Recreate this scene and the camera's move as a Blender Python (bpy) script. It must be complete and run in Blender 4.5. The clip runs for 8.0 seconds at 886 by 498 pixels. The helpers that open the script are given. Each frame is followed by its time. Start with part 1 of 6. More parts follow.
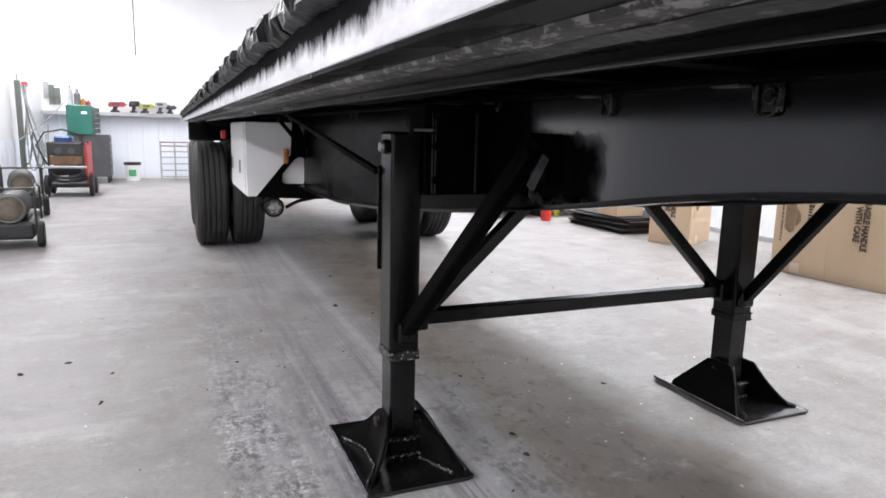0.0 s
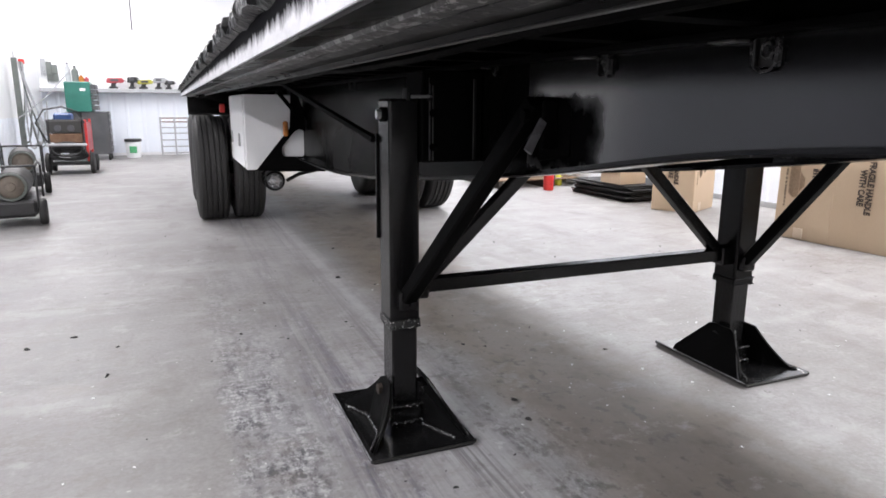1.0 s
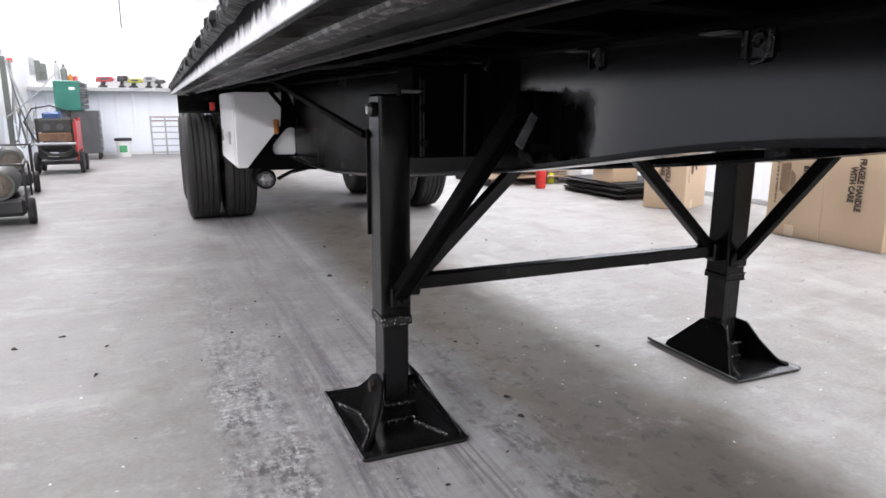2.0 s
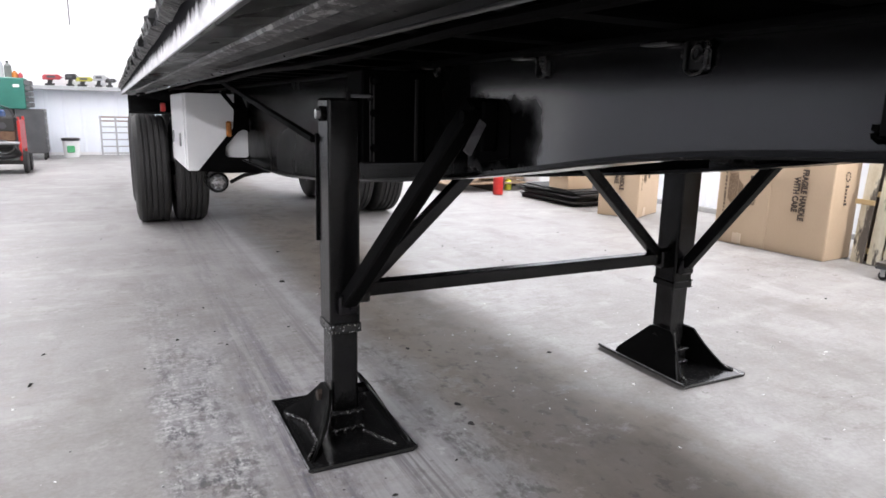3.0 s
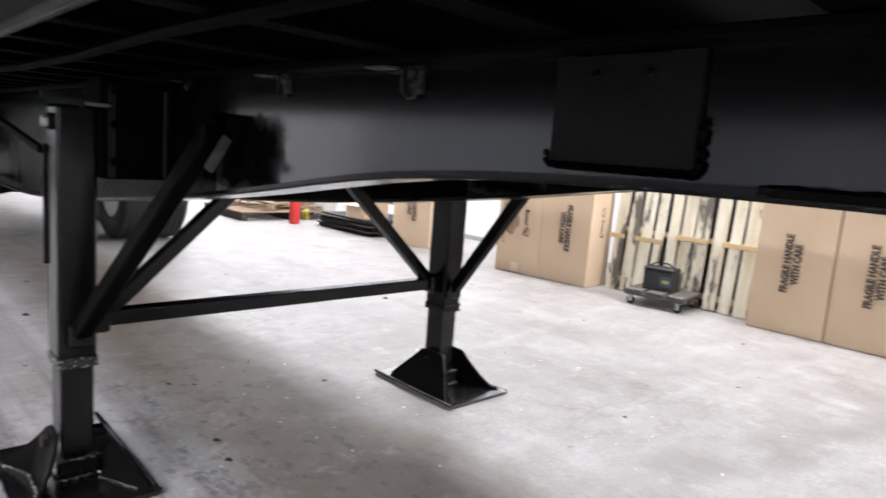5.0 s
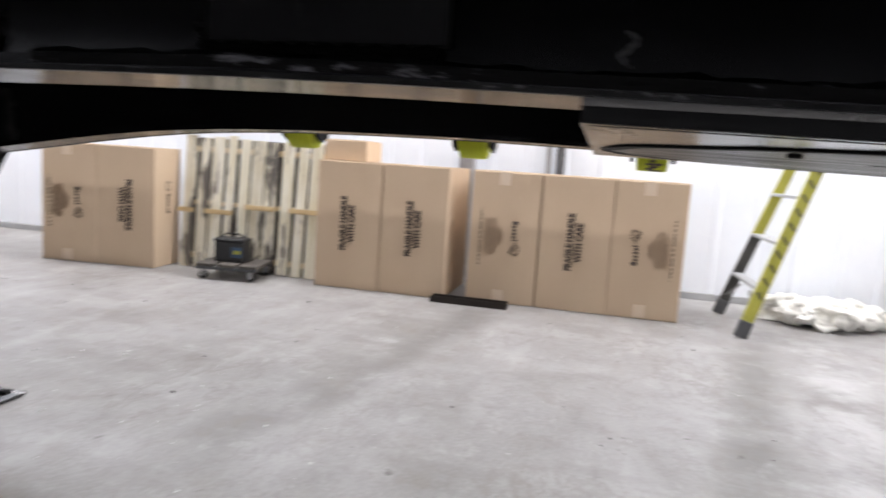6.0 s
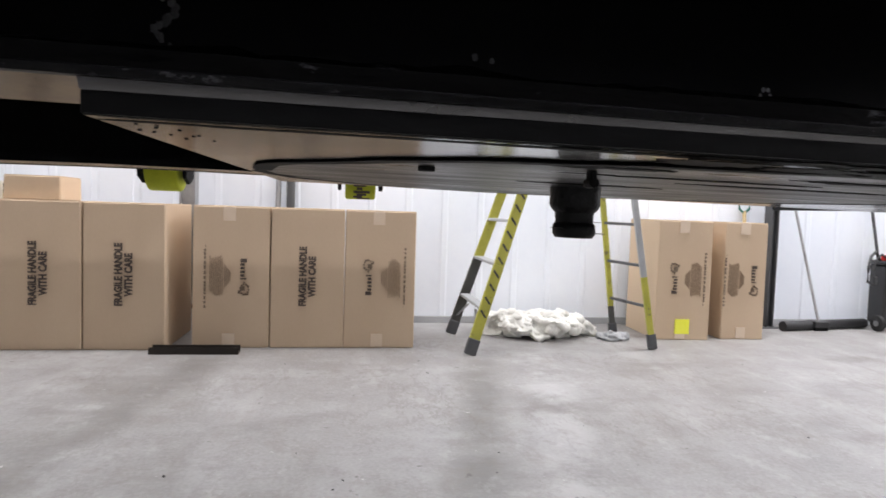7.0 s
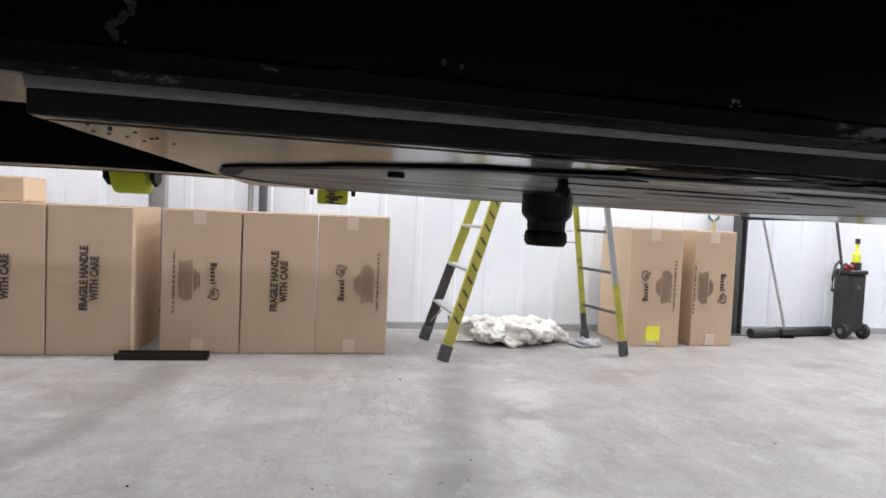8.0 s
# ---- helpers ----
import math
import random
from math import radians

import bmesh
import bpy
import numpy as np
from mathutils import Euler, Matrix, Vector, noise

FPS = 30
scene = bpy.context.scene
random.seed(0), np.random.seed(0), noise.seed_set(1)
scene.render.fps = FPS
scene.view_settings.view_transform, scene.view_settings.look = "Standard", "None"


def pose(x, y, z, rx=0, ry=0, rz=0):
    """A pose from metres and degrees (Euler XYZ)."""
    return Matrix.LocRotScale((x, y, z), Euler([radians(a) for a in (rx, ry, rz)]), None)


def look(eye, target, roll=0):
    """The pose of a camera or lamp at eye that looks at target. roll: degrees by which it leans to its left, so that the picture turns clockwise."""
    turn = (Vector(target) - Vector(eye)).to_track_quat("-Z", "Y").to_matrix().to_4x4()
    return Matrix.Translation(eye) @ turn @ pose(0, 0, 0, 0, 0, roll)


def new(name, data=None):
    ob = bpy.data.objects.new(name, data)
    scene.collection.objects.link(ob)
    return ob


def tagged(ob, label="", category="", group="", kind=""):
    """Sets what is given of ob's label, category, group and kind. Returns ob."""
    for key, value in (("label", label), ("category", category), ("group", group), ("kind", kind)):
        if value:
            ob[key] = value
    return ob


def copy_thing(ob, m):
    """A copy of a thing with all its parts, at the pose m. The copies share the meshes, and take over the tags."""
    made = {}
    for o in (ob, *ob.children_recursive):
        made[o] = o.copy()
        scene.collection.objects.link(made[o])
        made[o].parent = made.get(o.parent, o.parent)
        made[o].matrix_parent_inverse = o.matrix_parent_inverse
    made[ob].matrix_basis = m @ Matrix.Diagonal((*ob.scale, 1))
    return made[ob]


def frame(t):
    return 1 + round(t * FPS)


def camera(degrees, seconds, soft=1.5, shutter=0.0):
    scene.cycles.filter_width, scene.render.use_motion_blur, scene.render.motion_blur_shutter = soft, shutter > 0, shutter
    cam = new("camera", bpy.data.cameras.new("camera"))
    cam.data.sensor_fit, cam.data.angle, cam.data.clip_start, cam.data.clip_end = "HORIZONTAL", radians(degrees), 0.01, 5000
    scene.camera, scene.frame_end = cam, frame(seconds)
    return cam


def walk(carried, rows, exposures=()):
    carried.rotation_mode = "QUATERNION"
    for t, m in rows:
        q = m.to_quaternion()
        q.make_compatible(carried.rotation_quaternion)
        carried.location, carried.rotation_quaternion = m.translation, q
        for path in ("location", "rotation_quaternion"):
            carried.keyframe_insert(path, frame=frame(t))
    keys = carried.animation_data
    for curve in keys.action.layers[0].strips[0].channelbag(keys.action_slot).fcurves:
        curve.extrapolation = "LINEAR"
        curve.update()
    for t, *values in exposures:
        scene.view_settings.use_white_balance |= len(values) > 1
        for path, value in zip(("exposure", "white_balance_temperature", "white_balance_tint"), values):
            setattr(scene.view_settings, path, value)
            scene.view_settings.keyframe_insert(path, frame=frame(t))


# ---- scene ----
cam = camera(68.3, 8.0, 1.6, 0.3)
PATH = [
    (0, (-0.521, 0.401, 1.133), (0.239, 2.218, 0.784), 1.4),
    (0.5, (-0.519, 0.394, 1.122), (0.216, 2.209, 0.714), 0.4),
    (1, (-0.507, 0.395, 1.116), (0.237, 2.201, 0.685), 0.4),
    (1.2, (-0.509, 0.39, 1.112), (0.233, 2.191, 0.66), 0.4),
    (2.3, (-0.488, 0.411, 1.103), (0.299, 2.201, 0.683), 0.7),
    (2.5, (-0.479, 0.414, 1.105), (0.334, 2.195, 0.694), 1.2),
    (3, (-0.461, 0.407, 1.105), (0.416, 2.156, 0.689), 1.4),
    (3.5, (-0.446, 0.398, 1.106), (0.451, 2.144, 0.72), 1.4),
    (4, (-0.415, 0.389, 1.097), (0.549, 2.101, 0.723), 3.1),
    (4.5, (-0.377, 0.374, 1.092), (0.715, 2.014, 0.749), 3.8),
    (5, (-0.323, 0.332, 1.083), (1.036, 1.77, 0.792), 4.5),
    (5.2, (-0.295, 0.309, 1.072), (1.177, 1.628, 0.766), 4.8),
    (6.3, (-0.006, 0.054, 0.985), (1.985, 0.151, 0.802), 3.3),
    (6.5, (0.031, 0.028, 0.987), (2.027, -0.051, 0.863), 3.1),
    (7, (0.052, -0.002, 0.99), (2.028, -0.298, 0.873), 1.9),
    (7.5, (0.063, -0.012, 0.994), (2.02, -0.414, 0.887), 1.8),
    (8, (0.062, -0.008, 0.992), (2.025, -0.381, 0.895), 2.5),
]
walk(cam, [(t, look(eye, target, roll)) for t, eye, target, roll in PATH],
     [(0, 0.42), (2.5, 0.47), (4.0, 0.61), (5.0, 0.7), (6.5, -0.18), (8, -0.25)])

# ---- light ----
XW, XE, YS, YN, H = -2.9, 5.75, -8.5, 16.2, 4.2  # the hall's walls and height
XO, YO = -10.0, 6.4  # in front the hall opens westwards to an added, unseen bay
world = bpy.data.worlds.new("world")
world.use_nodes = True
world.node_tree.nodes["Background"].inputs[0].default_value = (0.9, 0.95, 1.0, 1)
world.node_tree.nodes["Background"].inputs[1].default_value = 0.3
scene.world = world


def area(name, m, sx, sy, watts, colour=(1.0, 0.975, 1.015)):
    data = bpy.data.lights.new(name, "AREA")
    data.shape, data.size, data.size_y, data.energy, data.color = "RECTANGLE", sx, sy, watts, colour
    ob = new(name, data)
    ob.matrix_world = m
    return ob


# unseen roof lights; the pair at -6.6 is added fill for the bay
LAMPS = [(x, y) for x in (-2.5, 4.75) for y in (-5.0, 1.0, 7.0, 13.0)] + [(-6.6, -5.0), (-6.6, 1.0)]
for x, y in LAMPS:
    area("unseen_roof_light", pose(x, y, H - 0.03), 0.7, 5.6, (460 if x < -5 else 200 if y > 10 else 88 if y > 5 else 64) if x < 0 else (310 if y < -2 else 210), (1.0, 0.975, 1.015) if x < 0 else (0.998, 0.972, 1.0))

# ---- materials ----


def nodes_of(name):
    m = bpy.data.materials.new(name)
    m.use_nodes = True
    return m, m.node_tree.nodes, m.node_tree.links, m.node_tree.nodes["Principled BSDF"]


def ramp(nodes, links, src, stops):
    r = nodes.new("ShaderNodeValToRGB")
    els = r.color_ramp.elements
    while len(els) < len(stops):
        els.new(0.5)
    for e, (p, c) in zip(els, stops):
        e.position = p
        e.color = (*c, 1) if len(c) == 3 else c
    links.new(src, r.inputs[0])
    return r.outputs[0]


def noise_of(nodes, links, scale, detail=4, stretch=(1, 1, 1), rough=0.55, src="Object"):
    c = nodes.new("ShaderNodeTexCoord")
    mp = nodes.new("ShaderNodeMapping")
    mp.inputs["Scale"].default_value = stretch
    n = nodes.new("ShaderNodeTexNoise")
    n.inputs["Scale"].default_value = scale
    n.inputs["Detail"].default_value = detail
    n.inputs["Roughness"].default_value = rough
    links.new(c.outputs[src], mp.inputs[0])
    links.new(mp.outputs[0], n.inputs["Vector"])
    return n.outputs[0]


def mix(nodes, links, fac, a, b, mode="MIX"):
    m = nodes.new("ShaderNodeMix")
    m.data_type, m.blend_type = "RGBA", mode
    for key, v in ((0, fac), (6, a), (7, b)):
        if isinstance(v, (int, float)):
            m.inputs[key].default_value = v
        elif isinstance(v, tuple):
            m.inputs[key].default_value = (*v, 1)
        else:
            links.new(v, m.inputs[key])
    return m.outputs[2]


def surface(name, a, b, rough=(0.4, 0.6), metal=0.0, scale=6.0, fine=60.0, bump=0.15, stretch=(1, 1, 1), speck=None, coat=0.0, spec=0.5):
    """Paint, metal, wood or card: two colours at two scales, uneven gloss and a fine relief."""
    m, nd, ln, p = nodes_of(name)
    n1 = noise_of(nd, ln, scale, 5, stretch)
    n2 = noise_of(nd, ln, fine, 3, stretch)
    col = ramp(nd, ln, n1, [(0.3, a), (0.7, b)])
    col = mix(nd, ln, 0.25, col, ramp(nd, ln, n2, [(0.3, a), (0.7, b)]))
    if speck:
        n3 = noise_of(nd, ln, speck[0], 6, stretch, 0.7)
        col = mix(nd, ln, ramp(nd, ln, n3, [(speck[1], (0, 0, 0)), (speck[1] + 0.05, (1, 1, 1))]), col, speck[2])
    ln.new(col, p.inputs["Base Color"])
    mr = nd.new("ShaderNodeMapRange")
    mr.inputs["To Min"].default_value, mr.inputs["To Max"].default_value = rough
    mr.inputs["From Min"].default_value, mr.inputs["From Max"].default_value = 0.3, 0.7
    ln.new(n1, mr.inputs[0])
    ln.new(mr.outputs[0], p.inputs["Roughness"])
    p.inputs["Metallic"].default_value = metal
    p.inputs["Specular IOR Level"].default_value = spec
    p.inputs["Coat Weight"].default_value = coat
    p.inputs["Coat Roughness"].default_value = 0.12
    if bump:
        b_ = nd.new("ShaderNodeBump")
        b_.inputs["Strength"].default_value = bump
        b_.inputs["Distance"].default_value = 0.004
        ln.new(n2, b_.inputs["Height"])
        ln.new(b_.outputs[0], p.inputs["Normal"])
    return m


def concrete_floor():
    m, nd, ln, p = nodes_of("concrete")
    c = nd.new("ShaderNodeTexCoord")
    sep = nd.new("ShaderNodeSeparateXYZ")
    ln.new(c.outputs["Object"], sep.inputs[0])

    def calc(op, a, b_=None):
        f_ = nd.new("ShaderNodeMath")
        f_.operation, f_.use_clamp = op, op == "MULTIPLY"
        for k, v in enumerate((a, b_)):
            if isinstance(v, (int, float)):
                f_.inputs[k].default_value = v
            elif v is not None:
                ln.new(v, f_.inputs[k])
        return f_.outputs[0]

    def grey(src, *stops):
        return ramp(nd, ln, src, [(q, (v, v, v)) for q, v in stops])

    def band(stops, wave, axis=0, scale=1.3, lo=-1.0, hi=2.0):
        """A zone between places along one axis, with a wandering edge."""
        w = calc("MULTIPLY", calc("SUBTRACT", noise_of(nd, ln, scale, 5, (1, 1, 1), 0.6), 0.5), wave * 2)
        w.node.use_clamp = False
        k = nd.new("ShaderNodeMapRange")
        k.inputs["From Min"].default_value, k.inputs["From Max"].default_value = lo, hi
        ln.new(calc("ADD", w, sep.outputs[axis] if isinstance(axis, int) else axis), k.inputs[0])
        return grey(k.outputs[0], *[((x - lo) / (hi - lo), v) for x, v in stops])

    def all_of(*masks):
        out = masks[0]
        for q in masks[1:]:
            out = calc("MULTIPLY", out, q)
        return out

    def lay(mask, colour):
        nonlocal col
        col = mix(nd, ln, mask, col, colour)

    big = noise_of(nd, ln, 0.55, 6, (1, 1, 1), 0.62)
    mid = noise_of(nd, ln, 2.6, 8, (1, 1, 1), 0.68)
    cloud = noise_of(nd, ln, 1.1, 7, (1.5, 0.8, 1), 0.66)
    grit = noise_of(nd, ln, 60, 4)
    col = ramp(nd, ln, big, [(0.32, (0.165, 0.154, 0.142)), (0.45, (0.258, 0.25, 0.241)), (0.58, (0.295, 0.288, 0.281)), (0.72, (0.33, 0.324, 0.318))])
    col = mix(nd, ln, 0.5, col, ramp(nd, ln, mid, [(0.3, (0.125, 0.117, 0.107)), (0.44, (0.262, 0.255, 0.247)), (0.56, (0.314, 0.308, 0.302)), (0.7, (0.41, 0.404, 0.4))]))
    lay(grey(cloud, (0.52, 0.0), (0.68, 0.32)), (0.185, 0.172, 0.158))
    lay(grey(cloud, (0.3, 0.5), (0.44, 0.0)), (0.43, 0.428, 0.424))
    col = mix(nd, ln, 0.1, col, ramp(nd, ln, grit, [(0.35, (0.1, 0.1, 0.1)), (0.65, (0.54, 0.53, 0.52))]))
    # grey grime trodden into the open bay
    open_bay = band([(-4.0, 0.8), (-1.0, 0.8), (-0.4, 0.0)], 0.3, 0, 1.3, -5.0, 1.0)
    lay(all_of(open_bay, grey(noise_of(nd, ln, 1.9, 8, (1.2, 0.8, 1), 0.7), (0.4, 0.15), (0.6, 0.7))), (0.2, 0.195, 0.194))
    # long faint sweeps left by the trowel and by dragged loads
    sweep = noise_of(nd, ln, 1.4, 5, (0.5, 2.2, 1), 0.6)
    lay(grey(sweep, (0.52, 0.0), (0.7, 0.4)), (0.43, 0.427, 0.42))
    # the wheel track where trailers are rolled in: rubber dirt in long streaks
    scuff = noise_of(nd, ln, 2.2, 9, (7.0, 0.22, 1), 0.72)
    fine = noise_of(nd, ln, 7.0, 7, (8.0, 0.16, 1), 0.64)
    patch = noise_of(nd, ln, 2.2, 7, (1.6, 0.9, 1), 0.7)
    broken = grey(noise_of(nd, ln, 1.5, 6, (2.2, 0.6, 1), 0.66), (0.38, 0.15), (0.55, 1.0))
    worn = band([(1.0, 0.9), (2.7, 1.0), (3.4, 0.5), (4.3, 0.3), (6.2, 0.25), (6.9, 0.6), (8.0, 0.5)], 0.4, 1, 0.8, 0.0, 8.0)
    track = all_of(worn, band([(-0.42, 0.0), (-0.2, 0.7), (0.05, 0.6), (0.3, 1.0), (0.56, 0.9), (0.75, 0.0)], 0.16))
    lay(all_of(track, 0.5), (0.355, 0.355, 0.37))
    lay(all_of(track, broken, grey(scuff, (0.37, 0.8), (0.47, 0.3), (0.54, 0.0))), (0.145, 0.143, 0.162))
    lay(all_of(track, broken, grey(fine, (0.54, 0.0), (0.64, 0.55))), (0.42, 0.42, 0.435))
    lay(all_of(track, broken, grey(fine, (0.32, 0.8), (0.4, 0.0))), (0.11, 0.108, 0.12))
    lay(all_of(track, grey(patch, (0.57, 0.0), (0.62, 0.6))), (0.43, 0.43, 0.44))
    # tread marks: crumbly whitish prints where tyres stood
    crumb = noise_of(nd, ln, 26, 8, (1.5, 0.8, 1), 0.75)
    sipe = nd.new("ShaderNodeTexWave")
    sipe.bands_direction = "Y"
    for key, v in (("Scale", 11.0), ("Distortion", 7.0), ("Detail", 3.0), ("Detail Scale", 2.2), ("Detail Roughness", 0.7)):
        sipe.inputs[key].default_value = v
    ln.new(c.outputs["Object"], sipe.inputs["Vector"])
    rib = nd.new("ShaderNodeTexWave")
    rib.bands_direction = "X"
    for key, v in (("Scale", 6.5), ("Distortion", 4.5), ("Detail", 3.0), ("Detail Scale", 3.0), ("Detail Roughness", 0.7)):
        rib.inputs[key].default_value = v
    ln.new(c.outputs["Object"], rib.inputs["Vector"])
    blot = grey(noise_of(nd, ln, 3.2, 6, (1.3, 0.9, 1), 0.72), (0.41, 0.2), (0.55, 1.0))
    stain = grey(noise_of(nd, ln, 4.5, 8, (1.4, 0.7, 1), 0.75), (0.44, 1.0), (0.54, 0.0))
    near = band([(1.2, 0.0), (1.6, 1.0), (2.9, 0.9), (3.7, 0.35), (6.0, 0.0)], 0.25, 1, 1.3, 0.0, 8.0)
    tread = all_of(band([(-0.43, 0.0), (-0.37, 1.0), (-0.18, 0.95), (-0.08, 0.0)], 0.07), near)
    tread2 = all_of(broken, band([(0.4, 0.0), (0.47, 0.9), (0.66, 0.8), (0.8, 0.0)], 0.12), near)
    ribs = grey(rib.outputs[0], (0.2, 0.6), (0.6, 1.0))
    sipes = grey(sipe.outputs[0], (0.3, 0.4), (0.55, 1.0))
    lay(all_of(tread, 0.5), (0.22, 0.22, 0.232))
    lay(all_of(tread, stain, grey(crumb, (0.42, 1.0), (0.54, 0.1))), (0.075, 0.075, 0.082))
    lay(all_of(tread, blot, ribs, sipes, grey(crumb, (0.46, 0.0), (0.54, 1.0))), (0.55, 0.55, 0.55))
    lay(all_of(tread2, 0.4), (0.2, 0.196, 0.194))
    lay(all_of(tread2, stain, grey(crumb, (0.44, 1.0), (0.56, 0.1))), (0.065, 0.062, 0.06))
    lay(all_of(tread2, blot, grey(crumb, (0.54, 0.0), (0.6, 0.65))), (0.4, 0.4, 0.395))
    rub = all_of(worn, band([(-0.1, 0.0), (-0.02, 1.0), (0.1, 0.9), (0.18, 0.0)], 0.07))
    lay(all_of(rub, grey(scuff, (0.42, 0.85), (0.55, 0.0))), (0.09, 0.083, 0.112))
    lay(all_of(rub, stain, grey(crumb, (0.5, 0.0), (0.57, 0.8))), (0.46, 0.46, 0.48))
    rub2 = all_of(worn, band([(0.24, 0.0), (0.29, 0.9), (0.38, 0.9), (0.44, 0.0)], 0.06))
    lay(all_of(rub2, grey(fine, (0.44, 0.75), (0.56, 0.05))), (0.105, 0.1, 0.105))
    # the pale scraped lane beside the foot
    lane = band([(0.36, 0.0), (0.385, 0.8), (0.42, 0.8), (0.45, 0.0)], 0.02)
    lay(all_of(lane, broken), (0.38, 0.38, 0.385))
    # brown dust under the trailer's middle, with the trailer's shade painted into it
    shade_dust = band([(0.52, 0.0), (0.74, 1.0), (1.15, 0.85), (1.4, 0.0)], 0.26)
    lay(all_of(shade_dust, grey(mid, (0.35, 0.9), (0.65, 0.55))), (0.28, 0.228, 0.177))
    lay(all_of(shade_dust, grey(noise_of(nd, ln, 4.2, 8, (1.2, 0.9, 1), 0.68), (0.5, 0.0), (0.62, 0.6))), (0.135, 0.116, 0.096))
    # the painted shade deepens towards the front, mixed with greasy stains
    shade_grease = all_of(shade_dust, band([(0.8, 1.0), (2.0, 1.0), (2.7, 0.45), (3.8, 0.15), (5.5, 0.0)], 0.35, 1, 1.1, 0.0, 8.0))
    lay(all_of(shade_grease, grey(patch, (0.3, 0.5), (0.6, 0.9))), (0.12, 0.099, 0.078))
    # crushed black crumbs, thickest in the track and in the darkened band
    crush = noise_of(nd, ln, 15, 6, (1.0, 0.75, 1), 0.66)
    lay(all_of(near, band([(-0.5, 0.0), (-0.3, 0.8), (0.3, 0.5), (0.5, 1.0), (1.0, 1.0), (1.4, 0.0)], 0.2), grey(crush, (0.56, 0.0), (0.63, 0.62))), (0.06, 0.053, 0.05))
    lay(all_of(near, track, grey(crush, (0.33, 0.7), (0.38, 0.0))), (0.47, 0.47, 0.48))
    # a long drag mark towards the ladder, and a scuffed sweep beside it
    drag = calc("MULTIPLY", sep.outputs[0], 0.22)
    drag.node.use_clamp = False
    drag = calc("ADD", drag, sep.outputs[1])
    side = band([(1.4, 0.0), (2.0, 1.0), (4.3, 1.0), (4.8, 0.0)], 0.3, 0, 1.3, 0.0, 6.0)
    lay(all_of(side, band([(-0.16, 0.0), (-0.03, 0.75), (0.05, 0.7), (0.16, 0.0)], 0.1, drag, 2.0, -2.0, 2.0), grey(patch, (0.36, 0.35), (0.56, 1.0))), (0.155, 0.148, 0.142))
    lay(all_of(side, band([(-0.55, 0.0), (-0.42, 0.6), (-0.3, 0.5), (-0.2, 0.0)], 0.15, drag, 2.0, -2.0, 2.0), grey(mid, (0.4, 0.0), (0.55, 1.0))), (0.46, 0.458, 0.454))
    lay(all_of(side, band([(1.55, 0.0), (1.68, 0.6), (1.8, 0.6), (1.95, 0.0)], 0.2, drag, 1.4, -2.0, 3.0), grey(patch, (0.4, 0.2), (0.55, 1.0))), (0.16, 0.152, 0.145))
    # brownish dirt in hand-sized blotches
    dirt = noise_of(nd, ln, 4.6, 9, (1.0, 1.2, 1), 0.74)
    lay(grey(dirt, (0.53, 0.0), (0.64, 0.36)), (0.2, 0.178, 0.155))
    lay(grey(dirt, (0.34, 0.45), (0.44, 0.0)), (0.42, 0.416, 0.41))
    # hair cracks, smudges, drips and flecks
    crack = noise_of(nd, ln, 1.1, 9, (1, 1, 1), 0.72)
    lay(ramp(nd, ln, crack, [(0.487, (0, 0, 0)), (0.4985, (0.24, 0.24, 0.24)), (0.502, (0.24, 0.24, 0.24)), (0.513, (0, 0, 0))]), (0.17, 0.15, 0.135))
    vein = noise_of(nd, ln, 2.3, 7, (0.6, 1.4, 1), 0.7)
    some = grey(noise_of(nd, ln, 0.9, 4), (0.46, 0.0), (0.6, 1.0))
    lay(all_of(some, ramp(nd, ln, vein, [(0.478, (0, 0, 0)), (0.497, (0.35, 0.35, 0.35)), (0.503, (0.35, 0.35, 0.35)), (0.53, (0, 0, 0))])), (0.15, 0.128, 0.108))
    smudge = noise_of(nd, ln, 1.7, 6, (1.6, 0.7, 1), 0.62)
    lay(grey(smudge, (0.55, 0.0), (0.69, 0.5)), (0.165, 0.152, 0.14))
    spots = noise_of(nd, ln, 9, 4, (1, 1, 1), 0.55)
    lay(grey(spots, (0.69, 0.0), (0.73, 0.75)), (0.12, 0.11, 0.105))
    flecks = noise_of(nd, ln, 28, 3, (1, 1, 1), 0.5)
    lay(grey(flecks, (0.735, 0.0), (0.76, 0.9)), (0.6, 0.59, 0.57))
    ln.new(col, p.inputs["Base Color"])
    ln.new(grey(mid, (0.3, 0.4), (0.7, 0.6)), p.inputs["Roughness"])
    p.inputs["Specular IOR Level"].default_value = 0.35
    b_ = nd.new("ShaderNodeBump")
    b_.inputs["Strength"].default_value = 0.15
    b_.inputs["Distance"].default_value = 0.004
    ln.new(mix(nd, ln, 0.5, grit, mid), b_.inputs["Height"])
    ln.new(b_.outputs[0], p.inputs["Normal"])
    return m


CONCRETE = concrete_floor()
WALL = surface("wall_paint", (0.78, 0.79, 0.8), (0.84, 0.84, 0.84), (0.35, 0.5), 0, 1.2, 30, 0.05)
BAY = surface("dark_bay_paint", (0.245, 0.256, 0.284), (0.31, 0.325, 0.358), (0.5, 0.7), 0, 1.2, 30, 0.05)
BAY_STEEL = surface("grey_bay_steel", (0.32, 0.335, 0.365), (0.4, 0.415, 0.445), (0.5, 0.7), 0, 1.2, 30, 0.05)
WALL_STEEL = surface("white_steel_panel", (0.785, 0.83, 0.9), (0.85, 0.885, 0.935), (0.35, 0.5), 0, 1.5, 25, 0.04)
CEIL = surface("ceiling_paint", (0.8, 0.8, 0.8), (0.85, 0.85, 0.85), (0.5, 0.6), 0, 1, 20, 0.03)
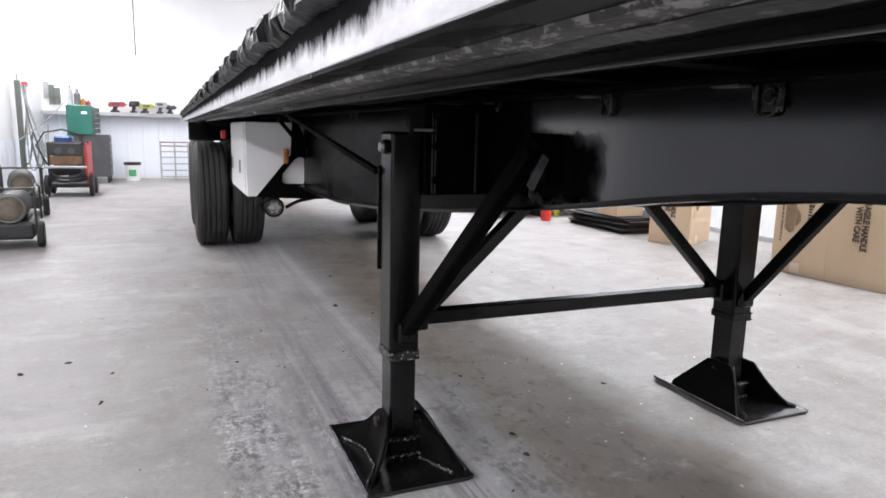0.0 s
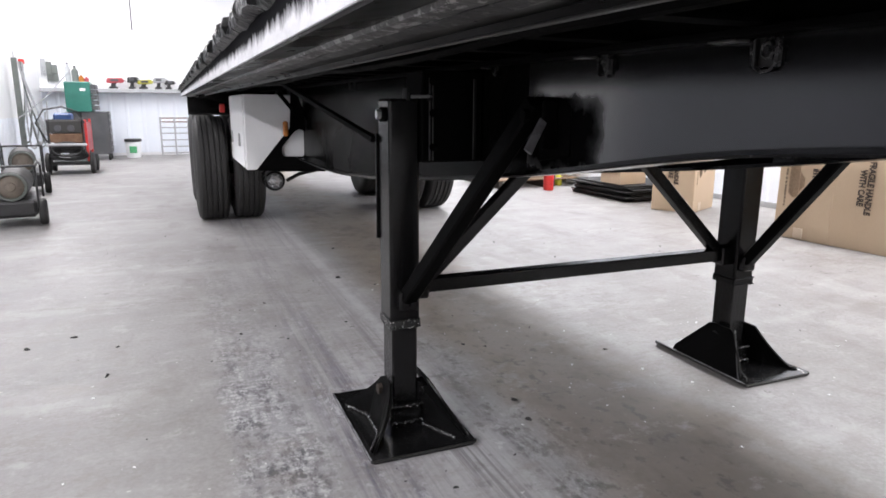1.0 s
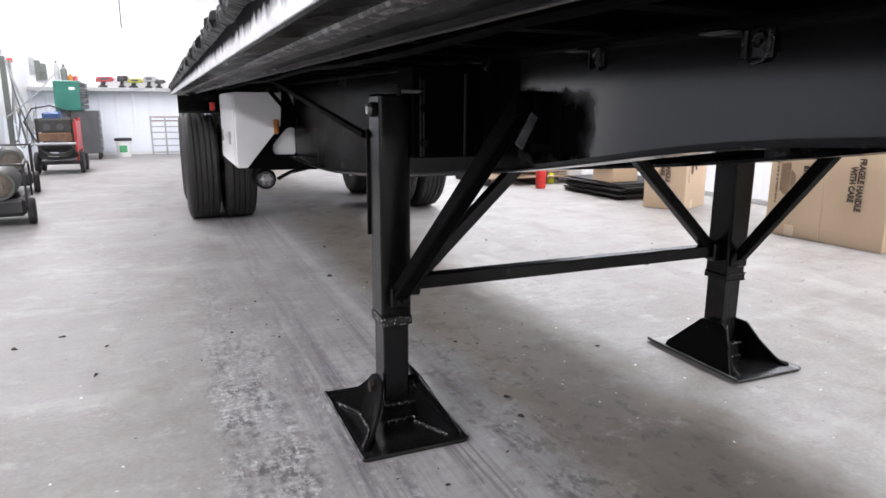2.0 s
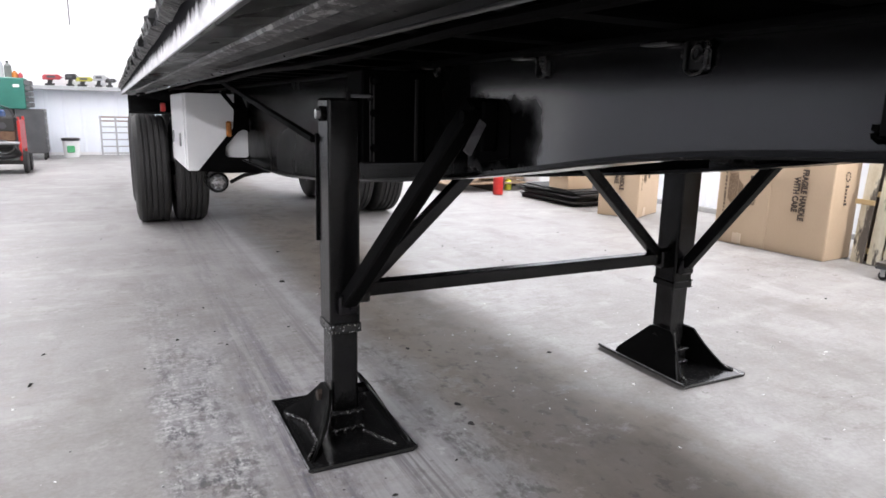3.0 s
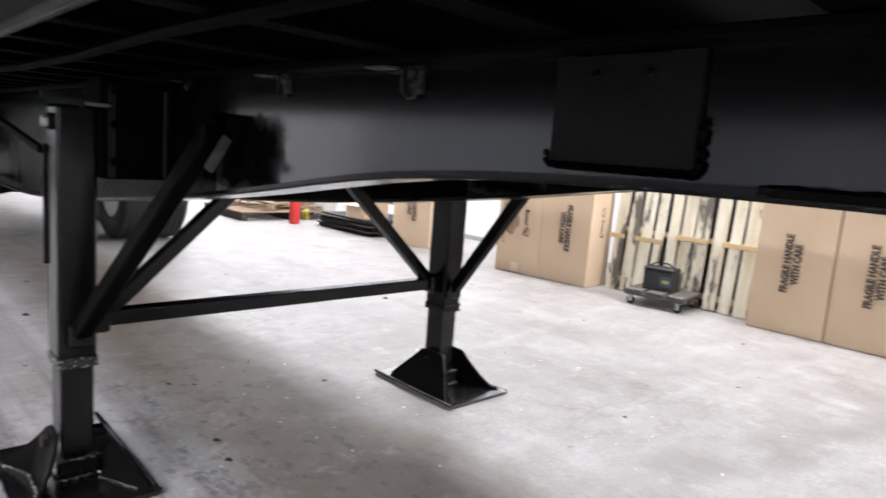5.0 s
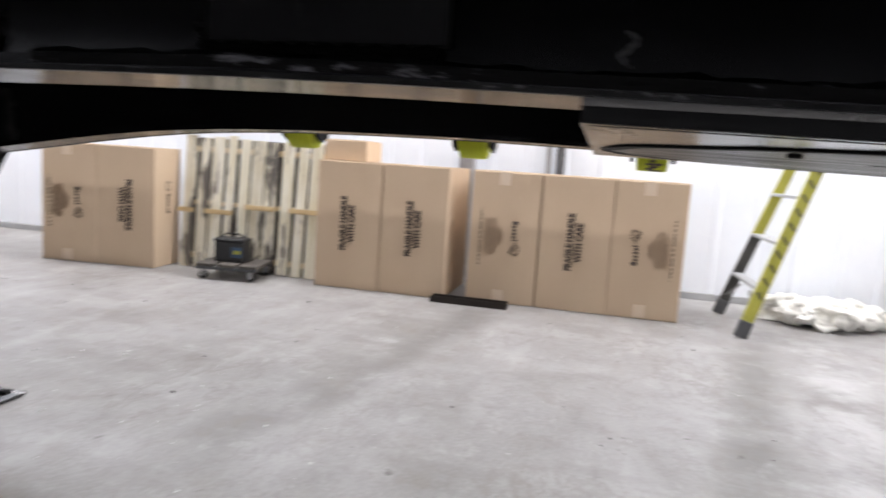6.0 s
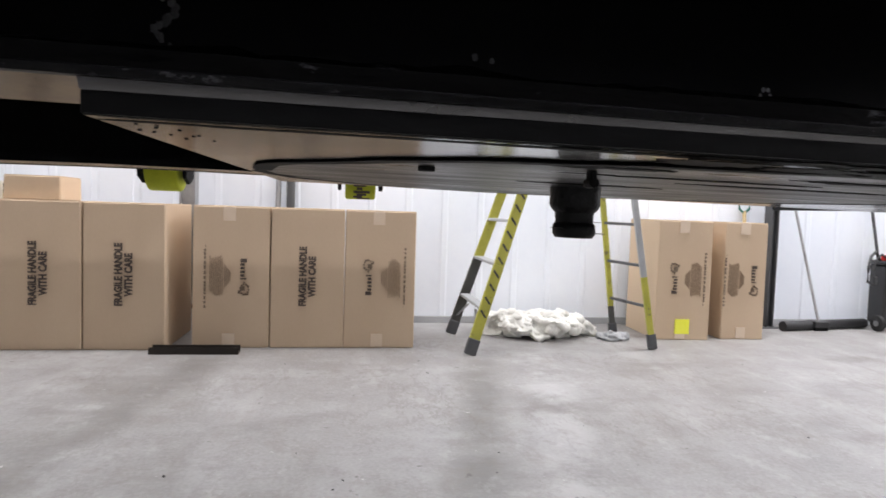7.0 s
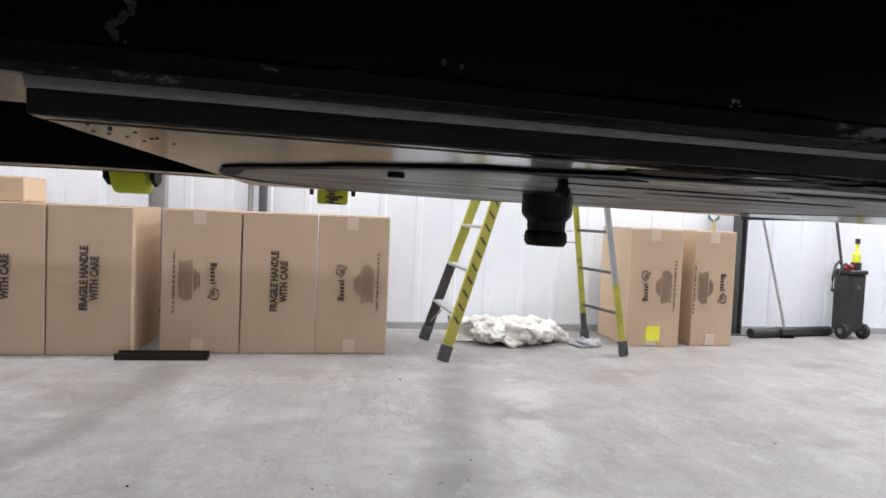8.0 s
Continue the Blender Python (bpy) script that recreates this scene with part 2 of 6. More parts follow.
BLACK = surface("satin_black_paint", (0.003, 0.003, 0.0032), (0.005, 0.005, 0.0053), (0.13, 0.27), 0, 7, 60, 0.03, (2, 2, 0.6), spec=0.2, speck=(30, 0.68, (0.015, 0.015, 0.015)))
# the web's paint again, with reflections dimmed where the rail blocks them
NECKDIM = surface("neck_dimmed_reflection", (0.0015, 0.0015, 0.0016), (0.003, 0.003, 0.0032), (0.16, 0.24), 0, 3, 90, 0.01, spec=0.12, speck=(11, 0.76, (0.03, 0.03, 0.03)))
HEATER = surface("sooty_heater_paint", (0.02, 0.02, 0.02), (0.045, 0.043, 0.04), (0.5, 0.7), 0, 8, 60, 0.2)
BURNER = surface("scorched_steel", (0.09, 0.075, 0.06), (0.22, 0.185, 0.15), (0.5, 0.7), 0.2, 10, 60, 0.3)
RAILBLACK = surface("dull_black_paint", (0.0015, 0.0015, 0.0015), (0.0035, 0.0035, 0.0035), (0.35, 0.6), 0, 9, 70, 0.15, spec=0.045)
GLOSS = surface("glossy_black_paint", (0.003, 0.003, 0.0032), (0.005, 0.005, 0.0055), (0.12, 0.22), 0, 9, 55, 0.06, spec=0.28)
DEAD = surface("flat_black_coat", (0.002, 0.002, 0.002), (0.004, 0.004, 0.0042), (0.5, 0.6), 0, 4, 70, 0.1, spec=0.02)
MATT = surface("matt_black_paint", (0.003, 0.003, 0.003), (0.005, 0.005, 0.005), (0.6, 0.8), 0, 12, 90, 0.2, spec=0.15)
WORN = surface("worn_black_steel", (0.008, 0.008, 0.008), (0.022, 0.021, 0.02), (0.3, 0.55), 0.0, 14, 70, 0.5, speck=(26, 0.6, (0.2, 0.2, 0.195)))
# pale specks in both weld colours stand for glints on the glossy beads
WELD = surface("weld_bead", (0.01, 0.01, 0.01), (0.04, 0.04, 0.04), (0.15, 0.3), 0.2, 40, 160, 1.0, speck=(120, 0.56, (0.5, 0.5, 0.5)))
WELD_DARK = surface("painted_weld", (0.004, 0.004, 0.004), (0.012, 0.012, 0.012), (0.15, 0.3), 0.0, 40, 120, 1.0, speck=(95, 0.58, (0.36, 0.36, 0.36)))
RUBBER = surface("tyre_rubber", (0.016, 0.016, 0.0165), (0.036, 0.035, 0.034), (0.55, 0.75), 0, 8, 70, 0.3, spec=0.3)
PLASTIC = surface("black_plastic", (0.015, 0.015, 0.016), (0.025, 0.025, 0.026), (0.35, 0.5), 0, 10, 90, 0.1)
ALU = surface("pale_aluminium", (0.78, 0.79, 0.8), (0.86, 0.86, 0.86), (0.35, 0.5), 0.0, 3, 60, 0.05)
STEEL = surface("bare_steel", (0.32, 0.32, 0.33), (0.48, 0.48, 0.48), (0.25, 0.45), 0.8, 9, 80, 0.2)
CARD = surface("brown_cardboard", (0.53, 0.395, 0.27), (0.61, 0.47, 0.33), (0.75, 0.88), 0, 2.2, 130, 0.12, (1, 1, 0.25))
CARD_EDGE = surface("cardboard_edge", (0.3, 0.19, 0.11), (0.42, 0.28, 0.17), (0.8, 0.9), 0, 8, 120, 0.2)
TAPE = surface("paper_tape", (0.66, 0.53, 0.4), (0.72, 0.6, 0.47), (0.4, 0.5), 0, 6, 60, 0.05)
PRINT = surface("brown_black_print", (0.05, 0.035, 0.03), (0.09, 0.065, 0.05), (0.6, 0.7), 0, 30, 90, 0)
PRINT3 = surface("brown_print", (0.16, 0.115, 0.08), (0.22, 0.16, 0.11), (0.6, 0.7), 0, 30, 90, 0)
PRINT2 = surface("faint_brown_print", (0.3, 0.215, 0.145), (0.36, 0.26, 0.18), (0.6, 0.7), 0, 30, 90, 0)
YELLOW = surface("yellow_fibreglass", (0.34, 0.33, 0.04), (0.5, 0.47, 0.07), (0.45, 0.6), 0, 6, 60, 0.1, speck=(14, 0.58, (0.2, 0.18, 0.06)))
WEB = surface("yellow_webbing", (0.42, 0.47, 0.015), (0.56, 0.6, 0.03), (0.7, 0.85), 0, 20, 160, 0.4)
NEON = surface("yellow_sticker", (0.85, 0.85, 0.05), (0.9, 0.9, 0.1), (0.4, 0.5), 0, 10, 60, 0)
RED = surface("red_paint", (0.5, 0.02, 0.02), (0.62, 0.04, 0.03), (0.3, 0.45), 0, 8, 60, 0.1)
GREEN = surface("dark_green_enamel", (0.015, 0.12, 0.09), (0.03, 0.17, 0.13), (0.3, 0.45), 0, 5, 60, 0.1)
GREY = surface("grey_enamel", (0.05, 0.052, 0.056), (0.09, 0.092, 0.096), (0.4, 0.55), 0, 5, 60, 0.1)
PALEGREY = surface("pale_grey_enamel", (0.3, 0.31, 0.32), (0.42, 0.43, 0.44), (0.4, 0.55), 0, 5, 60, 0.1)
GREYGREEN = surface("grey_green_enamel", (0.1, 0.115, 0.105), (0.16, 0.175, 0.16), (0.4, 0.55), 0, 6, 60, 0.1)
AMBER = surface("amber_lens", (0.4, 0.14, 0.03), (0.52, 0.2, 0.05), (0.1, 0.2), 0, 10, 60, 0)
BLUE = surface("blue_plastic", (0.015, 0.05, 0.16), (0.02, 0.07, 0.22), (0.4, 0.5), 0, 6, 60, 0.05)
WHITE = surface("white_plastic", (0.75, 0.76, 0.76), (0.82, 0.82, 0.82), (0.4, 0.5), 0, 6, 60, 0.05)
WOOD = surface("weathered_pale_board", (0.62, 0.55, 0.36), (0.86, 0.84, 0.76), (0.7, 0.85), 0, 5, 60, 0.4, (3, 3, 0.6), speck=(3.4, 0.585, (0.17, 0.14, 0.12)))
PINE = surface("raw_pine", (0.5, 0.36, 0.18), (0.62, 0.47, 0.26), (0.65, 0.8), 0, 5, 60, 0.3, (1, 0.3, 4))
CLOTH = surface("white_sheeting", (0.72, 0.71, 0.66), (0.84, 0.83, 0.78), (0.7, 0.85), 0, 12, 80, 0.3)
RUST = surface("rusty_steel", (0.12, 0.06, 0.035), (0.26, 0.16, 0.1), (0.6, 0.8), 0.3, 12, 70, 0.5)

# ---- mesh helpers ----


def box(bm, x0, x1, y0, y1, z0, z1, bevel=0.0, m=None, segments=1):
    r = bmesh.ops.create_cube(bm, size=1)
    vs = r["verts"]
    bmesh.ops.scale(bm, vec=(x1 - x0, y1 - y0, z1 - z0), verts=vs)
    bmesh.ops.translate(bm, vec=((x0 + x1) / 2, (y0 + y1) / 2, (z0 + z1) / 2), verts=vs)
    if m:
        bmesh.ops.transform(bm, matrix=m, verts=vs)
    if bevel:
        es = list({e for v in vs for e in v.link_edges})
        bmesh.ops.bevel(bm, geom=es, offset=bevel, segments=segments, affect="EDGES", profile=0.5)
    return bm


def prism(bm, pts, axis, a, b, bevel=0.0):
    """A polygon drawn in the plane across the axis, drawn out from a to b along it."""
    def at(p, w):
        return {"x": (w, p[0], p[1]), "y": (p[0], w, p[1]), "z": (p[0], p[1], w)}[axis]
    lo = [bm.verts.new(at(p, a)) for p in pts]
    hi = [bm.verts.new(at(p, b)) for p in pts]
    faces = [bm.faces.new(lo), bm.faces.new(hi)]
    n = len(pts)
    for i in range(n):
        faces.append(bm.faces.new((lo[i], lo[(i + 1) % n], hi[(i + 1) % n], hi[i])))
    bmesh.ops.recalc_face_normals(bm, faces=faces)
    if bevel:
        es = list({e for f in faces for e in f.edges})
        bmesh.ops.bevel(bm, geom=es, offset=bevel, segments=1, affect="EDGES", profile=0.5)
    return bm


def beam(bm, p0, p1, w, h, bevel=0.004, up=(0, 0, 1)):
    """A bar from p0 to p1, w wide and h high."""
    p0, p1 = Vector(p0), Vector(p1)
    d = p1 - p0
    z = d.normalized()
    x = z.cross(Vector(up))
    if x.length < 1e-4:
        x = Vector((1, 0, 0))
    x.normalize()
    y = z.cross(x)
    rot = Matrix((x, y, z)).transposed().to_4x4()
    return box(bm, -w / 2, w / 2, -h / 2, h / 2, 0, d.length, bevel, Matrix.Translation(p0) @ rot)


def cyl(bm, p0, p1, r, r2=None, seg=20, bevel=0.0):
    p0, p1 = Vector(p0), Vector(p1)
    d = p1 - p0
    rot = d.to_track_quat("Z", "Y").to_matrix().to_4x4()
    o = bmesh.ops.create_cone(bm, cap_ends=True, segments=seg, radius1=r, radius2=r if r2 is None else r2, depth=d.length,
                              matrix=Matrix.Translation((p0 + p1) / 2) @ rot)
    if bevel:
        es = [e for e in {e for v in o["verts"] for e in v.link_edges} if any(len(f.verts) > 4 for f in e.link_faces)]
        bmesh.ops.bevel(bm, geom=es, offset=bevel, segments=2, affect="EDGES", profile=0.5)
    return bm


def lathe(bm, pts, centre, axis="z", seg=40):
    """Turns (radius, height) points round an axis through centre."""
    rings = []
    for r, h in pts:
        ring = []
        for i in range(seg):
            a = 2 * math.pi * i / seg
            c, s = r * math.cos(a), r * math.sin(a)
            v = {"z": (c, s, h), "x": (h, c, s), "y": (c, h, s)}[axis]
            ring.append(bm.verts.new(Vector(centre) + Vector(v)))
        rings.append(ring)
    faces = []
    for r0, r1 in zip(rings, rings[1:]):
        for i in range(seg):
            faces.append(bm.faces.new((r0[i], r0[(i + 1) % seg], r1[(i + 1) % seg], r1[i])))
    for ring in (rings[0], rings[-1]):
        faces.append(bm.faces.new(ring))
    bmesh.ops.recalc_face_normals(bm, faces=faces)
    return bm


def tube(bm, pts, r, seg=8):
    """A round cable or bent bar through points."""
    pts = [Vector(p) for p in pts]
    rings = []
    for i, p in enumerate(pts):
        d = (pts[min(i + 1, len(pts) - 1)] - pts[max(i - 1, 0)]).normalized()
        q = d.to_track_quat("Z", "Y").to_matrix()
        rings.append([bm.verts.new(p + q @ Vector((r * math.cos(2 * math.pi * k / seg), r * math.sin(2 * math.pi * k / seg), 0))) for k in range(seg)])
    faces = []
    for a, b in zip(rings, rings[1:]):
        for k in range(seg):
            faces.append(bm.faces.new((a[k], a[(k + 1) % seg], b[(k + 1) % seg], b[k])))
    faces.append(bm.faces.new(rings[0]))
    faces.append(bm.faces.new(rings[-1]))
    bmesh.ops.recalc_face_normals(bm, faces=faces)
    return bm


def mesh_of(name, bm, material, smooth=False):
    me = bpy.data.meshes.new(name)
    bm.to_mesh(me)
    bm.free()
    me.materials.append(material)
    if smooth:
        for p in me.polygons:
            p.use_smooth = True
        me.set_sharp_from_angle(angle=radians(38))
    return me


def part(name, bm, material, parent=None, label="", smooth=False):
    ob = new(name, mesh_of(name, bm, material, smooth))
    if parent is not None:
        ob.parent = parent
        ob.matrix_parent_inverse = parent.matrix_basis.inverted()
    return tagged(ob, label)


def thing(name, label, category, at=(0, 0, 0), group="", turn=0):
    ob = new(name)
    ob.empty_display_size = 0.1
    ob.matrix_basis = pose(*at, 0, 0, turn)
    return tagged(ob, label, category, group)


def local(ob, parent):
    """Lays a part built round the origin into its thing's own axes."""
    ob.matrix_parent_inverse = Matrix.Identity(4)
    ob.parent = parent
    return ob


def B():
    return bmesh.new()


def structure(name, bm, material, label, category, smooth=False):
    return tagged(part(name, bm, material, None, "", smooth), label, category, "", "structure")


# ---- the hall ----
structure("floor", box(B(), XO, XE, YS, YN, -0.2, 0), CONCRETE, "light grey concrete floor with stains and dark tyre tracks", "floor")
structure("ceiling", box(B(), XO - 0.2, XE + 0.2, YS - 0.2, YN + 0.2, H, H + 0.15), CEIL, "plain white painted ceiling of the workshop", "ceiling")
structure("wall_west", box(B(), XW - 0.2, XW, YO, YN + 0.2, -0.2, H), WALL, "white painted workshop wall", "wall")
# unseen bay walls, added grey and distant to darken reflections and cut fill
structure("unseen_return_wall", box(B(), XO - 0.2, XW - 0.2, YO, YO + 0.2, -0.2, H), BAY, "grey wall added to close the unseen bay", "wall")
structure("unseen_bay_wall", box(B(), XO - 0.2, XO, YS - 0.2, YO, -0.2, H), BAY, "grey wall added to close the unseen bay", "wall")
structure("wall_south", box(B(), XO, XE, YS - 0.2, YS, -0.2, H), WALL, "white painted workshop wall", "wall")
structure("wall_north", box(B(), XW, XE, YN, YN + 0.2, -0.2, H), WALL, "white painted end wall with steel panelling below", "wall")
structure("wall_east", box(B(), XE, XE + 0.2, YS - 0.2, YN + 0.2, -0.2, H), WALL_STEEL, "white ribbed steel panelled workshop wall", "wall")


def ribbed(axis, a, b, w, z0, z1, out, pitch=0.3):
    """A sheet of ribbed steel panelling: flat pans with raised ribs."""
    bm = B()
    t = a
    pts = []
    while t < b:
        for dt, d in ((0.0, 0.0), (pitch - 0.075, 0.0), (pitch - 0.06, 0.009), (pitch - 0.02, 0.009), (pitch - 0.005, 0.0)):
            if t + dt <= b:
                pts.append((t + dt, d))
        t += pitch
    pts.append((b, 0.0))
    for (t0, d0), (t1, d1) in zip(pts, pts[1:]):
        q = []
        for t_, d_, z_ in ((t0, d0, z0), (t1, d1, z0), (t1, d1, z1), (t0, d0, z1)):
            o = w + out * (0.012 + d_)
            q.append(bm.verts.new((o, t_, z_) if axis == "y" else (t_, o, z_)))
        bm.faces.new(q)
    bmesh.ops.remove_doubles(bm, verts=bm.verts, dist=1e-5)
    bmesh.ops.recalc_face_normals(bm, faces=bm.faces)
    return bm


structure("panelling_east", ribbed("y", YS, YN, XE, 0.06, H, -1, 0.32), WALL_STEEL, "white ribbed steel wall panelling", "wall panelling")
structure("panelling_north", ribbed("x", XW, XE, YN, 0.06, 1.32, -1, 0.32), WALL_STEEL, "white ribbed steel panelling below the ledge", "wall panelling")
structure("panelling_west", ribbed("y", YO, YN, XW, 0.06, 0.86, 1, 0.32), WALL_STEEL, "white ribbed steel panelling on the lower wall", "wall panelling")
# added paler band for the beam web to mirror
structure("unseen_bay_panelling", ribbed("y", YS, YO, XO, 0.06, 1.2, 1, 0.32), BAY_STEEL, "grey ribbed steel panelling added on the unseen bay wall", "wall panelling")
structure("ledge_north", box(B(), XW + 0.03, XE - 0.04, YN - 0.34, YN - 0.001, 1.32, 1.4, 0.006), PALEGREY, "narrow pale grey ledge along the end wall", "ledge")
structure("baseboard_east", box(B(), XE - 0.03, XE - 0.002, YS, YN, 0.0, 0.058, 0.003), PALEGREY, "grey base strip along the wall", "baseboard")

# ---- the flatbed trailer ----
X0, XR = 0.965, 1.93  # middle of the trailer; a place x mirrors to XR - x
HALF = 1.3
REAR, FRONT = 10.6, -1.5

trailer = thing("flatbed_trailer", "freshly painted black flatbed semi-trailer standing on its landing gear", "trailer", (X0, 2.48, 0))


def tp(name, bm, material, label="", smooth=False, parent=None):
    return part(name, bm, material, parent or trailer, label, smooth)


def flip(bm):
    """Mirrors a mesh to the trailer's other side."""
    for v in bm.verts:
        v.co.x = XR - v.co.x
    bmesh.ops.reverse_faces(bm, faces=bm.faces)
    return bm


# main beams: deep behind, rising in a curve to the neck over the kingpin
LOW = [(FRONT, 1.0305), (-0.4, 1.0435), (0.15, 1.054), (0.4, 1.0595), (0.85, 1.0565), (1.1, 1.047), (1.34, 1.026), (1.6, 0.982), (2.0, 0.922), (2.5, 0.858), (3.03, 0.8),
       (3.43, 0.76), (4.2, 0.706), (4.8, 0.69), (REAR, 0.69)]


def low_at(y):
    for (y0, z0), (y1, z1) in zip(LOW, LOW[1:]):
        if y0 <= y <= y1:
            return z0 + (z1 - z0) * (y - y0) / (y1 - y0)
    return LOW[-1][1]


CURVE = [(FRONT + 0.12 * i, low_at(FRONT + 0.12 * i)) for i in range(int((REAR - FRONT) / 0.12))] + [(REAR, 0.69)]
for _ in range(3):
    CURVE = [CURVE[0]] + [(b[0], (a[1] + 2 * b[1] + c[1]) / 4) for a, b, c in zip(CURVE, CURVE[1:], CURVE[2:])] + [CURVE[-1]]


def strip(bm, x0, x1, t0, t1):
    """A flange that follows the beam's lower edge, from t0 to t1 above it."""
    rows = [[bm.verts.new(p) for p in ((x0, y, z + t0), (x1, y, z + t0), (x1, y, z + t1), (x0, y, z + t1))] for y, z in CURVE]
    for a, b in zip(rows, rows[1:]):
        for k in range(4):
            bm.faces.new((a[k], a[(k + 1) % 4], b[(k + 1) % 4], b[k]))
    bm.faces.new(rows[0])
    bm.faces.new(rows[-1])
    bmesh.ops.recalc_face_normals(bm, faces=bm.faces)
    return bm


def web(bm, x0, x1, top, ya, yb):
    rows = [[bm.verts.new(p) for p in ((x0, y, z + 0.012), (x1, y, z + 0.012), (x1, y, top), (x0, y, top))] for y, z in CURVE if ya <= y <= yb]
    for a, b in zip(rows, rows[1:]):
        for k in range(4):
            bm.faces.new((a[k], a[(k + 1) % 4], b[(k + 1) % 4], b[k]))
    bm.faces.new(rows[0])
    bm.faces.new(rows[-1])
    bmesh.ops.recalc_face_normals(bm, faces=bm.faces)
    return bm


XF = 0.41


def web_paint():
    """Fresh enamel on the web: glossy behind, reflections dimmed towards the neck, with a matt patch for overspray and
    the bracket's shade round the brace.
    """
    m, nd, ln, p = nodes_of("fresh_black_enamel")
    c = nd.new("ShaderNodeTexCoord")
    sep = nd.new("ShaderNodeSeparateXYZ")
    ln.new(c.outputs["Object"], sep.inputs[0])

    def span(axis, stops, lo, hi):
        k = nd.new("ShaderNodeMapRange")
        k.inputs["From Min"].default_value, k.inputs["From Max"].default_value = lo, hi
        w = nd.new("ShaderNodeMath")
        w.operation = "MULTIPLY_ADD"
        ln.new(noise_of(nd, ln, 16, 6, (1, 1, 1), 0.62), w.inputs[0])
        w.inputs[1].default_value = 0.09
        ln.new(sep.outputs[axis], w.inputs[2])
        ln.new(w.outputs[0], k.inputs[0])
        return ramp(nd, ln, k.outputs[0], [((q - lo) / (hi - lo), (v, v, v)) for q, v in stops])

    # overspray and the bracket's shade, painted as one flat dark patch
    spray_shade = nd.new("ShaderNodeMath")
    spray_shade.operation = "MULTIPLY"
    ln.new(span(1, [(1.765, 0), (1.81, 0.85), (1.84, 1), (2.1, 1), (2.2, 0)], 1.6, 2.3), spray_shade.inputs[0])
    ln.new(span(2, [(0.98, 0), (1.01, 1), (1.145, 1), (1.19, 0)], 0.9, 1.3), spray_shade.inputs[1])
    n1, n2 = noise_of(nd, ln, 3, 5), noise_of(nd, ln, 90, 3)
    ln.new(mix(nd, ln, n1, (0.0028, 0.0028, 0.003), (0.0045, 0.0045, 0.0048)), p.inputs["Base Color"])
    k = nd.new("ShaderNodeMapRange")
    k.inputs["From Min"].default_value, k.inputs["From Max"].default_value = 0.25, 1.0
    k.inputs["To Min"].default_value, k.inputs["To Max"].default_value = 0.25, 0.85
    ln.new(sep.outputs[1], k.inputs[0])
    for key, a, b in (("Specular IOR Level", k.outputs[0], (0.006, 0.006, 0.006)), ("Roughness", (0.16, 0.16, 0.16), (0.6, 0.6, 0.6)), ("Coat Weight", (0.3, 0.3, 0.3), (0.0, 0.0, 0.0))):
        ln.new(mix(nd, ln, spray_shade.outputs[0], a, b), p.inputs[key])
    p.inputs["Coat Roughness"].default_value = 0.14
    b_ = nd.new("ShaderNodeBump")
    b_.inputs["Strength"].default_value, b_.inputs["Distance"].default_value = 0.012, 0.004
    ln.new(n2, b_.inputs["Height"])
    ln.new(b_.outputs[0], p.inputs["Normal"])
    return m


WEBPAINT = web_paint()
# black of the rear web, its reflections weakened by a low specular level
REARBLACK = surface("rear_black_low_reflection", (0.0015, 0.0015, 0.0015), (0.003, 0.003, 0.003), (0.16, 0.32), 0, 2, 70, 0.03, spec=0.03)
RIM_WEAR = surface("rubbed_edge_paint", (0.002, 0.002, 0.002), (0.006, 0.006, 0.006), (0.3, 0.5), 0.0, 10, 60, 0.8, (1, 0.5, 1), speck=(70, 0.6, (0.09, 0.09, 0.095)), spec=0.2)
FLANGE = surface("flange_gloss", (0.003, 0.003, 0.0032), (0.005, 0.005, 0.0055), (0.12, 0.22), 0, 9, 55, 0.06, spec=0.24)
LUMPY = surface("lumpy_weld_paint", (0.0015, 0.0015, 0.0015), (0.005, 0.005, 0.0053), (0.25, 0.5), 0, 22, 60, 1.0, (1, 0.3, 1), speck=(34, 0.585, (0.1, 0.1, 0.11)), spec=0.04)
for side in (0, 1):
    f = flip if side else (lambda b: b)
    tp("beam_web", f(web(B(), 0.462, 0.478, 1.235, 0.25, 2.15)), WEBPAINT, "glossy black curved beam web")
    tp("rear_web", f(web(B(), 0.4622, 0.4778, 1.235, 2.08, REAR)), REARBLACK, "black deep rear web with weakened reflections")
    tp("neck_web", f(web(B(), 0.4625, 0.4775, 1.235, FRONT, 0.36)), NECKDIM, "black neck of the beam with paint chips")
    tp("beam_flange", f(strip(B(), XF, 0.535, 0.0, 0.013)), FLANGE, "glossy black lower flange")
    tp("flange_rim", f(strip(B(), XF - 0.0012, XF + 0.006, -0.0012, 0.0035)), RIM_WEAR, "rubbed lower edge of the flange")
    tp("top_flange", f(box(B(), 0.41, 0.535, FRONT, REAR, 1.235, 1.25, 0.003)), DEAD)

# cross members, deck and front
y = FRONT + 0.25
while y < REAR - 0.1:
    bm = B()
    box(bm, -0.24, 2.17, y - 0.03, y + 0.03, 1.252, 1.26)
    box(bm, -0.24, 2.17, y - 0.004, y + 0.004, 1.26, 1.322)
    tp("cross_member", bm, DEAD)
    y += 0.36
tp("deck", box(B(), -0.25, 2.18, FRONT, REAR, 1.324, 1.365, 0.004), DEAD, "black painted deck")
tp("front_plate", box(B(), -0.26, 2.19, FRONT - 0.03, FRONT - 0.002, 1.03, 1.37, 0.004), BLACK)
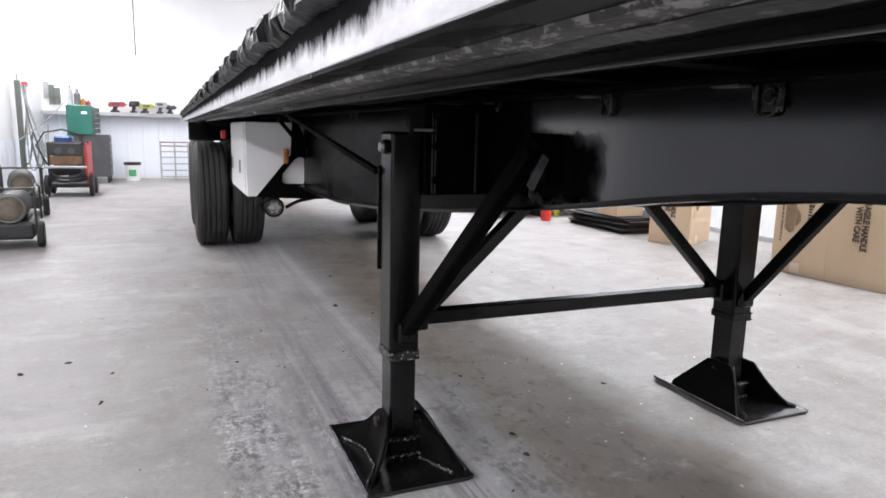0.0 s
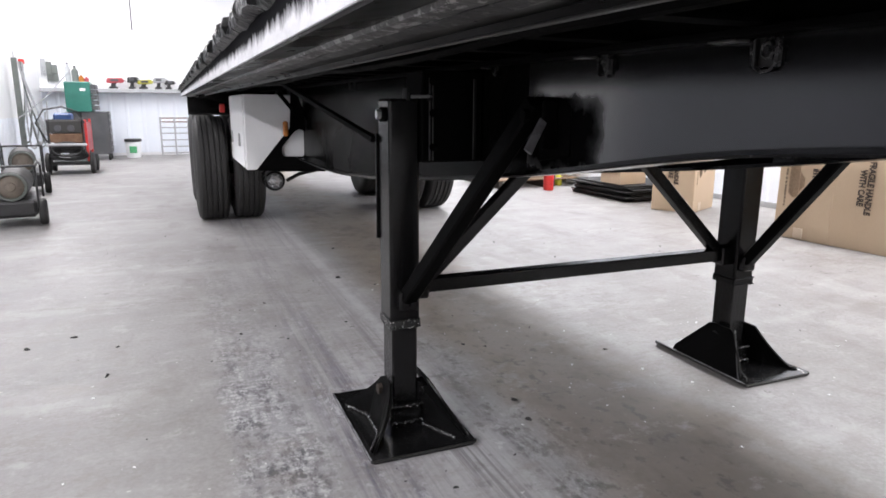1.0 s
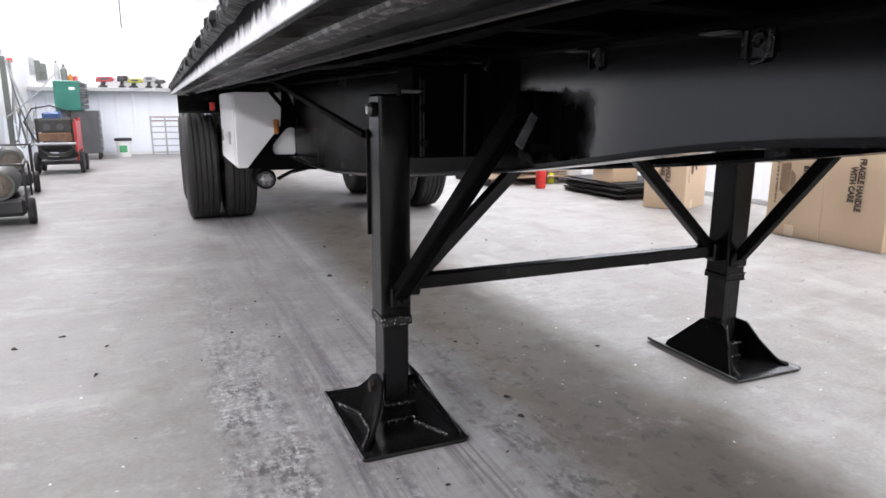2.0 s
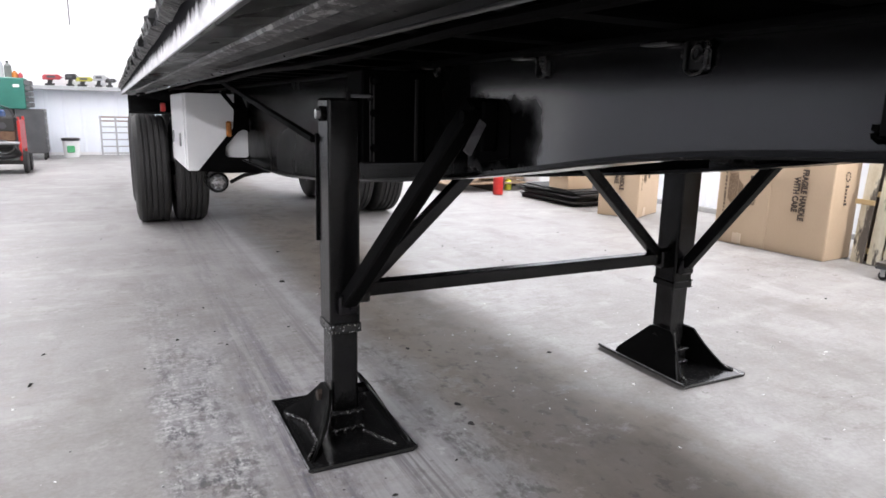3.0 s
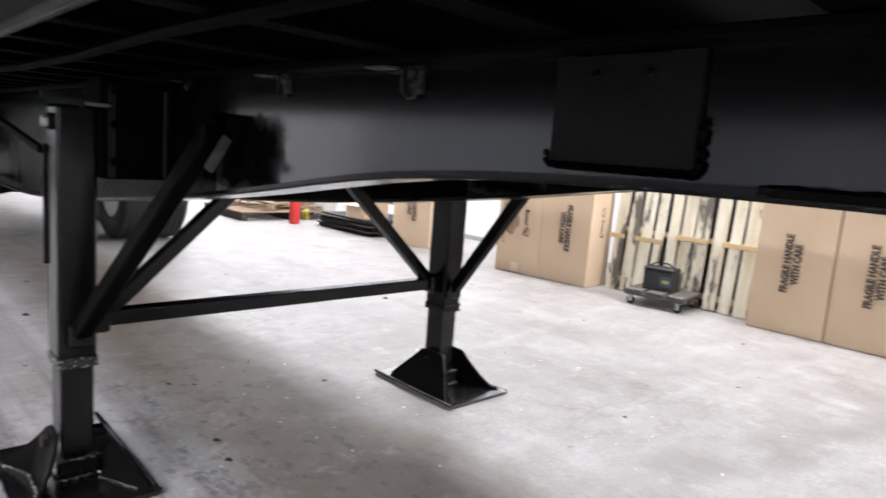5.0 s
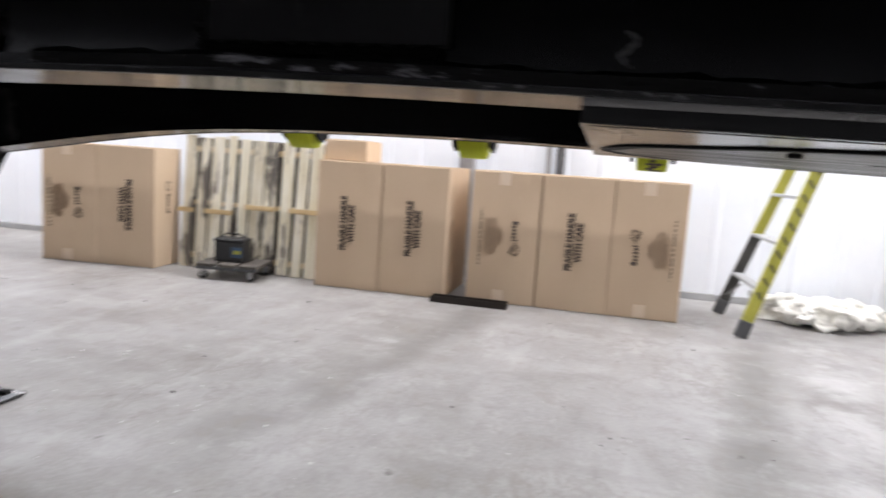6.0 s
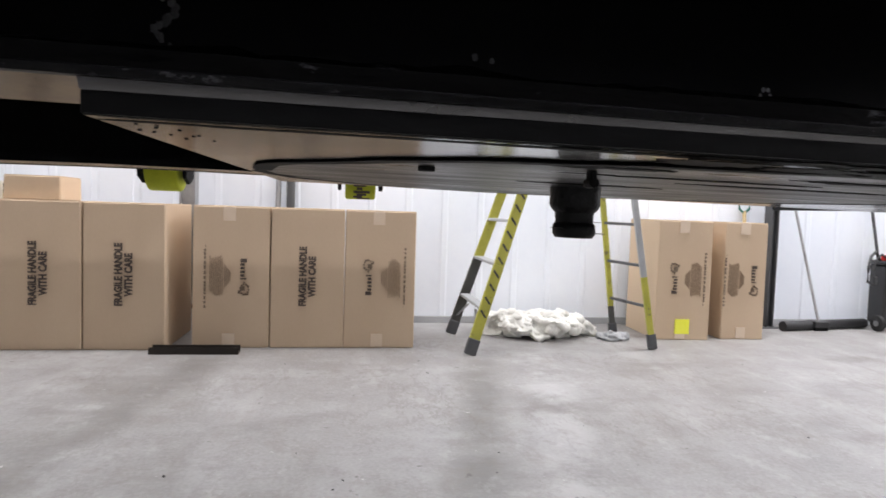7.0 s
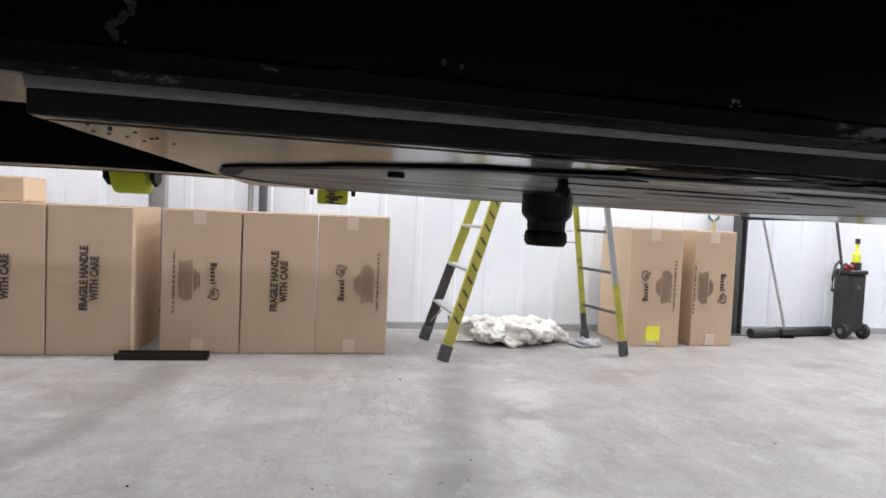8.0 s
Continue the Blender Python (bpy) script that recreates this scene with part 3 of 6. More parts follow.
tp("rear_plate", box(B(), -0.26, 2.19, REAR + 0.002, REAR + 0.05, 0.95, 1.37, 0.006), BLACK)
for x in (0.08, 1.85):
    tp("air_pipe", tube(B(), [(x, FRONT + 0.2 + i * 0.55, 1.236 + 0.008 * math.sin(i * 1.7)) for i in range(21)], 0.012, 8), DEAD, "", True)


def strip_paint():
    """A strip along the side, pale below and breaking up raggedly into black above."""
    m, nd, ln, p = nodes_of("pale_strip_black_above")
    c = nd.new("ShaderNodeTexCoord")
    sep = nd.new("ShaderNodeSeparateXYZ")
    ln.new(c.outputs["Object"], sep.inputs[0])
    ragged = noise_of(nd, ln, 16.0, 9, (1, 1, 0.6), 0.72)
    add = nd.new("ShaderNodeMath")
    add.operation = "MULTIPLY_ADD"
    ln.new(ragged, add.inputs[0])
    add.inputs[1].default_value = 0.075
    ln.new(sep.outputs[2], add.inputs[2])
    k = nd.new("ShaderNodeMapRange")
    k.inputs["From Min"].default_value, k.inputs["From Max"].default_value = 1.27, 1.292
    ln.new(add.outputs[0], k.inputs[0])
    n = noise_of(nd, ln, 7, 6, (1, 1, 3), 0.7)
    pale = ramp(nd, ln, n, [(0.3, (0.4, 0.405, 0.425)), (0.6, (0.6, 0.605, 0.63))])
    fl = noise_of(nd, ln, 26, 5, (1, 1, 0.5), 0.66)
    pale = mix(nd, ln, ramp(nd, ln, fl, [(0.68, (0, 0, 0)), (0.72, (1, 1, 1))]), pale, (0.02, 0.02, 0.02))
    ln.new(mix(nd, ln, k.outputs[0], pale, (0.008, 0.008, 0.009)), p.inputs["Base Color"])
    rr = nd.new("ShaderNodeMapRange")
    rr.inputs["To Min"].default_value, rr.inputs["To Max"].default_value = 0.35, 0.95
    ln.new(k.outputs[0], rr.inputs[0])
    ln.new(rr.outputs[0], p.inputs["Roughness"])
    sp = nd.new("ShaderNodeMapRange")
    sp.inputs["To Min"].default_value, sp.inputs["To Max"].default_value = 0.4, 0.02
    ln.new(k.outputs[0], sp.inputs[0])
    ln.new(sp.outputs[0], p.inputs["Specular IOR Level"])
    return m


STRIP = strip_paint()
RAILPAINT = surface("smeared_black_paint", (0.002, 0.002, 0.002), (0.006, 0.006, 0.006), (0.2, 0.4), 0, 5, 50, 0.05, (1, 0.8, 1), spec=0.035)
FACE = surface("worn_underface", (0.004, 0.004, 0.004), (0.012, 0.0118, 0.0115), (0.35, 0.55), 0.0, 8, 70, 0.5, (1, 0.6, 1), speck=(60, 0.57, (0.1, 0.098, 0.095)), spec=0.4)
EDGE = surface("worn_edge", (0.004, 0.004, 0.004), (0.012, 0.0117, 0.0115), (0.35, 0.5), 0.0, 9, 60, 0.2, (1, 0.5, 1))
RIDGE = surface("scuffed_ridge", (0.008, 0.008, 0.008), (0.035, 0.034, 0.033), (0.3, 0.55), 0.0, 5, 60, 0.9, (1, 0.5, 1), speck=(55, 0.53, (0.26, 0.257, 0.252)))
TAR = surface("rough_black_coating", (0.0012, 0.0012, 0.0012), (0.003, 0.003, 0.003), (0.2, 0.5), 0, 14, 40, 1.0, spec=0.14)
# side rails: a channel with a scuffed lower lip, a pale strip above and stake pockets along the top
for side in (0, 1):
    f = flip if side else (lambda b: b)
    xo = X0 - HALF
    bm = B()
    prism(bm, [(xo + 0.001, 1.2095), (xo + 0.004, 1.206), (xo + 0.07, 1.2135), (xo + 0.13, 1.2105), (xo + 0.186, 1.2085), (xo + 0.19, 1.199), (xo + 0.196, 1.199), (xo + 0.196, 1.25),
               (xo + 0.19, 1.25), (xo + 0.188, 1.216), (xo + 0.05, 1.221), (xo + 0.05, 1.33), (xo + 0.03, 1.33), (xo + 0.03, 1.2095)], "y", FRONT, REAR)
    tp("side_rail", f(bm), RAILPAINT, "black painted steel side rail")
    # the worn rub bar under it, its face rough and uneven
    rng = random.Random(21 + side)
    for nm, sec, mat_, lab in (("rail_ridge", [(0.074, 1.2135), (0.077, 1.2075), (0.1, 1.2045), (0.104, 1.2125)], RIDGE, "scuffed ridge with worn flaking paint"),
                               ("ridge_face", [(0.1002, 1.2125), (0.1002, 1.2042), (0.122, 1.2005), (0.127, 1.2015), (0.128, 1.2115)], FACE, "dull worn underface of the rub bar")):
        bm = B()
        rings = []
        yy = FRONT
        while yy < REAR + 0.01:
            d = rng.uniform(-0.0012, 0.0012)
            rings.append([bm.verts.new((xo + px, yy, pz + (d if pz < 1.21 else 0))) for px, pz in sec])
            yy += 0.05
        n_ = len(sec)
        for a_, b_ in zip(rings, rings[1:]):
            for k_ in range(n_):
                bm.faces.new((a_[k_], a_[(k_ + 1) % n_], b_[(k_ + 1) % n_], b_[k_]))
        bm.faces.new(rings[0])
        bm.faces.new(rings[-1])
        bmesh.ops.recalc_face_normals(bm, faces=bm.faces)
        tp(nm, f(bm), mat_, lab)
    tp("rail_edge", f(box(B(), xo + 0.1885, xo + 0.1975, FRONT, REAR, 1.1965, 1.2005, 0.001)), EDGE, "thin worn inner edge")
    tp("rail_strip", f(box(B(), xo + 0.0, xo + 0.028, FRONT, REAR, 1.211, 1.318, 0.0015)), STRIP, "pale strip breaking up into black above")
    tp("rail_top", f(box(B(), xo - 0.006, xo + 0.06, FRONT, REAR, 1.283, 1.335, 0.008)), TAR, "rough black top edge")
    y = FRONT + 0.25
    while y < REAR:
        w = 0.13 + 0.05 * rng.random()
        bm = B()
        rows_ = []
        for q in range(30):
            yy = y - 0.3 + q * 0.0205
            n_ = [max(0.0, 0.45 + 0.9 * noise.noise(Vector((yy * 9, 3.1 * k_, side * 7.0))) + 0.5 * noise.noise(Vector((yy * 31, 5.0 * k_, side)))) for k_ in range(4)]
            hump = 0.012 * (1 if abs(yy - y) < w else 0)
            rows_.append([bm.verts.new(v) for v in ((xo + 0.002, yy, 1.334), (xo - 0.01 - 0.016 * n_[0] - hump * 0.6, yy, 1.326 + 0.008 * n_[1]), (xo - 0.012 - 0.018 * n_[1] - hump, yy, 1.308), (xo - 0.01 - 0.014 * n_[2] - hump, yy, 1.29 - 0.006 * n_[3]), (xo + 0.002, yy, 1.282 - 0.008 * n_[3]))])
        for a_, b_ in zip(rows_, rows_[1:]):
            for k_ in range(5):
                bm.faces.new((a_[k_], a_[(k_ + 1) % 5], b_[(k_ + 1) % 5], b_[k_]))
        bm.faces.new(rows_[0])
        bm.faces.new(rows_[-1])
        bmesh.ops.recalc_face_normals(bm, faces=bm.faces)
        pk = tp("stake_pocket", f(bm), TAR, "lumpy black stake pocket")
        tp("pocket_cap", f(cyl(B(), (xo - 0.034, y - w * 0.6, 1.3), (xo - 0.01, y - w * 0.6, 1.3), 0.009, seg=12, bevel=0.003)), GLOSS, "", True, pk)
        y += 0.61
    # outriggers between beam and side rail
    tp("outrigger", f(prism(B(), [(0.46, 1.02), (0.46, 1.25), (xo + 0.1, 1.25), (xo + 0.1, 1.19)], "y", 7.896, 7.904)), BLACK)

CHIP = surface("bare_chip", (0.02, 0.02, 0.02), (0.07, 0.07, 0.07), (0.3, 0.5), 0.0, 60, 120, 0.2)
# bare chips; its pale colour also paints the reflection on the far foot
CHIP_AND_SHINE = surface("bare_chip_and_reflection", (0.2, 0.2, 0.2), (0.4, 0.4, 0.4), (0.3, 0.5), 0.0, 60, 120, 0.2)
SCUFF = surface("greasy_scuffed_paint", (0.003, 0.003, 0.003), (0.011, 0.011, 0.011), (0.24, 0.5), 0.0, 6, 60, 0.25, (3, 0.8, 1), speck=(9, 0.56, (0.0015, 0.0015, 0.0015)), spec=0.34)
TABPAINT = surface("lit_tab_paint", (0.02, 0.02, 0.02), (0.06, 0.06, 0.06), (0.25, 0.4), 0, 30, 90, 0.2)
CLAMP = surface("painted_clamp", (0.005, 0.005, 0.005), (0.014, 0.014, 0.014), (0.2, 0.35), 0, 30, 90, 0.3, speck=(40, 0.6, (0.1, 0.1, 0.1)))
# rubbed paint; also colours the lit gap beside the leg's top
LUG = surface("rubbed_and_lit_paint", (0.08, 0.08, 0.084), (0.2, 0.2, 0.21), (0.2, 0.35), 0.0, 12, 70, 0.1)
COUPLER = surface("coupler_gloss", (0.003, 0.003, 0.0032), (0.006, 0.006, 0.0062), (0.1, 0.24), 0, 2.6, 70, 0.05, (1.0, 2.0, 1), speck=(7, 0.64, (0.014, 0.014, 0.0145)), spec=0.34)
KINGPIN = surface("greasy_black_steel", (0.002, 0.002, 0.002), (0.006, 0.006, 0.006), (0.3, 0.6), 0, 30, 90, 0.6, spec=0.2)
FILLET = surface("glossy_weld_paint", (0.003, 0.003, 0.003), (0.008, 0.008, 0.008), (0.12, 0.34), 0, 12, 40, 0.4, (1, 0.4, 1), spec=1.0, coat=1.0, speck=(30, 0.62, (0.03, 0.03, 0.03)))
LIP = surface("smeared_lip_paint", (0.0015, 0.0015, 0.0015), (0.006, 0.006, 0.0062), (0.3, 0.5), 0, 9, 60, 0.4, (1, 0.4, 1), speck=(13, 0.57, (0.02, 0.02, 0.021)), spec=0.12)
# kingpin plate and kingpin

def settle(bm):
    """Lays a mesh built at height 1.0 onto the plate's underside, which hangs a little lower in front and on the near side."""
    for v in bm.verts:
        v.co.z += 0.032 + 0.0075 * (v.co.x - 0.42) / 1.06 + 0.014 * min(v.co.y, 0.2)
    return bm


tp("kingpin_plate", settle(box(B(), 0.42, 1.48, -1.35, 0.1365, 1.0, 1.0185, 0.0015)), COUPLER, "glossy black coupler plate with scuffed rings")
bm = B()
rows_ = []
prof_ = [(0.4098, 1.0215), (0.4122, 1.0203), (0.4146, 1.0187), (0.4162, 1.0168), (0.4172, 1.0148), (0.4178, 1.0128), (0.4195, 1.0128), (0.4195, 1.0182)]
for q in range(50):
    yy = 0.1363 - q * 0.0303
    rows_.append([bm.verts.new((px + 0.0008 * noise.noise(Vector((yy * 30, pz * 90, 0))), yy, pz)) for px, pz in prof_])
for a_, b_ in zip(rows_, rows_[1:]):
    for k_ in range(len(prof_)):
        bm.faces.new((a_[k_], a_[(k_ + 1) % len(prof_)], b_[(k_ + 1) % len(prof_)], b_[k_]))
bm.faces.new(rows_[0])
bm.faces.new(rows_[-1])
bmesh.ops.recalc_face_normals(bm, faces=bm.faces)
tp("edge_weld", settle(bm), FILLET, "smooth painted weld under the flange", True)
tp("plate_lip", settle(box(B(), 0.4175, 0.4196, -1.348, 0.1355, 1.0005, 1.0127, 0.0005)), LIP, "dull black edge of the coupler plate")
tp("scuff_disc", settle(lathe(B(), [(0.475, 0.0), (0.473, -0.0016), (0.3, -0.0018), (0.06, -0.0018)], (X0, -0.36, 1.0), "z", 72)), SCUFF, "rubbed round patch with smears of grease", True)


def smear(cx, cy, rx, ry, z, seed, inner=0.0):
    """A flat patch of thick black paint with a ragged rim; with an inner share it is a ring."""
    bm = B()
    n = 90
    rings = []
    for base in ((inner, 1.0) if inner else (1.0,)):
        ring = []
        for i in range(n):
            a = 2 * math.pi * i / n
            p = Vector((math.cos(a) * 3.2, math.sin(a) * 3.2, seed * 5.1 + base * 3))
            k = base * (1 + (0.05 if inner else 0.5) * noise.noise(p) + (0.02 if inner else 0.22) * noise.noise(p * 3.3))
            ring.append(bm.verts.new((cx + rx * k * math.cos(a), cy + ry * k * math.sin(a), z)))
        rings.append(ring)
    if inner:
        for i in range(n):
            bm.faces.new((rings[0][i], rings[0][(i + 1) % n], rings[1][(i + 1) % n], rings[1][i]))
    else:
        bm.faces.new(rings[0])
    geo = bmesh.ops.extrude_face_region(bm, geom=bm.faces[:])
    bmesh.ops.translate(bm, vec=(0, 0, -0.0006), verts=[v for v in geo["geom"] if isinstance(v, bmesh.types.BMVert)])
    bmesh.ops.recalc_face_normals(bm, faces=bm.faces)
    return bm


tp("paint_ring", settle(smear(X0, -0.36, 0.485, 0.485, 0.9981, 1, 0.955)), MATT, "ragged ring of thick black paint")
for k, (dx, dy, rx, ry) in enumerate(((-0.42, 0.16, 0.012, 0.06), (-0.4, -0.16, 0.014, 0.12), (-0.26, -0.12, 0.012, 0.1), (-0.12, 0.05, 0.014, 0.07), (-0.33, 0.02, 0.008, 0.1))):
    tp("paint_smear", settle(smear(X0 + dx, -0.36 + dy, rx, ry, 0.998, 2 + k)), DEAD, "smear of black paint")
for k, (sx, sy) in enumerate(((0.488, 0.127), (0.497, 0.121), (0.51, 0.114), (0.535, 0.11), (0.468, 0.112), (0.512, 0.1), (0.45, 0.118), (0.455, 0.108), (0.505, 0.095), (0.54, 0.092), (0.475, 0.1))):
    tp("paint_speck", settle(smear(sx, sy, 0.001, 0.001, 1.0, 40 + k)), DEAD, "small black paint drop")
tp("plug_hole", settle(cyl(B(), (0.66, -0.075, 0.9935), (0.66, -0.075, 0.9985), 0.008, seg=16, bevel=0.001)), MATT, "dark round plug")
bm = box(B(), 0.594, 0.606, -0.216, -0.21, 0.986, 0.9985, 0.001)
cyl(bm, (0.592, -0.213, 0.988), (0.608, -0.213, 0.988), 0.0045, seg=10)
tp("plate_lug", settle(bm), MATT, "small black lug under the plate")
kp = tp("kingpin", settle(lathe(B(), [(0.0365, 0.0), (0.0365, -0.026), (0.034, -0.032), (0.028, -0.038), (0.027, -0.052), (0.029, -0.0535), (0.0305, -0.057), (0.031, -0.068), (0.027, -0.074)],
                                (X0, -0.33, 1.0), "z", 36)), KINGPIN, "greasy black kingpin", True)
for k, (ky, kz) in enumerate(((-0.36, 0.934), (-0.352, 0.95), (-0.3, 0.94))):
    tp("grease_lump", settle(smear(X0 - 0.02, ky, 0.014, 0.009, kz, 60 + k)), KINGPIN, "lump of hard grease", False, kp)
# ragged black overspray along the near border of the plate
for k, (cy, w_, l_) in enumerate(((-0.02, 0.004, 0.09), (-0.16, 0.006, 0.07), (-0.3, 0.012, 0.06), (-0.4, 0.016, 0.05), (-0.5, 0.01, 0.07), (0.09, 0.003, 0.04), (-0.23, 0.008, 0.03), (-0.62, 0.018, 0.06))):
    tp("paint_smear", settle(smear(0.428 + w_ * 0.6, cy, w_, l_, 0.9994, 80 + k)), DEAD, "smear of black paint")
rng = random.Random(31)
for k in range(9):
    tp("paint_smear", settle(smear(rng.uniform(0.45, 0.5), -0.22 - 0.085 * k + rng.uniform(-0.02, 0.02), rng.uniform(0.012, 0.03), rng.uniform(0.02, 0.045), 0.9978, 120 + k)), DEAD, "ragged smear of black paint")
# scratches and spatter on the neck
rng = random.Random(77)
spots_ = [(0.1062 - 0.006 * math.sin(q * 0.55) + rng.uniform(-0.002, 0.002), 1.068 - 0.0022 * q, rng.uniform(0.0012, 0.003)) for q in range(13)]
spots_ += [(-0.28 + 0.0035 * math.cos(q * 1.05), 1.034 + 0.0045 * math.sin(q * 1.05), rng.uniform(0.0011, 0.002)) for q in range(6)]
spots_ += [(-0.3 - 0.02 * q, 1.014 - 0.003 * q, 0.0009) for q in range(3)] + [(-0.079 - rng.uniform(0, 0.012), 1.03 + rng.uniform(0, 0.02), rng.uniform(0.001, 0.0022)) for q in range(6)]
for k, (y_, z_, r_) in enumerate(spots_):
    chip = tp("paint_chip", smear(0.0, 0.0, r_ * 0.9, r_ * 0.8, 0.0, 20 + k), CHIP if not 13 <= k < 22 else CHIP_AND_SHINE, "pale paint chip")
    chip.matrix_parent_inverse = Matrix.Identity(4)
    chip.matrix_basis = pose(0.4619 - X0, y_ - 2.48, z_ + 0.0405, 0, -90, 0)
# the lumpy weld that runs along the neck over the flange
bm = B()
rows_ = []
for q in range(140):
    yy = 0.62 - q * 0.0125
    zz = low_at(yy) + 0.013
    bump_ = 0.0035 * abs(noise.noise(Vector((yy * 22, 0.3, 0)))) + 0.0018 * noise.noise(Vector((yy * 70, 4.3, 0)))
    rows_.append([bm.verts.new((px, yy, zz + pz)) for px, pz in ((0.4098, -0.0085), (0.4092 - bump_ * 0.5, -0.006), (0.4085 - bump_ * 0.8, 0.001), (0.412, 0.0035 + bump_ * 1.6), (0.43, 0.002))])
for a_, b_ in zip(rows_, rows_[1:]):
    for k_ in range(5):
        bm.faces.new((a_[k_], a_[(k_ + 1) % 5], b_[(k_ + 1) % 5], b_[k_]))
bm.faces.new(rows_[0])
bm.faces.new(rows_[-1])
bmesh.ops.recalc_face_normals(bm, faces=bm.faces)
tp("neck_weld", bm, LUMPY, "lumpy worn weld along the flange edge", True)
tp("cross_bolster", box(B(), 0.48, 1.45, -0.5, -0.44, 1.062, 1.235, 0.004), BLACK)
tp("cross_bolster", box(B(), 0.48, 1.45, 0.1, 0.14, 1.062, 1.235, 0.004), BLACK)
PLATEPAINT = surface("flat_patch_paint", (0.004, 0.004, 0.0043), (0.01, 0.01, 0.0105), (0.3, 0.5), 0, 7, 45, 0.35, speck=(24, 0.6, (0.014, 0.014, 0.0145)), spec=0.13)
stiff = tp("neck_stiffener", box(B(), 0.4515, 0.4615, 0.718, 0.941, 1.084, 1.233, 0.0015), PLATEPAINT, "welded patch plate on the beam")
for y in (0.79, 0.872):
    tp("plate_bolt", cyl(B(), (0.447, y, 1.205), (0.4525, y, 1.205), 0.0065, seg=10, bevel=0.002), BLACK, "", False, stiff)
tp("plate_tab", box(B(), 0.446, 0.4525, 0.765, 0.905, 1.2265, 1.2325, 0.002), BLACK, "", False, stiff)
rng = random.Random(5)
bead = [(0.456, 0.946 + rng.uniform(-0.002, 0.002), 1.1 - 0.004 * i) for i in range(5)] + [(0.455, 0.94 - 0.0074 * i, 1.0795 + 0.0016 * math.sin(i * 2.1)) for i in range(31)] + [(0.456, 0.712 + rng.uniform(-0.0015, 0.0015), 1.086 + 0.008 * i) for i in range(9)]
tp("weld_bead", tube(B(), bead, 0.0062, 8), RAILBLACK, "dark weld bead", True)
tp("neck_stiffener", box(B(), 0.4515, 0.4615, 0.25, 0.472, 1.092, 1.233, 0.0015), PLATEPAINT, "welded patch plate on the beam")
bead = [(0.456, 0.478 + rng.uniform(-0.002, 0.002), 1.108 - 0.0045 * i) for i in range(5)] + [(0.455, 0.472 - 0.0074 * i, 1.0875 + 0.0016 * math.sin(i * 2.1)) for i in range(30)]
tp("weld_bead", tube(B(), bead, 0.0062, 8), RAILBLACK, "dark weld bead", True)
for y, k in ((1.275, 1.0), (1.738, 0.85), (2.306, 0.4), (2.9, 0.8)):
    bm = B()
    box(bm, 0.456, 0.462, y - 0.034 * k, y + 0.034 * k, 1.234 - 0.05 * k, 1.2345, 0.002)
    box(bm, 0.446, 0.456, y - 0.036 * k, y - 0.028 * k, 1.234 - 0.044 * k, 1.232, 0.002)
    box(bm, 0.446, 0.456, y + 0.012 * k, y + 0.018 * k, 1.234 - 0.05 * k, 1.232, 0.002)
    tube(bm, [(0.452, y - 0.01 * k + 0.013 * k * math.cos(a * 0.7), 1.212 + 0.013 * k * math.sin(a * 0.7)) for a in range(10)], 0.0028, 6)
    tube(bm, [(0.452, y - 0.028 * k, 1.232 - 0.042 * k), (0.45, y - 0.02 * k, 1.232 - 0.053 * k), (0.45, y, 1.232 - 0.056 * k), (0.452, y + 0.014 * k, 1.232 - 0.048 * k)], 0.003, 6)
    cyl(bm, (0.448, y - 0.01 * k, 1.212), (0.456, y - 0.01 * k, 1.212), 0.006 * k, seg=6)
    cl = tp("hose_clamp", bm, CLAMP, "black hose clamp bolted to the beam")
    # the tab's lit look is put into its paler colour
    tp("clamp_tab", box(B(), 0.42, 0.456, y + 0.032 * k, y + 0.1 * k, 1.2285, 1.2335, 0.0015), TABPAINT, "flat tab coloured paler as if lit", False, cl)

OLDBOLT = surface("dark_rust", (0.014, 0.011, 0.009), (0.035, 0.024, 0.017), (0.5, 0.7), 0.2, 40, 90, 0.4)

TUBE = surface("spattered_gloss_paint", (0.003, 0.003, 0.0032), (0.007, 0.007, 0.0072), (0.1, 0.26), 0, 9, 60, 0.5, (2, 2, 0.7), speck=(75, 0.66, (0.07, 0.07, 0.07)), spec=0.32)
PADPAINT = surface("scuffed_gloss_paint", (0.004, 0.004, 0.0042), (0.012, 0.012, 0.0125), (0.1, 0.24), 0, 11, 60, 0.2, spec=1.0)
# ---- landing gear ----
LX, LY = 0.1925, 2.487


def foot_plate(bm):
    prism(bm, [(0.0, 0.016), (0.0, 0.006), (0.015, 0.0), (0.35, 0.0), (0.366, 0.012), (0.366, 0.022), (0.345, 0.012), (0.02, 0.012)], "y", 2.207, 2.745)
    return bm


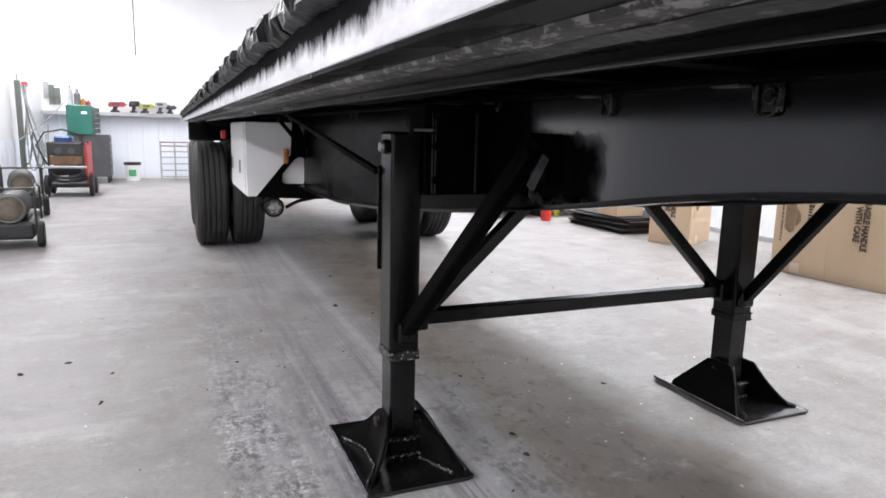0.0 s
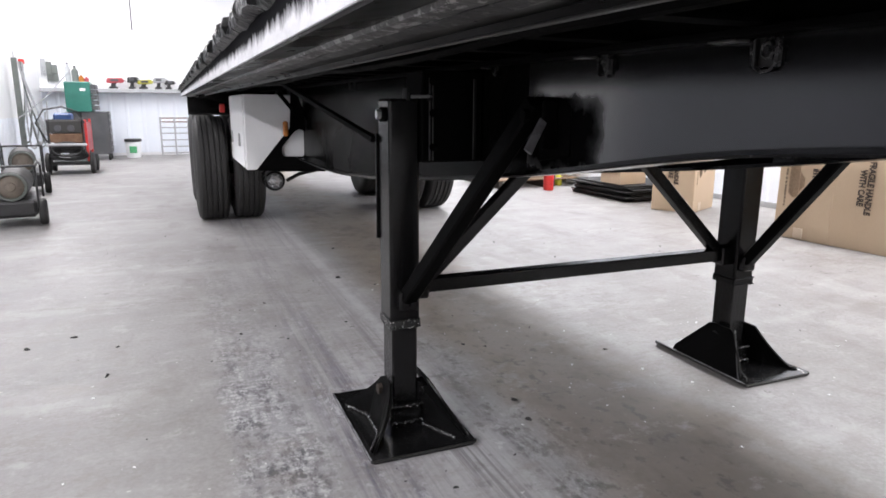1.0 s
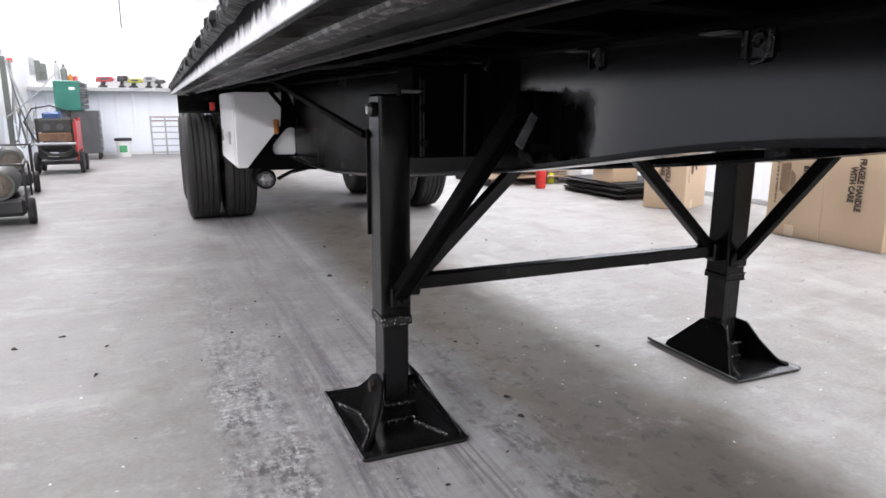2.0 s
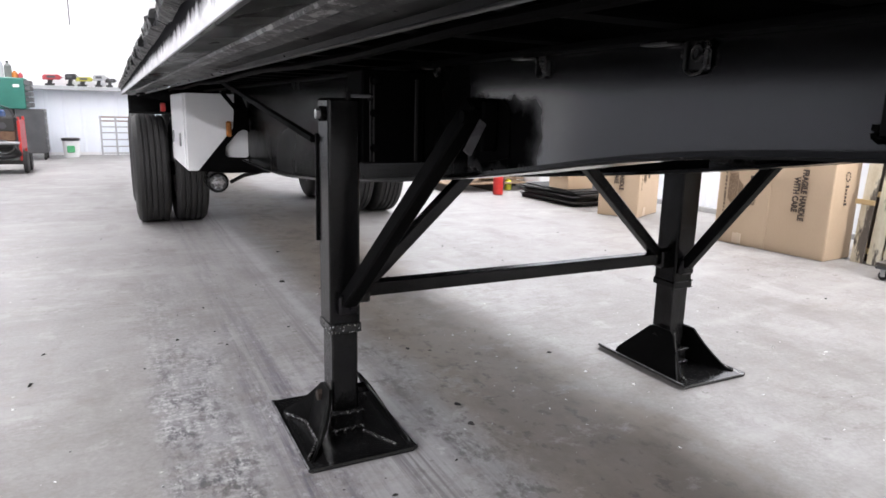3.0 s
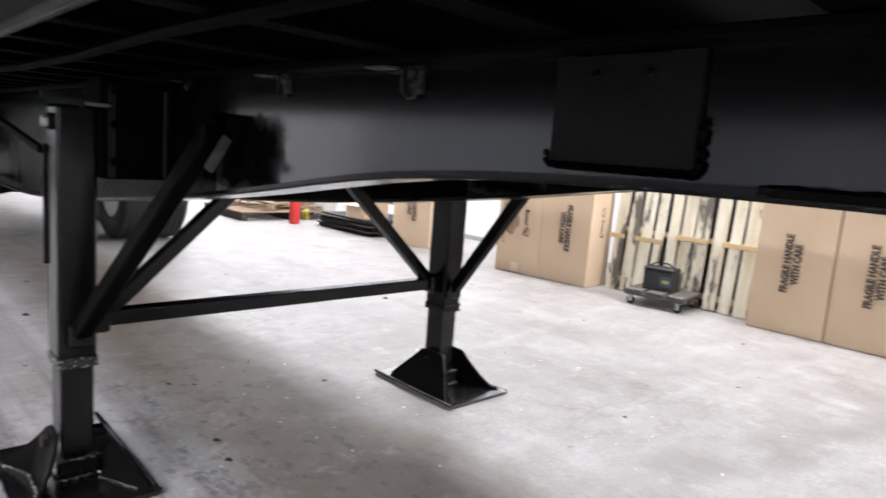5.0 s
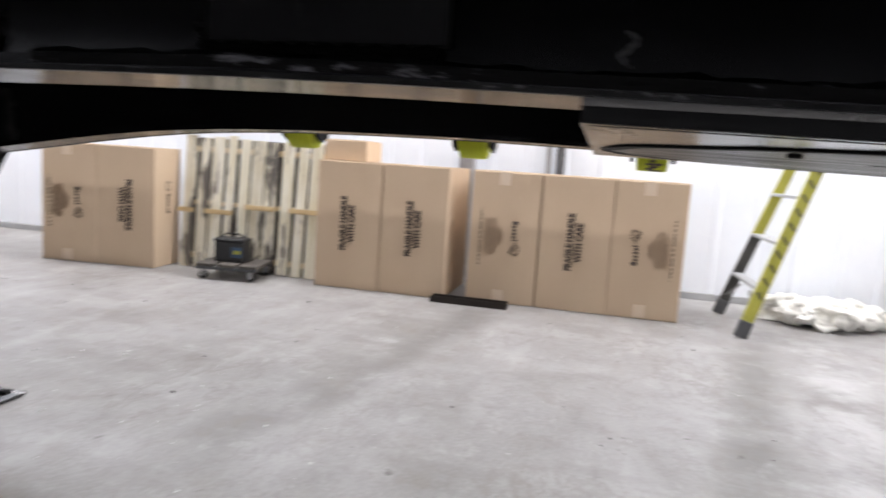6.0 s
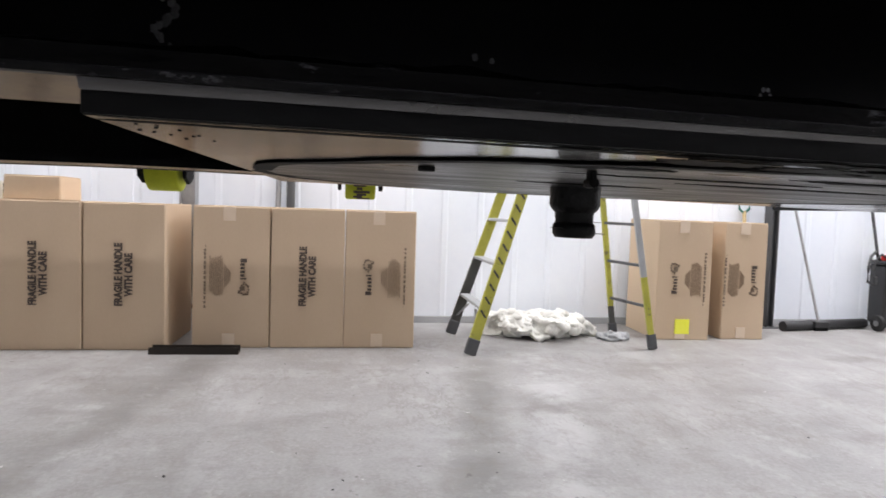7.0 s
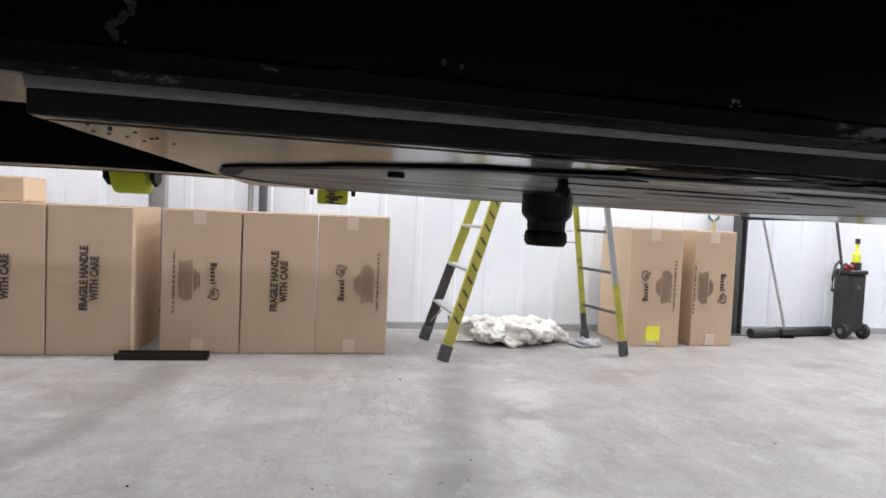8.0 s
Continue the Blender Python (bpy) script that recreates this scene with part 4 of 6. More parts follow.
for side in (0, 1):
    f = flip if side else (lambda b: b)
    leg = tp("landing_leg", f(box(B(), LX - 0.053, LX + 0.053, LY - 0.06, LY + 0.06, 0.366, 1.135, 0.009, None, 2)), BLACK, "square black landing leg with upper sleeve")
    tp("inner_tube", f(box(B(), LX - 0.046, LX + 0.046, LY - 0.052, LY + 0.052, 0.075, 0.37, 0.006)), TUBE, "glossy lower leg tube with paint spatter", False, leg)
    bm = B()
    box(bm, LX - 0.0555, LX + 0.0555, LY - 0.0625, LY + 0.0625, 0.362, 0.393, 0.005, None, 2)
    tp("weld_collar", f(bm), BLACK if side else WELD_DARK, "rough weld collar", False, leg)
    for z, x1 in ((0.3635, LX + 0.054), (0.3925, LX + 0.05)):
        pts = [(LX - 0.0555, LY + 0.042 - 0.0145 * i, z + 0.0015 * (i % 2)) for i in range(8)] + [(LX - 0.056 + (x1 - LX + 0.056) * i / 12, LY - 0.064, z + 0.0025 * math.sin(i * 2.3)) for i in range(13)]
        tp("collar_bead", f(tube(B(), pts, 0.002, 6)), BLACK if side else WELD if z < 0.37 else WELD_DARK, "shiny thin weld bead", True, leg)
    for x0, x1, y0, y1, z0, z1 in ((0.004, 0.362, 2.2045, 2.2085, 0.0075, 0.0135), (0.3625, 0.3675, 2.21, 2.742, 0.0195, 0.0232), (-0.001, 0.0035, 2.21, 2.742, 0.0135, 0.0172)):
        tp("pad_rim", f(box(B(), x0, x1, y0, y1, z0, z1, 0.001)), WORN if y1 < 2.21 else LUG, "rubbed rim of the foot", False, leg)
    # bright lip: wear and a mirrored wall painted in one pale colour
    tp("lip_wear_shine", f(prism(B(), [(0.346, 0.0128), (0.3655, 0.0226), (0.3655, 0.0232), (0.346, 0.0134)], "y", 2.56, 2.744)), CHIP_AND_SHINE if side else LUG, "bright patch of wear and painted reflection on the lip", False, leg)
    if side:
        # pale patch painted for the wall mirrored in the worn corner
        tp("pale_corner_shine", f(prism(B(), [(0.344, 2.6), (0.344, 2.742), (0.2, 2.742), (0.235, 2.7), (0.3, 2.68)], "z", 0.0118, 0.0127)), CHIP_AND_SHINE, "pale corner of the foot with wear and painted reflection", False, leg)
    tp("foot_plate", f(foot_plate(B())), PADPAINT, "glossy black foot plate with turned-up edges", False, leg)
    for s in (-1, 1):
        x = LX + s * 0.062

        def foot_x(yy):
            """How far out the gusset meets the pad: bent on the outer side, straight on the inner."""
            return 0.11 + max(0.0, abs(yy - 2.45) - 0.07) * 0.52 if s < 0 else 0.163
        bm = B()
        grid = []
        for i in range(17):
            yy = 2.252 + i * 0.0243
            q = abs(yy - 2.45)
            top = max(0.016, 0.178 - ((max(0.0, q - 0.065) * 1.12 if s > 0 else max(0.0, q - 0.055) * 1.3) if yy < 2.45 or s > 0 else max(0.0, q - 0.035) * 1.0))
            col_ = []
            for j in range(4):
                z = 0.012 + (top - 0.012) * j / 3
                lean = 0.064 if s < 0 else 0.068
                xo_ = LX + s * (lean + (foot_x(yy) - lean) * (1 - z / 0.18))
                col_.append([bm.verts.new((xo_ + d, yy, z)) for d in (-0.005, 0.005)])
            grid.append(col_)
        for a_, b_ in zip(grid, grid[1:]):
            for j in range(3):
                for d in (0, 1):
                    bm.faces.new((a_[j][d], b_[j][d], b_[j + 1][d], a_[j + 1][d]))
            for j in (0, 3):
                bm.faces.new((a_[j][0], a_[j][1], b_[j][1], b_[j][0]))
        for c_ in (grid[0], grid[-1]):
            for j in range(3):
                bm.faces.new((c_[j][0], c_[j][1], c_[j + 1][1], c_[j + 1][0]))
        bmesh.ops.recalc_face_normals(bm, faces=bm.faces)
        tp("foot_gusset", f(bm), RAILBLACK, "", False, leg)
        if s < 0:
            pts = [(LX - foot_x(2.26 + i * 0.019) - 0.008, 2.26 + i * 0.019, 0.016 + 0.002 * (i % 2)) for i in range(20)]
        else:
            pts = [(0.24 + i * 0.011, 2.385 - i * 0.0225, 0.014 + 0.002 * (i % 2)) for i in range(7)]
        tp("weld_bead", f(tube(B(), pts, 0.0045, 6)), WELD, "bright uneven weld bead", True, leg)
        if s > 0:
            tp("edge_bead", f(tube(B(), [(LX + 0.164 - 0.1 * k_ / 9, 2.25 + 0.135 * k_ / 9, 0.014 + 0.165 * k_ / 9) for k_ in range(10)], 0.0035, 6)), WORN, "rubbed bright edge", True, leg)
        if s < 0 and not side:
            tp("rust_ring", f(cyl(B(), (x - 0.012, LY - 0.02, 0.13), (x - 0.004, LY - 0.02, 0.13), 0.029, seg=16, bevel=0.002)), RUST, "rusty washer", False, leg)
        tp("pivot_bolt", f(cyl(B(), (x - s * 0.01, LY - 0.02, 0.135), (x + s * 0.03, LY - 0.02, 0.135), 0.02, seg=6)), OLDBOLT if s < 0 and not side else GLOSS, "", False, leg)
    bm = B()
    tube(bm, [(LX - 0.05, LY - 0.062, 0.08), (LX, LY - 0.064, 0.074), (LX + 0.05, LY - 0.062, 0.08)], 0.008, 6)
    box(bm, LX - 0.06, LX + 0.06, LY - 0.075, LY + 0.07, 0.012, 0.078, 0.01)
    tp("shoe_block", f(bm), TUBE, "", False, leg)
    tp("weld_bead", f(tube(B(), [(LX - 0.06 + i * 0.012, LY - 0.078, 0.078 + 0.003 * (i % 2)) for i in range(11)], 0.005, 6)), WELD_DARK, "", True, leg)
    tp("weld_bead", f(tube(B(), [(LX - 0.06 + i * 0.012, LY - 0.078, 0.018 + 0.003 * (i % 2)) for i in range(11)], 0.005, 6)), WELD_DARK, "", True, leg)
    # mount on the beam: plates, bolts and stiffeners
    bm = B()
    box(bm, LX + 0.054, 0.461, LY - 0.075, LY + 0.075, 0.93, 1.225, 0.005)
    tp("leg_bracket", f(bm), DEAD, "", False, leg)
    for z in (0.98, 1.09, 1.19):
        tp("bolt", f(cyl(B(), (LX + 0.09, LY - 0.095, z), (LX + 0.09, LY - 0.07, z), 0.013, seg=6)), GLOSS, "", False, leg)
    tp("bolt", f(cyl(B(), (LX - 0.078, LY - 0.005, 1.085), (LX - 0.05, LY - 0.005, 1.085), 0.016, seg=6)), STEEL, "bare bolt end", False, leg)
    tp("bolt_washer", f(cyl(B(), (LX - 0.064, LY - 0.005, 1.085), (LX - 0.05, LY - 0.005, 1.085), 0.024, seg=12)), MATT, "", False, leg)
    for x0, x1 in ((0.271, 0.2755), (0.282, 0.287), (0.428, 0.438)):
        tp("bracket_edge", f(box(B(), x0, x1, LY - 0.081, LY - 0.0735, 0.936, 1.2, 0.0015)), EDGE, "rubbed edge of the bracket", False, leg)
    # added pale plate that stands for lit web seen through the gap
    tp("lit_gap_plate", f(box(B(), 0.205, 0.277, LY - 0.088, LY - 0.062, 1.1365, 1.147, 0.002)), LUG, "pale plate added for the lit web in the gap", False, leg)
    for x in (0.2, 0.272):
        tp("bolt", f(cyl(B(), (x, LY - 0.08, 1.128), (x, LY - 0.08, 1.152), 0.009, seg=6)), MATT, "", False, leg)
    # forward brace up to a block on the beam
    bm = B()
    back = -0.2 if side else 0.0  # the far brace meets its beam further forward
    beam(bm, (0.195, 2.415, 0.47), (0.405, 1.955 + back, 1.125), 0.046 if side else 0.054, 0.045 if side else 0.05, 0.006, (1, 0, 0))
    if side:
        box(bm, 0.39, 0.4605, 1.73, 1.79, 1.06, 1.15, 0.004)
    tp("forward_brace", f(bm), RAILBLACK, "square black brace from leg to beam")
    if not side:
        bm = prism(B(), [(2.02, 0.962), (2.03, 1.09), (2.0, 1.128), (1.985, 1.14), (1.9, 1.134), (1.872, 1.11), (1.868, 0.985)], "x", 0.4555, 0.4615, 0.002)
        box(bm, 0.41, 0.452, 1.925, 1.94, 1.0, 1.13, 0.003)
        box(bm, 0.41, 0.452, 1.975, 1.99, 1.03, 1.14, 0.003)
        cyl(bm, (0.355, 1.945, 1.09), (0.372, 1.945, 1.09), 0.017, seg=6)
        tp("brace_block", f(bm), DEAD, "matt black bracket with overspray")
        tp("brace_lug", f(beam(B(), (0.352, 1.905, 0.996), (0.409, 1.926, 1.078), 0.026, 0.006, 0.002, (0, 1, 0))), LUG, "shiny bare edge of the brace lug")
    # transverse brace towards the middle
    tp("transverse_brace", f(beam(B(), (0.26, 2.5, 0.48), (0.86, 2.5, 1.045), 0.045, 0.045, 0.004, (0, 1, 0))), BLACK)
    bm = B()
    box(bm, LX + 0.05, LX + 0.1, LY - 0.03, LY + 0.03, 0.45, 0.53, 0.006)
    box(bm, LX - 0.03, LX + 0.04, LY - 0.09, LY - 0.058, 0.43, 0.5, 0.006)
    cyl(bm, (LX + 0.02, LY - 0.1, 0.455), (LX + 0.02, LY - 0.07, 0.455), 0.016, seg=6)
    tp("brace_tab", f(bm), GLOSS, "", False, leg)
    # rear strap and long diagonal
    tp("rear_strap", f(box(B(), LX - 0.062, LX - 0.03, LY + 0.061, LY + 0.069, 0.66, 1.02, 0.002)), BLACK, "", False, leg)
    tp("long_diagonal", f(beam(B(), (0.13, 2.56, 1.0), (0.08, 4.18, 1.225), 0.022, 0.022, 0.003)), DEAD)
tp("cross_bar", beam(B(), (LX + 0.05, 2.5, 0.49), (XR - LX - 0.05, 2.5, 0.49), 0.05, 0.05, 0.004), BLACK, "square black tie bar between the legs")
tp("cross_member_low", box(B(), 0.48, 1.45, 2.44, 2.56, 1.0, 1.13, 0.004), BLACK)

# ---- wheels and axles ----


def tyre_mesh():
    bm = B()
    w = 0.14
    prof = [(0.29, -w + 0.015), (0.33, -w), (0.42, -w - 0.005), (0.475, -w + 0.008), (0.497, -w + 0.03)]
    grooves = [-0.07, -0.025, 0.025, 0.07]
    for g in grooves:
        prof += [(0.5, g - 0.007), (0.487, g - 0.005), (0.487, g + 0.005), (0.5, g + 0.007)]
    prof += [(0.497, w - 0.03), (0.475, w - 0.008), (0.42, w + 0.005), (0.33, w), (0.29, w - 0.015)]
    rings = []
    seg = 56
    for r, h in prof:
        rings.append([bm.verts.new((h, r * math.cos(2 * math.pi * i / seg), r * math.sin(2 * math.pi * i / seg))) for i in range(seg)])
    rings.append(rings[0])
    for a, b in zip(rings, rings[1:]):
        for i in range(seg):
            bm.faces.new((a[i], a[(i + 1) % seg], b[(i + 1) % seg], b[i]))
    bmesh.ops.recalc_face_normals(bm, faces=bm.faces)
    return mesh_of("tyre", bm, RUBBER, True)


TYRE = tyre_mesh()
bm = lathe(B(), [(0.29, -0.12), (0.3, -0.1), (0.27, -0.06), (0.12, -0.03), (0.12, 0.05), (0.27, 0.08), (0.3, 0.12)], (0, 0, 0), "x", 40)
RIM = mesh_of("rim", bm, WHITE, True)
for y in (7.2, 8.48):
    tp("axle", cyl(B(), (-0.1, y, 0.5), (2.03, y, 0.5), 0.062, seg=20), BLACK, "", True)
    for x in (-0.172, 0.155, 1.775, 2.102):
        wheel = new("wheel")
        local(wheel, trailer)
        wheel.matrix_basis = Matrix.Translation((x - X0, y - 2.48, 0.5))
        for nm, me in (("tyre", TYRE), ("rim", RIM)):
            o = new(nm, me)
            local(o, wheel)
    for x in (0.5, 1.43):
        tp("spring_hanger", box(B(), x - 0.05, x + 0.05, y - 0.06, y + 0.06, 0.54, 0.7, 0.01), BLACK)
        tp("brake_chamber", cyl(B(), (x + 0.08, y - 0.28, 0.55), (x + 0.08, y - 0.12, 0.55), 0.085, seg=24, bevel=0.015), BLACK, "", True)
# air tank end with a pale face, hung in front of the axles
bm = cyl(B(), (0.3, 6.2, 0.46), (0.3, 6.5, 0.46), 0.09, seg=28, bevel=0.02)
tank = tp("brake_drum", bm, BLACK, "", True)
tp("drum_face", lathe(B(), [(0.045, 0.0), (0.045, -0.012), (0.03, -0.014), (0.026, -0.03), (0.01, -0.034)], (0.3, 6.2, 0.46), "y", 28), STEEL, "worn bare hub face", True, tank)
tp("hub_ring", lathe(B(), [(0.056, 0.0), (0.068, 0.0), (0.068, -0.006), (0.057, -0.006), (0.056, -0.001)], (0.3, 6.2, 0.46), "y", 28), GREY, "", True, tank)
for q in range(6):
    a_ = q * math.pi / 3
    tp("hub_stud", cyl(B(), (0.3 + 0.05 * math.cos(a_), 6.185, 0.46 + 0.05 * math.sin(a_)), (0.3 + 0.05 * math.cos(a_), 6.2, 0.46 + 0.05 * math.sin(a_)), 0.008, seg=6), PALEGREY, "", False, tank)
tp("brake_line", tube(B(), [(0.4, 6.2, 0.46), (0.5, 6.15, 0.52), (0.62, 6.1, 0.55), (0.8, 6.1, 0.6), (0.9, 6.0, 0.68)], 0.016, 8), BLACK, "", True)
tp("fender_bar", box(B(), -0.335, 0.02, 6.9, 6.96, 1.012, 1.03, 0.003), BLACK)
tp("marker_light", box(B(), -0.07, -0.025, 6.94, 6.99, 1.032, 1.11, 0.008), RED, "red marker light")

# tool box with its black bracket
tool = tp("tool_box", prism(B(), [(0.016, 1.185), (0.016, 0.612), (0.5, 0.612), (0.5, 1.185)], "y", 5.66, 6.8, 0.006), ALU, "pale grey aluminium tool box under the deck")
tp("lid", prism(B(), [(0.004, 1.175), (0.004, 0.63), (0.0155, 0.63), (0.0155, 1.175)], "y", 5.69, 6.77, 0.003), ALU, "pale lid with a latch", False, tool)
for y in (5.95, 6.6):
    tp("latch", box(B(), -0.008, 0.0045, y - 0.03, y + 0.03, 0.78, 0.88, 0.004), STEEL, "", False, tool)
bm = B()
outer = [(0.085, 0.612), (0.3, 0.598), (0.62, 0.588), (0.62, 0.95), (0.5, 0.98), (0.41, 1.2), (0.368, 1.2), (0.352, 0.935)]
hole = [(0.284, 0.735), (0.305, 0.714), (0.445, 0.71), (0.468, 0.735), (0.47, 0.89), (0.452, 0.915), (0.42, 0.922), (0.385, 0.905), (0.288, 0.79)]
vo = [[bm.verts.new((x, yy, z)) for x, z in outer] for yy in (5.62, 5.635)]
vh = [[bm.verts.new((x, yy, z)) for x, z in hole] for yy in (5.62, 5.635)]
for k in (0, 1):
    es = [bm.edges.new((l[i], l[(i + 1) % len(l)])) for l in (vo[k], vh[k]) for i in range(len(l))]
    bmesh.ops.triangle_fill(bm, use_beauty=True, edges=es)
for l0, l1 in ((vo[0], vo[1]), (vh[0], vh[1])):
    for i in range(len(l0)):
        bm.faces.new((l0[i], l0[(i + 1) % len(l0)], l1[(i + 1) % len(l0)], l1[i]))
bmesh.ops.recalc_face_normals(bm, faces=bm.faces)
tp("box_bracket", bm, DEAD, "black gusset with a rounded cut-out")
tp("side_marker", box(B(), 0.295, 0.335, 5.59, 5.62, 0.87, 0.985, 0.01), AMBER, "amber side marker light")
tp("box_strut", beam(B(), (0.27, 5.6, 1.2), (0.385, 5.6, 1.06), 0.02, 0.03), DEAD)

# strap winches under the far side rail
for i, y in enumerate((1.2, 0.555, -0.045, 2.4, 3.6, 4.8)):
    w = tp("strap_winch", box(B(), 2.13, 2.27, y - 0.1, y + 0.1, 1.16, 1.185, 0.004), MATT, "black strap winch under the side rail")
    for s in (-1, 1):
        tp("winch_cheek", prism(B(), [(2.14, 1.165), (2.26, 1.165), (2.25, 1.065), (2.2, 1.045), (2.15, 1.065)], "y", y + s * 0.066 - 0.006, y + s * 0.066 + 0.006, 0.002), MATT, "", False, w)
    tp("strap_roll", cyl(B(), (2.2, y - 0.048, 1.1 - 0.012 * (i == 2)), (2.2, y + 0.048, 1.1 - 0.012 * (i == 2)), 0.077 if i != 2 else 0.07, seg=28, bevel=0.006), WEB, "rolled yellow webbing strap", True, w)
    if i == 2:
        for k in range(7):
            a = radians(12 + 10 * k)
            m_ = Matrix.Translation((2.2 - 0.0705 * math.cos(a), y, 1.088 - 0.0705 * math.sin(a))) @ Matrix.Rotation(-a, 4, "Y")
            tp("strap_mark", box(B(), -0.0012, 0.0012, -0.03 + 0.012 * (k % 3), 0.012 + 0.01 * (k % 2), -0.0045, 0.0045, 0.0, m_), PRINT, "dark printed mark", False, w)

# ---- cartons ----


def text_mesh(body, size, depth=0.0006):
    cu = bpy.data.curves.new("print", "FONT")
    cu.body, cu.size, cu.extrude, cu.align_x, cu.align_y, cu.offset = body, size, depth, "CENTER", "CENTER", 0.0034
    cu.resolution_u = 3
    cu.space_line = 0.95
    tmp = new("print_tmp", cu)
    dg = bpy.context.evaluated_depsgraph_get()
    me = bpy.data.meshes.new_from_object(tmp.evaluated_get(dg))
    bpy.data.objects.remove(tmp)
    bpy.data.curves.remove(cu)
    me.materials.clear()
    me.materials.append(PRINT)
    return me


FRAGILE = text_mesh("FRAGILE HANDLE\nWITH CARE", 0.07)
for v in FRAGILE.vertices:
    v.co.x *= 0.75
    v.co.y *= 0.95


def carton(label, w, d, h, face, up=True, tapes=True, sticker=False, group="tall cartons along the wall"):
    """A carton whose front looks to -x: w along y, d along x. Its origin is the middle of the front's lower edge."""
    c = thing("cardboard_box", label, "box", (0, 0, 0), group)
    bm = B()
    box(bm, 0, d, -w / 2, w / 2, 0, h - 0.004, 0.006)
    for v in bm.verts:
        k = v.co.z / h
        v.co.x += -0.006 * math.sin(math.pi * k) * (1 if v.co.x < d / 2 else -1)
        v.co.y += 0.004 * math.sin(math.pi * k * 1.3) * (1 if v.co.y > 0 else -1)
    o = part("carton_body", bm, CARD)
    local(o, c)
    for s in (-1, 1):
        local(part("flap", box(B(), 0.004, d - 0.004, min(s * 0.003, s * (w / 2 - 0.004)), max(s * 0.003, s * (w / 2 - 0.004)), h - 0.004, h, 0.001), CARD), c)
    if tapes:
        for z0, z1 in ((h - 0.1, h - 0.006), (0.012, 0.1)):
            local(part("tape", box(B(), -0.0085, 0.0, -0.045 + 0.02 * (face == 1), 0.035 + 0.02 * (face == 1), z0, z1), TAPE, None, "pale tape over the seam"), c)
    if face == 0:
        t = new("print", FRAGILE)
        local(t, c)
        t.matrix_basis = Matrix.Translation((-0.0105, 0.0, h * 0.515)) @ Matrix(((0, 0, -1, 0), (0, -1, 0, 0), (-1, 0, 0, 0), (0, 0, 0, 1))) if up else \
            Matrix.Translation((-0.0105, 0.0, h * 0.515)) @ Matrix(((0, 0, -1, 0), (0, 1, 0, 0), (1, 0, 0, 0), (0, 0, 0, 1)))
        tagged(t, "printed words in dark brown")
    elif face == 1:
        # small print that cannot be read: a brand mark, blocks of lines and one long line, turned on its side
        s = 1 if up else -1

        def mark(bm, u0, u1, v0, v1):
            box(bm, -0.0085, 0.0, min(-u0 * -s, -u1 * -s), max(-u0 * -s, -u1 * -s), h * 0.51 + min(-s * v0, -s * v1), h * 0.51 + max(-s * v0, -s * v1))
        rng = random.Random(3)
        bm = B()
        v = -0.22
        while v < 0.21:
            l = rng.uniform(0.012, 0.03)
            mark(bm, -0.18 + 0.01 * (v > 0.19), -0.168, v, v + l)
            v += l + rng.choice((0.005, 0.005, 0.014))
        local(part("print_line", bm, PRINT3, None, "long line of small print"), c)
        bm = B()
        for q in range(8):
            v, e = -0.14 + 0.012 * abs(q - 3.5) * rng.random(), 0.14 - 0.03 * rng.random()
            while v < e:
                l = min(rng.uniform(0.02, 0.06), e - v + 0.004)
                mark(bm, -0.142 + q * 0.0115, -0.1385 + q * 0.0115, v, v + l)
                v += l + 0.006
        for q in range(4):
            mark(bm, -0.045 + q * 0.011, -0.041 + q * 0.011, -0.075 + 0.012 * q, 0.075 - 0.012 * q)
        local(part("print_block", bm, PRINT2, None, "block of small print lines"), c)
        bm = B()
        for q, (l, t_) in enumerate(((0.034, 0.05), (0.022, 0.032), (0.02, 0.03), (0.022, 0.034), (0.022, 0.03), (0.012, 0.048))):
            v = 0.12 - 0.0255 * q - 0.006 * (q > 0)
            mark(bm, 0.06, 0.06 + t_ * 0.85, v - l * 0.75, v)
        local(part("print_brand", bm, PRINT, None, "dark brand mark of plain bars"), c)
        bm = B()
        for q in range(11):
            a_ = q * 2 * math.pi / 11
            u, v = 0.088 + 0.028 * math.cos(a_), -0.092 + 0.036 * math.sin(a_)
            mark(bm, u - 0.006, u + 0.006, v - 0.006, v + 0.006)
        for u, v, lu, lv in ((0.075, -0.085, 0.03, 0.03), (0.1, -0.125, 0.024, 0.012), (0.052, -0.11, 0.014, 0.02), (0.112, -0.07, 0.016, 0.012), (0.085, -0.05, 0.01, 0.02)):
            mark(bm, u - lu / 2, u + lu / 2, v - lv / 2, v + lv / 2)
        local(part("print_emblem", bm, PRINT3, None, "round emblem of loose strokes"), c)
    if sticker:
        local(part("sticker", box(B(), -0.009, 0.0, -0.06, 0.06, 0.05, 0.17), NEON, None, "bright yellow sticker"), c)
    return c


BOXH = 0.975
A0 = carton("tall brown cardboard box printed fragile handle with care", 0.515, 0.72, BOXH, 0, False, False)
A1 = carton("tall brown cardboard box with dark printed emblem", 0.5095, 0.72, BOXH, 1, False)
A2 = carton("tall brown cardboard box with dark printed emblem", 0.5, 0.72, BOXH, 1, True)
A5 = carton("tall brown cardboard box with a brand mark beside a printed one", 0.5, 0.72, BOXH, 1, False)
A4 = carton("narrow tall brown cardboard box standing by the wall", 0.375, 0.6, BOXH, 1, False)
A3 = carton("tall brown cardboard box with yellow sticker near its foot", 0.46, 0.62, BOXH, 1, True, True, True)
A0b = carton("tall brown cardboard box printed fragile handle with care", 0.504, 0.62, BOXH, 0, False, False)
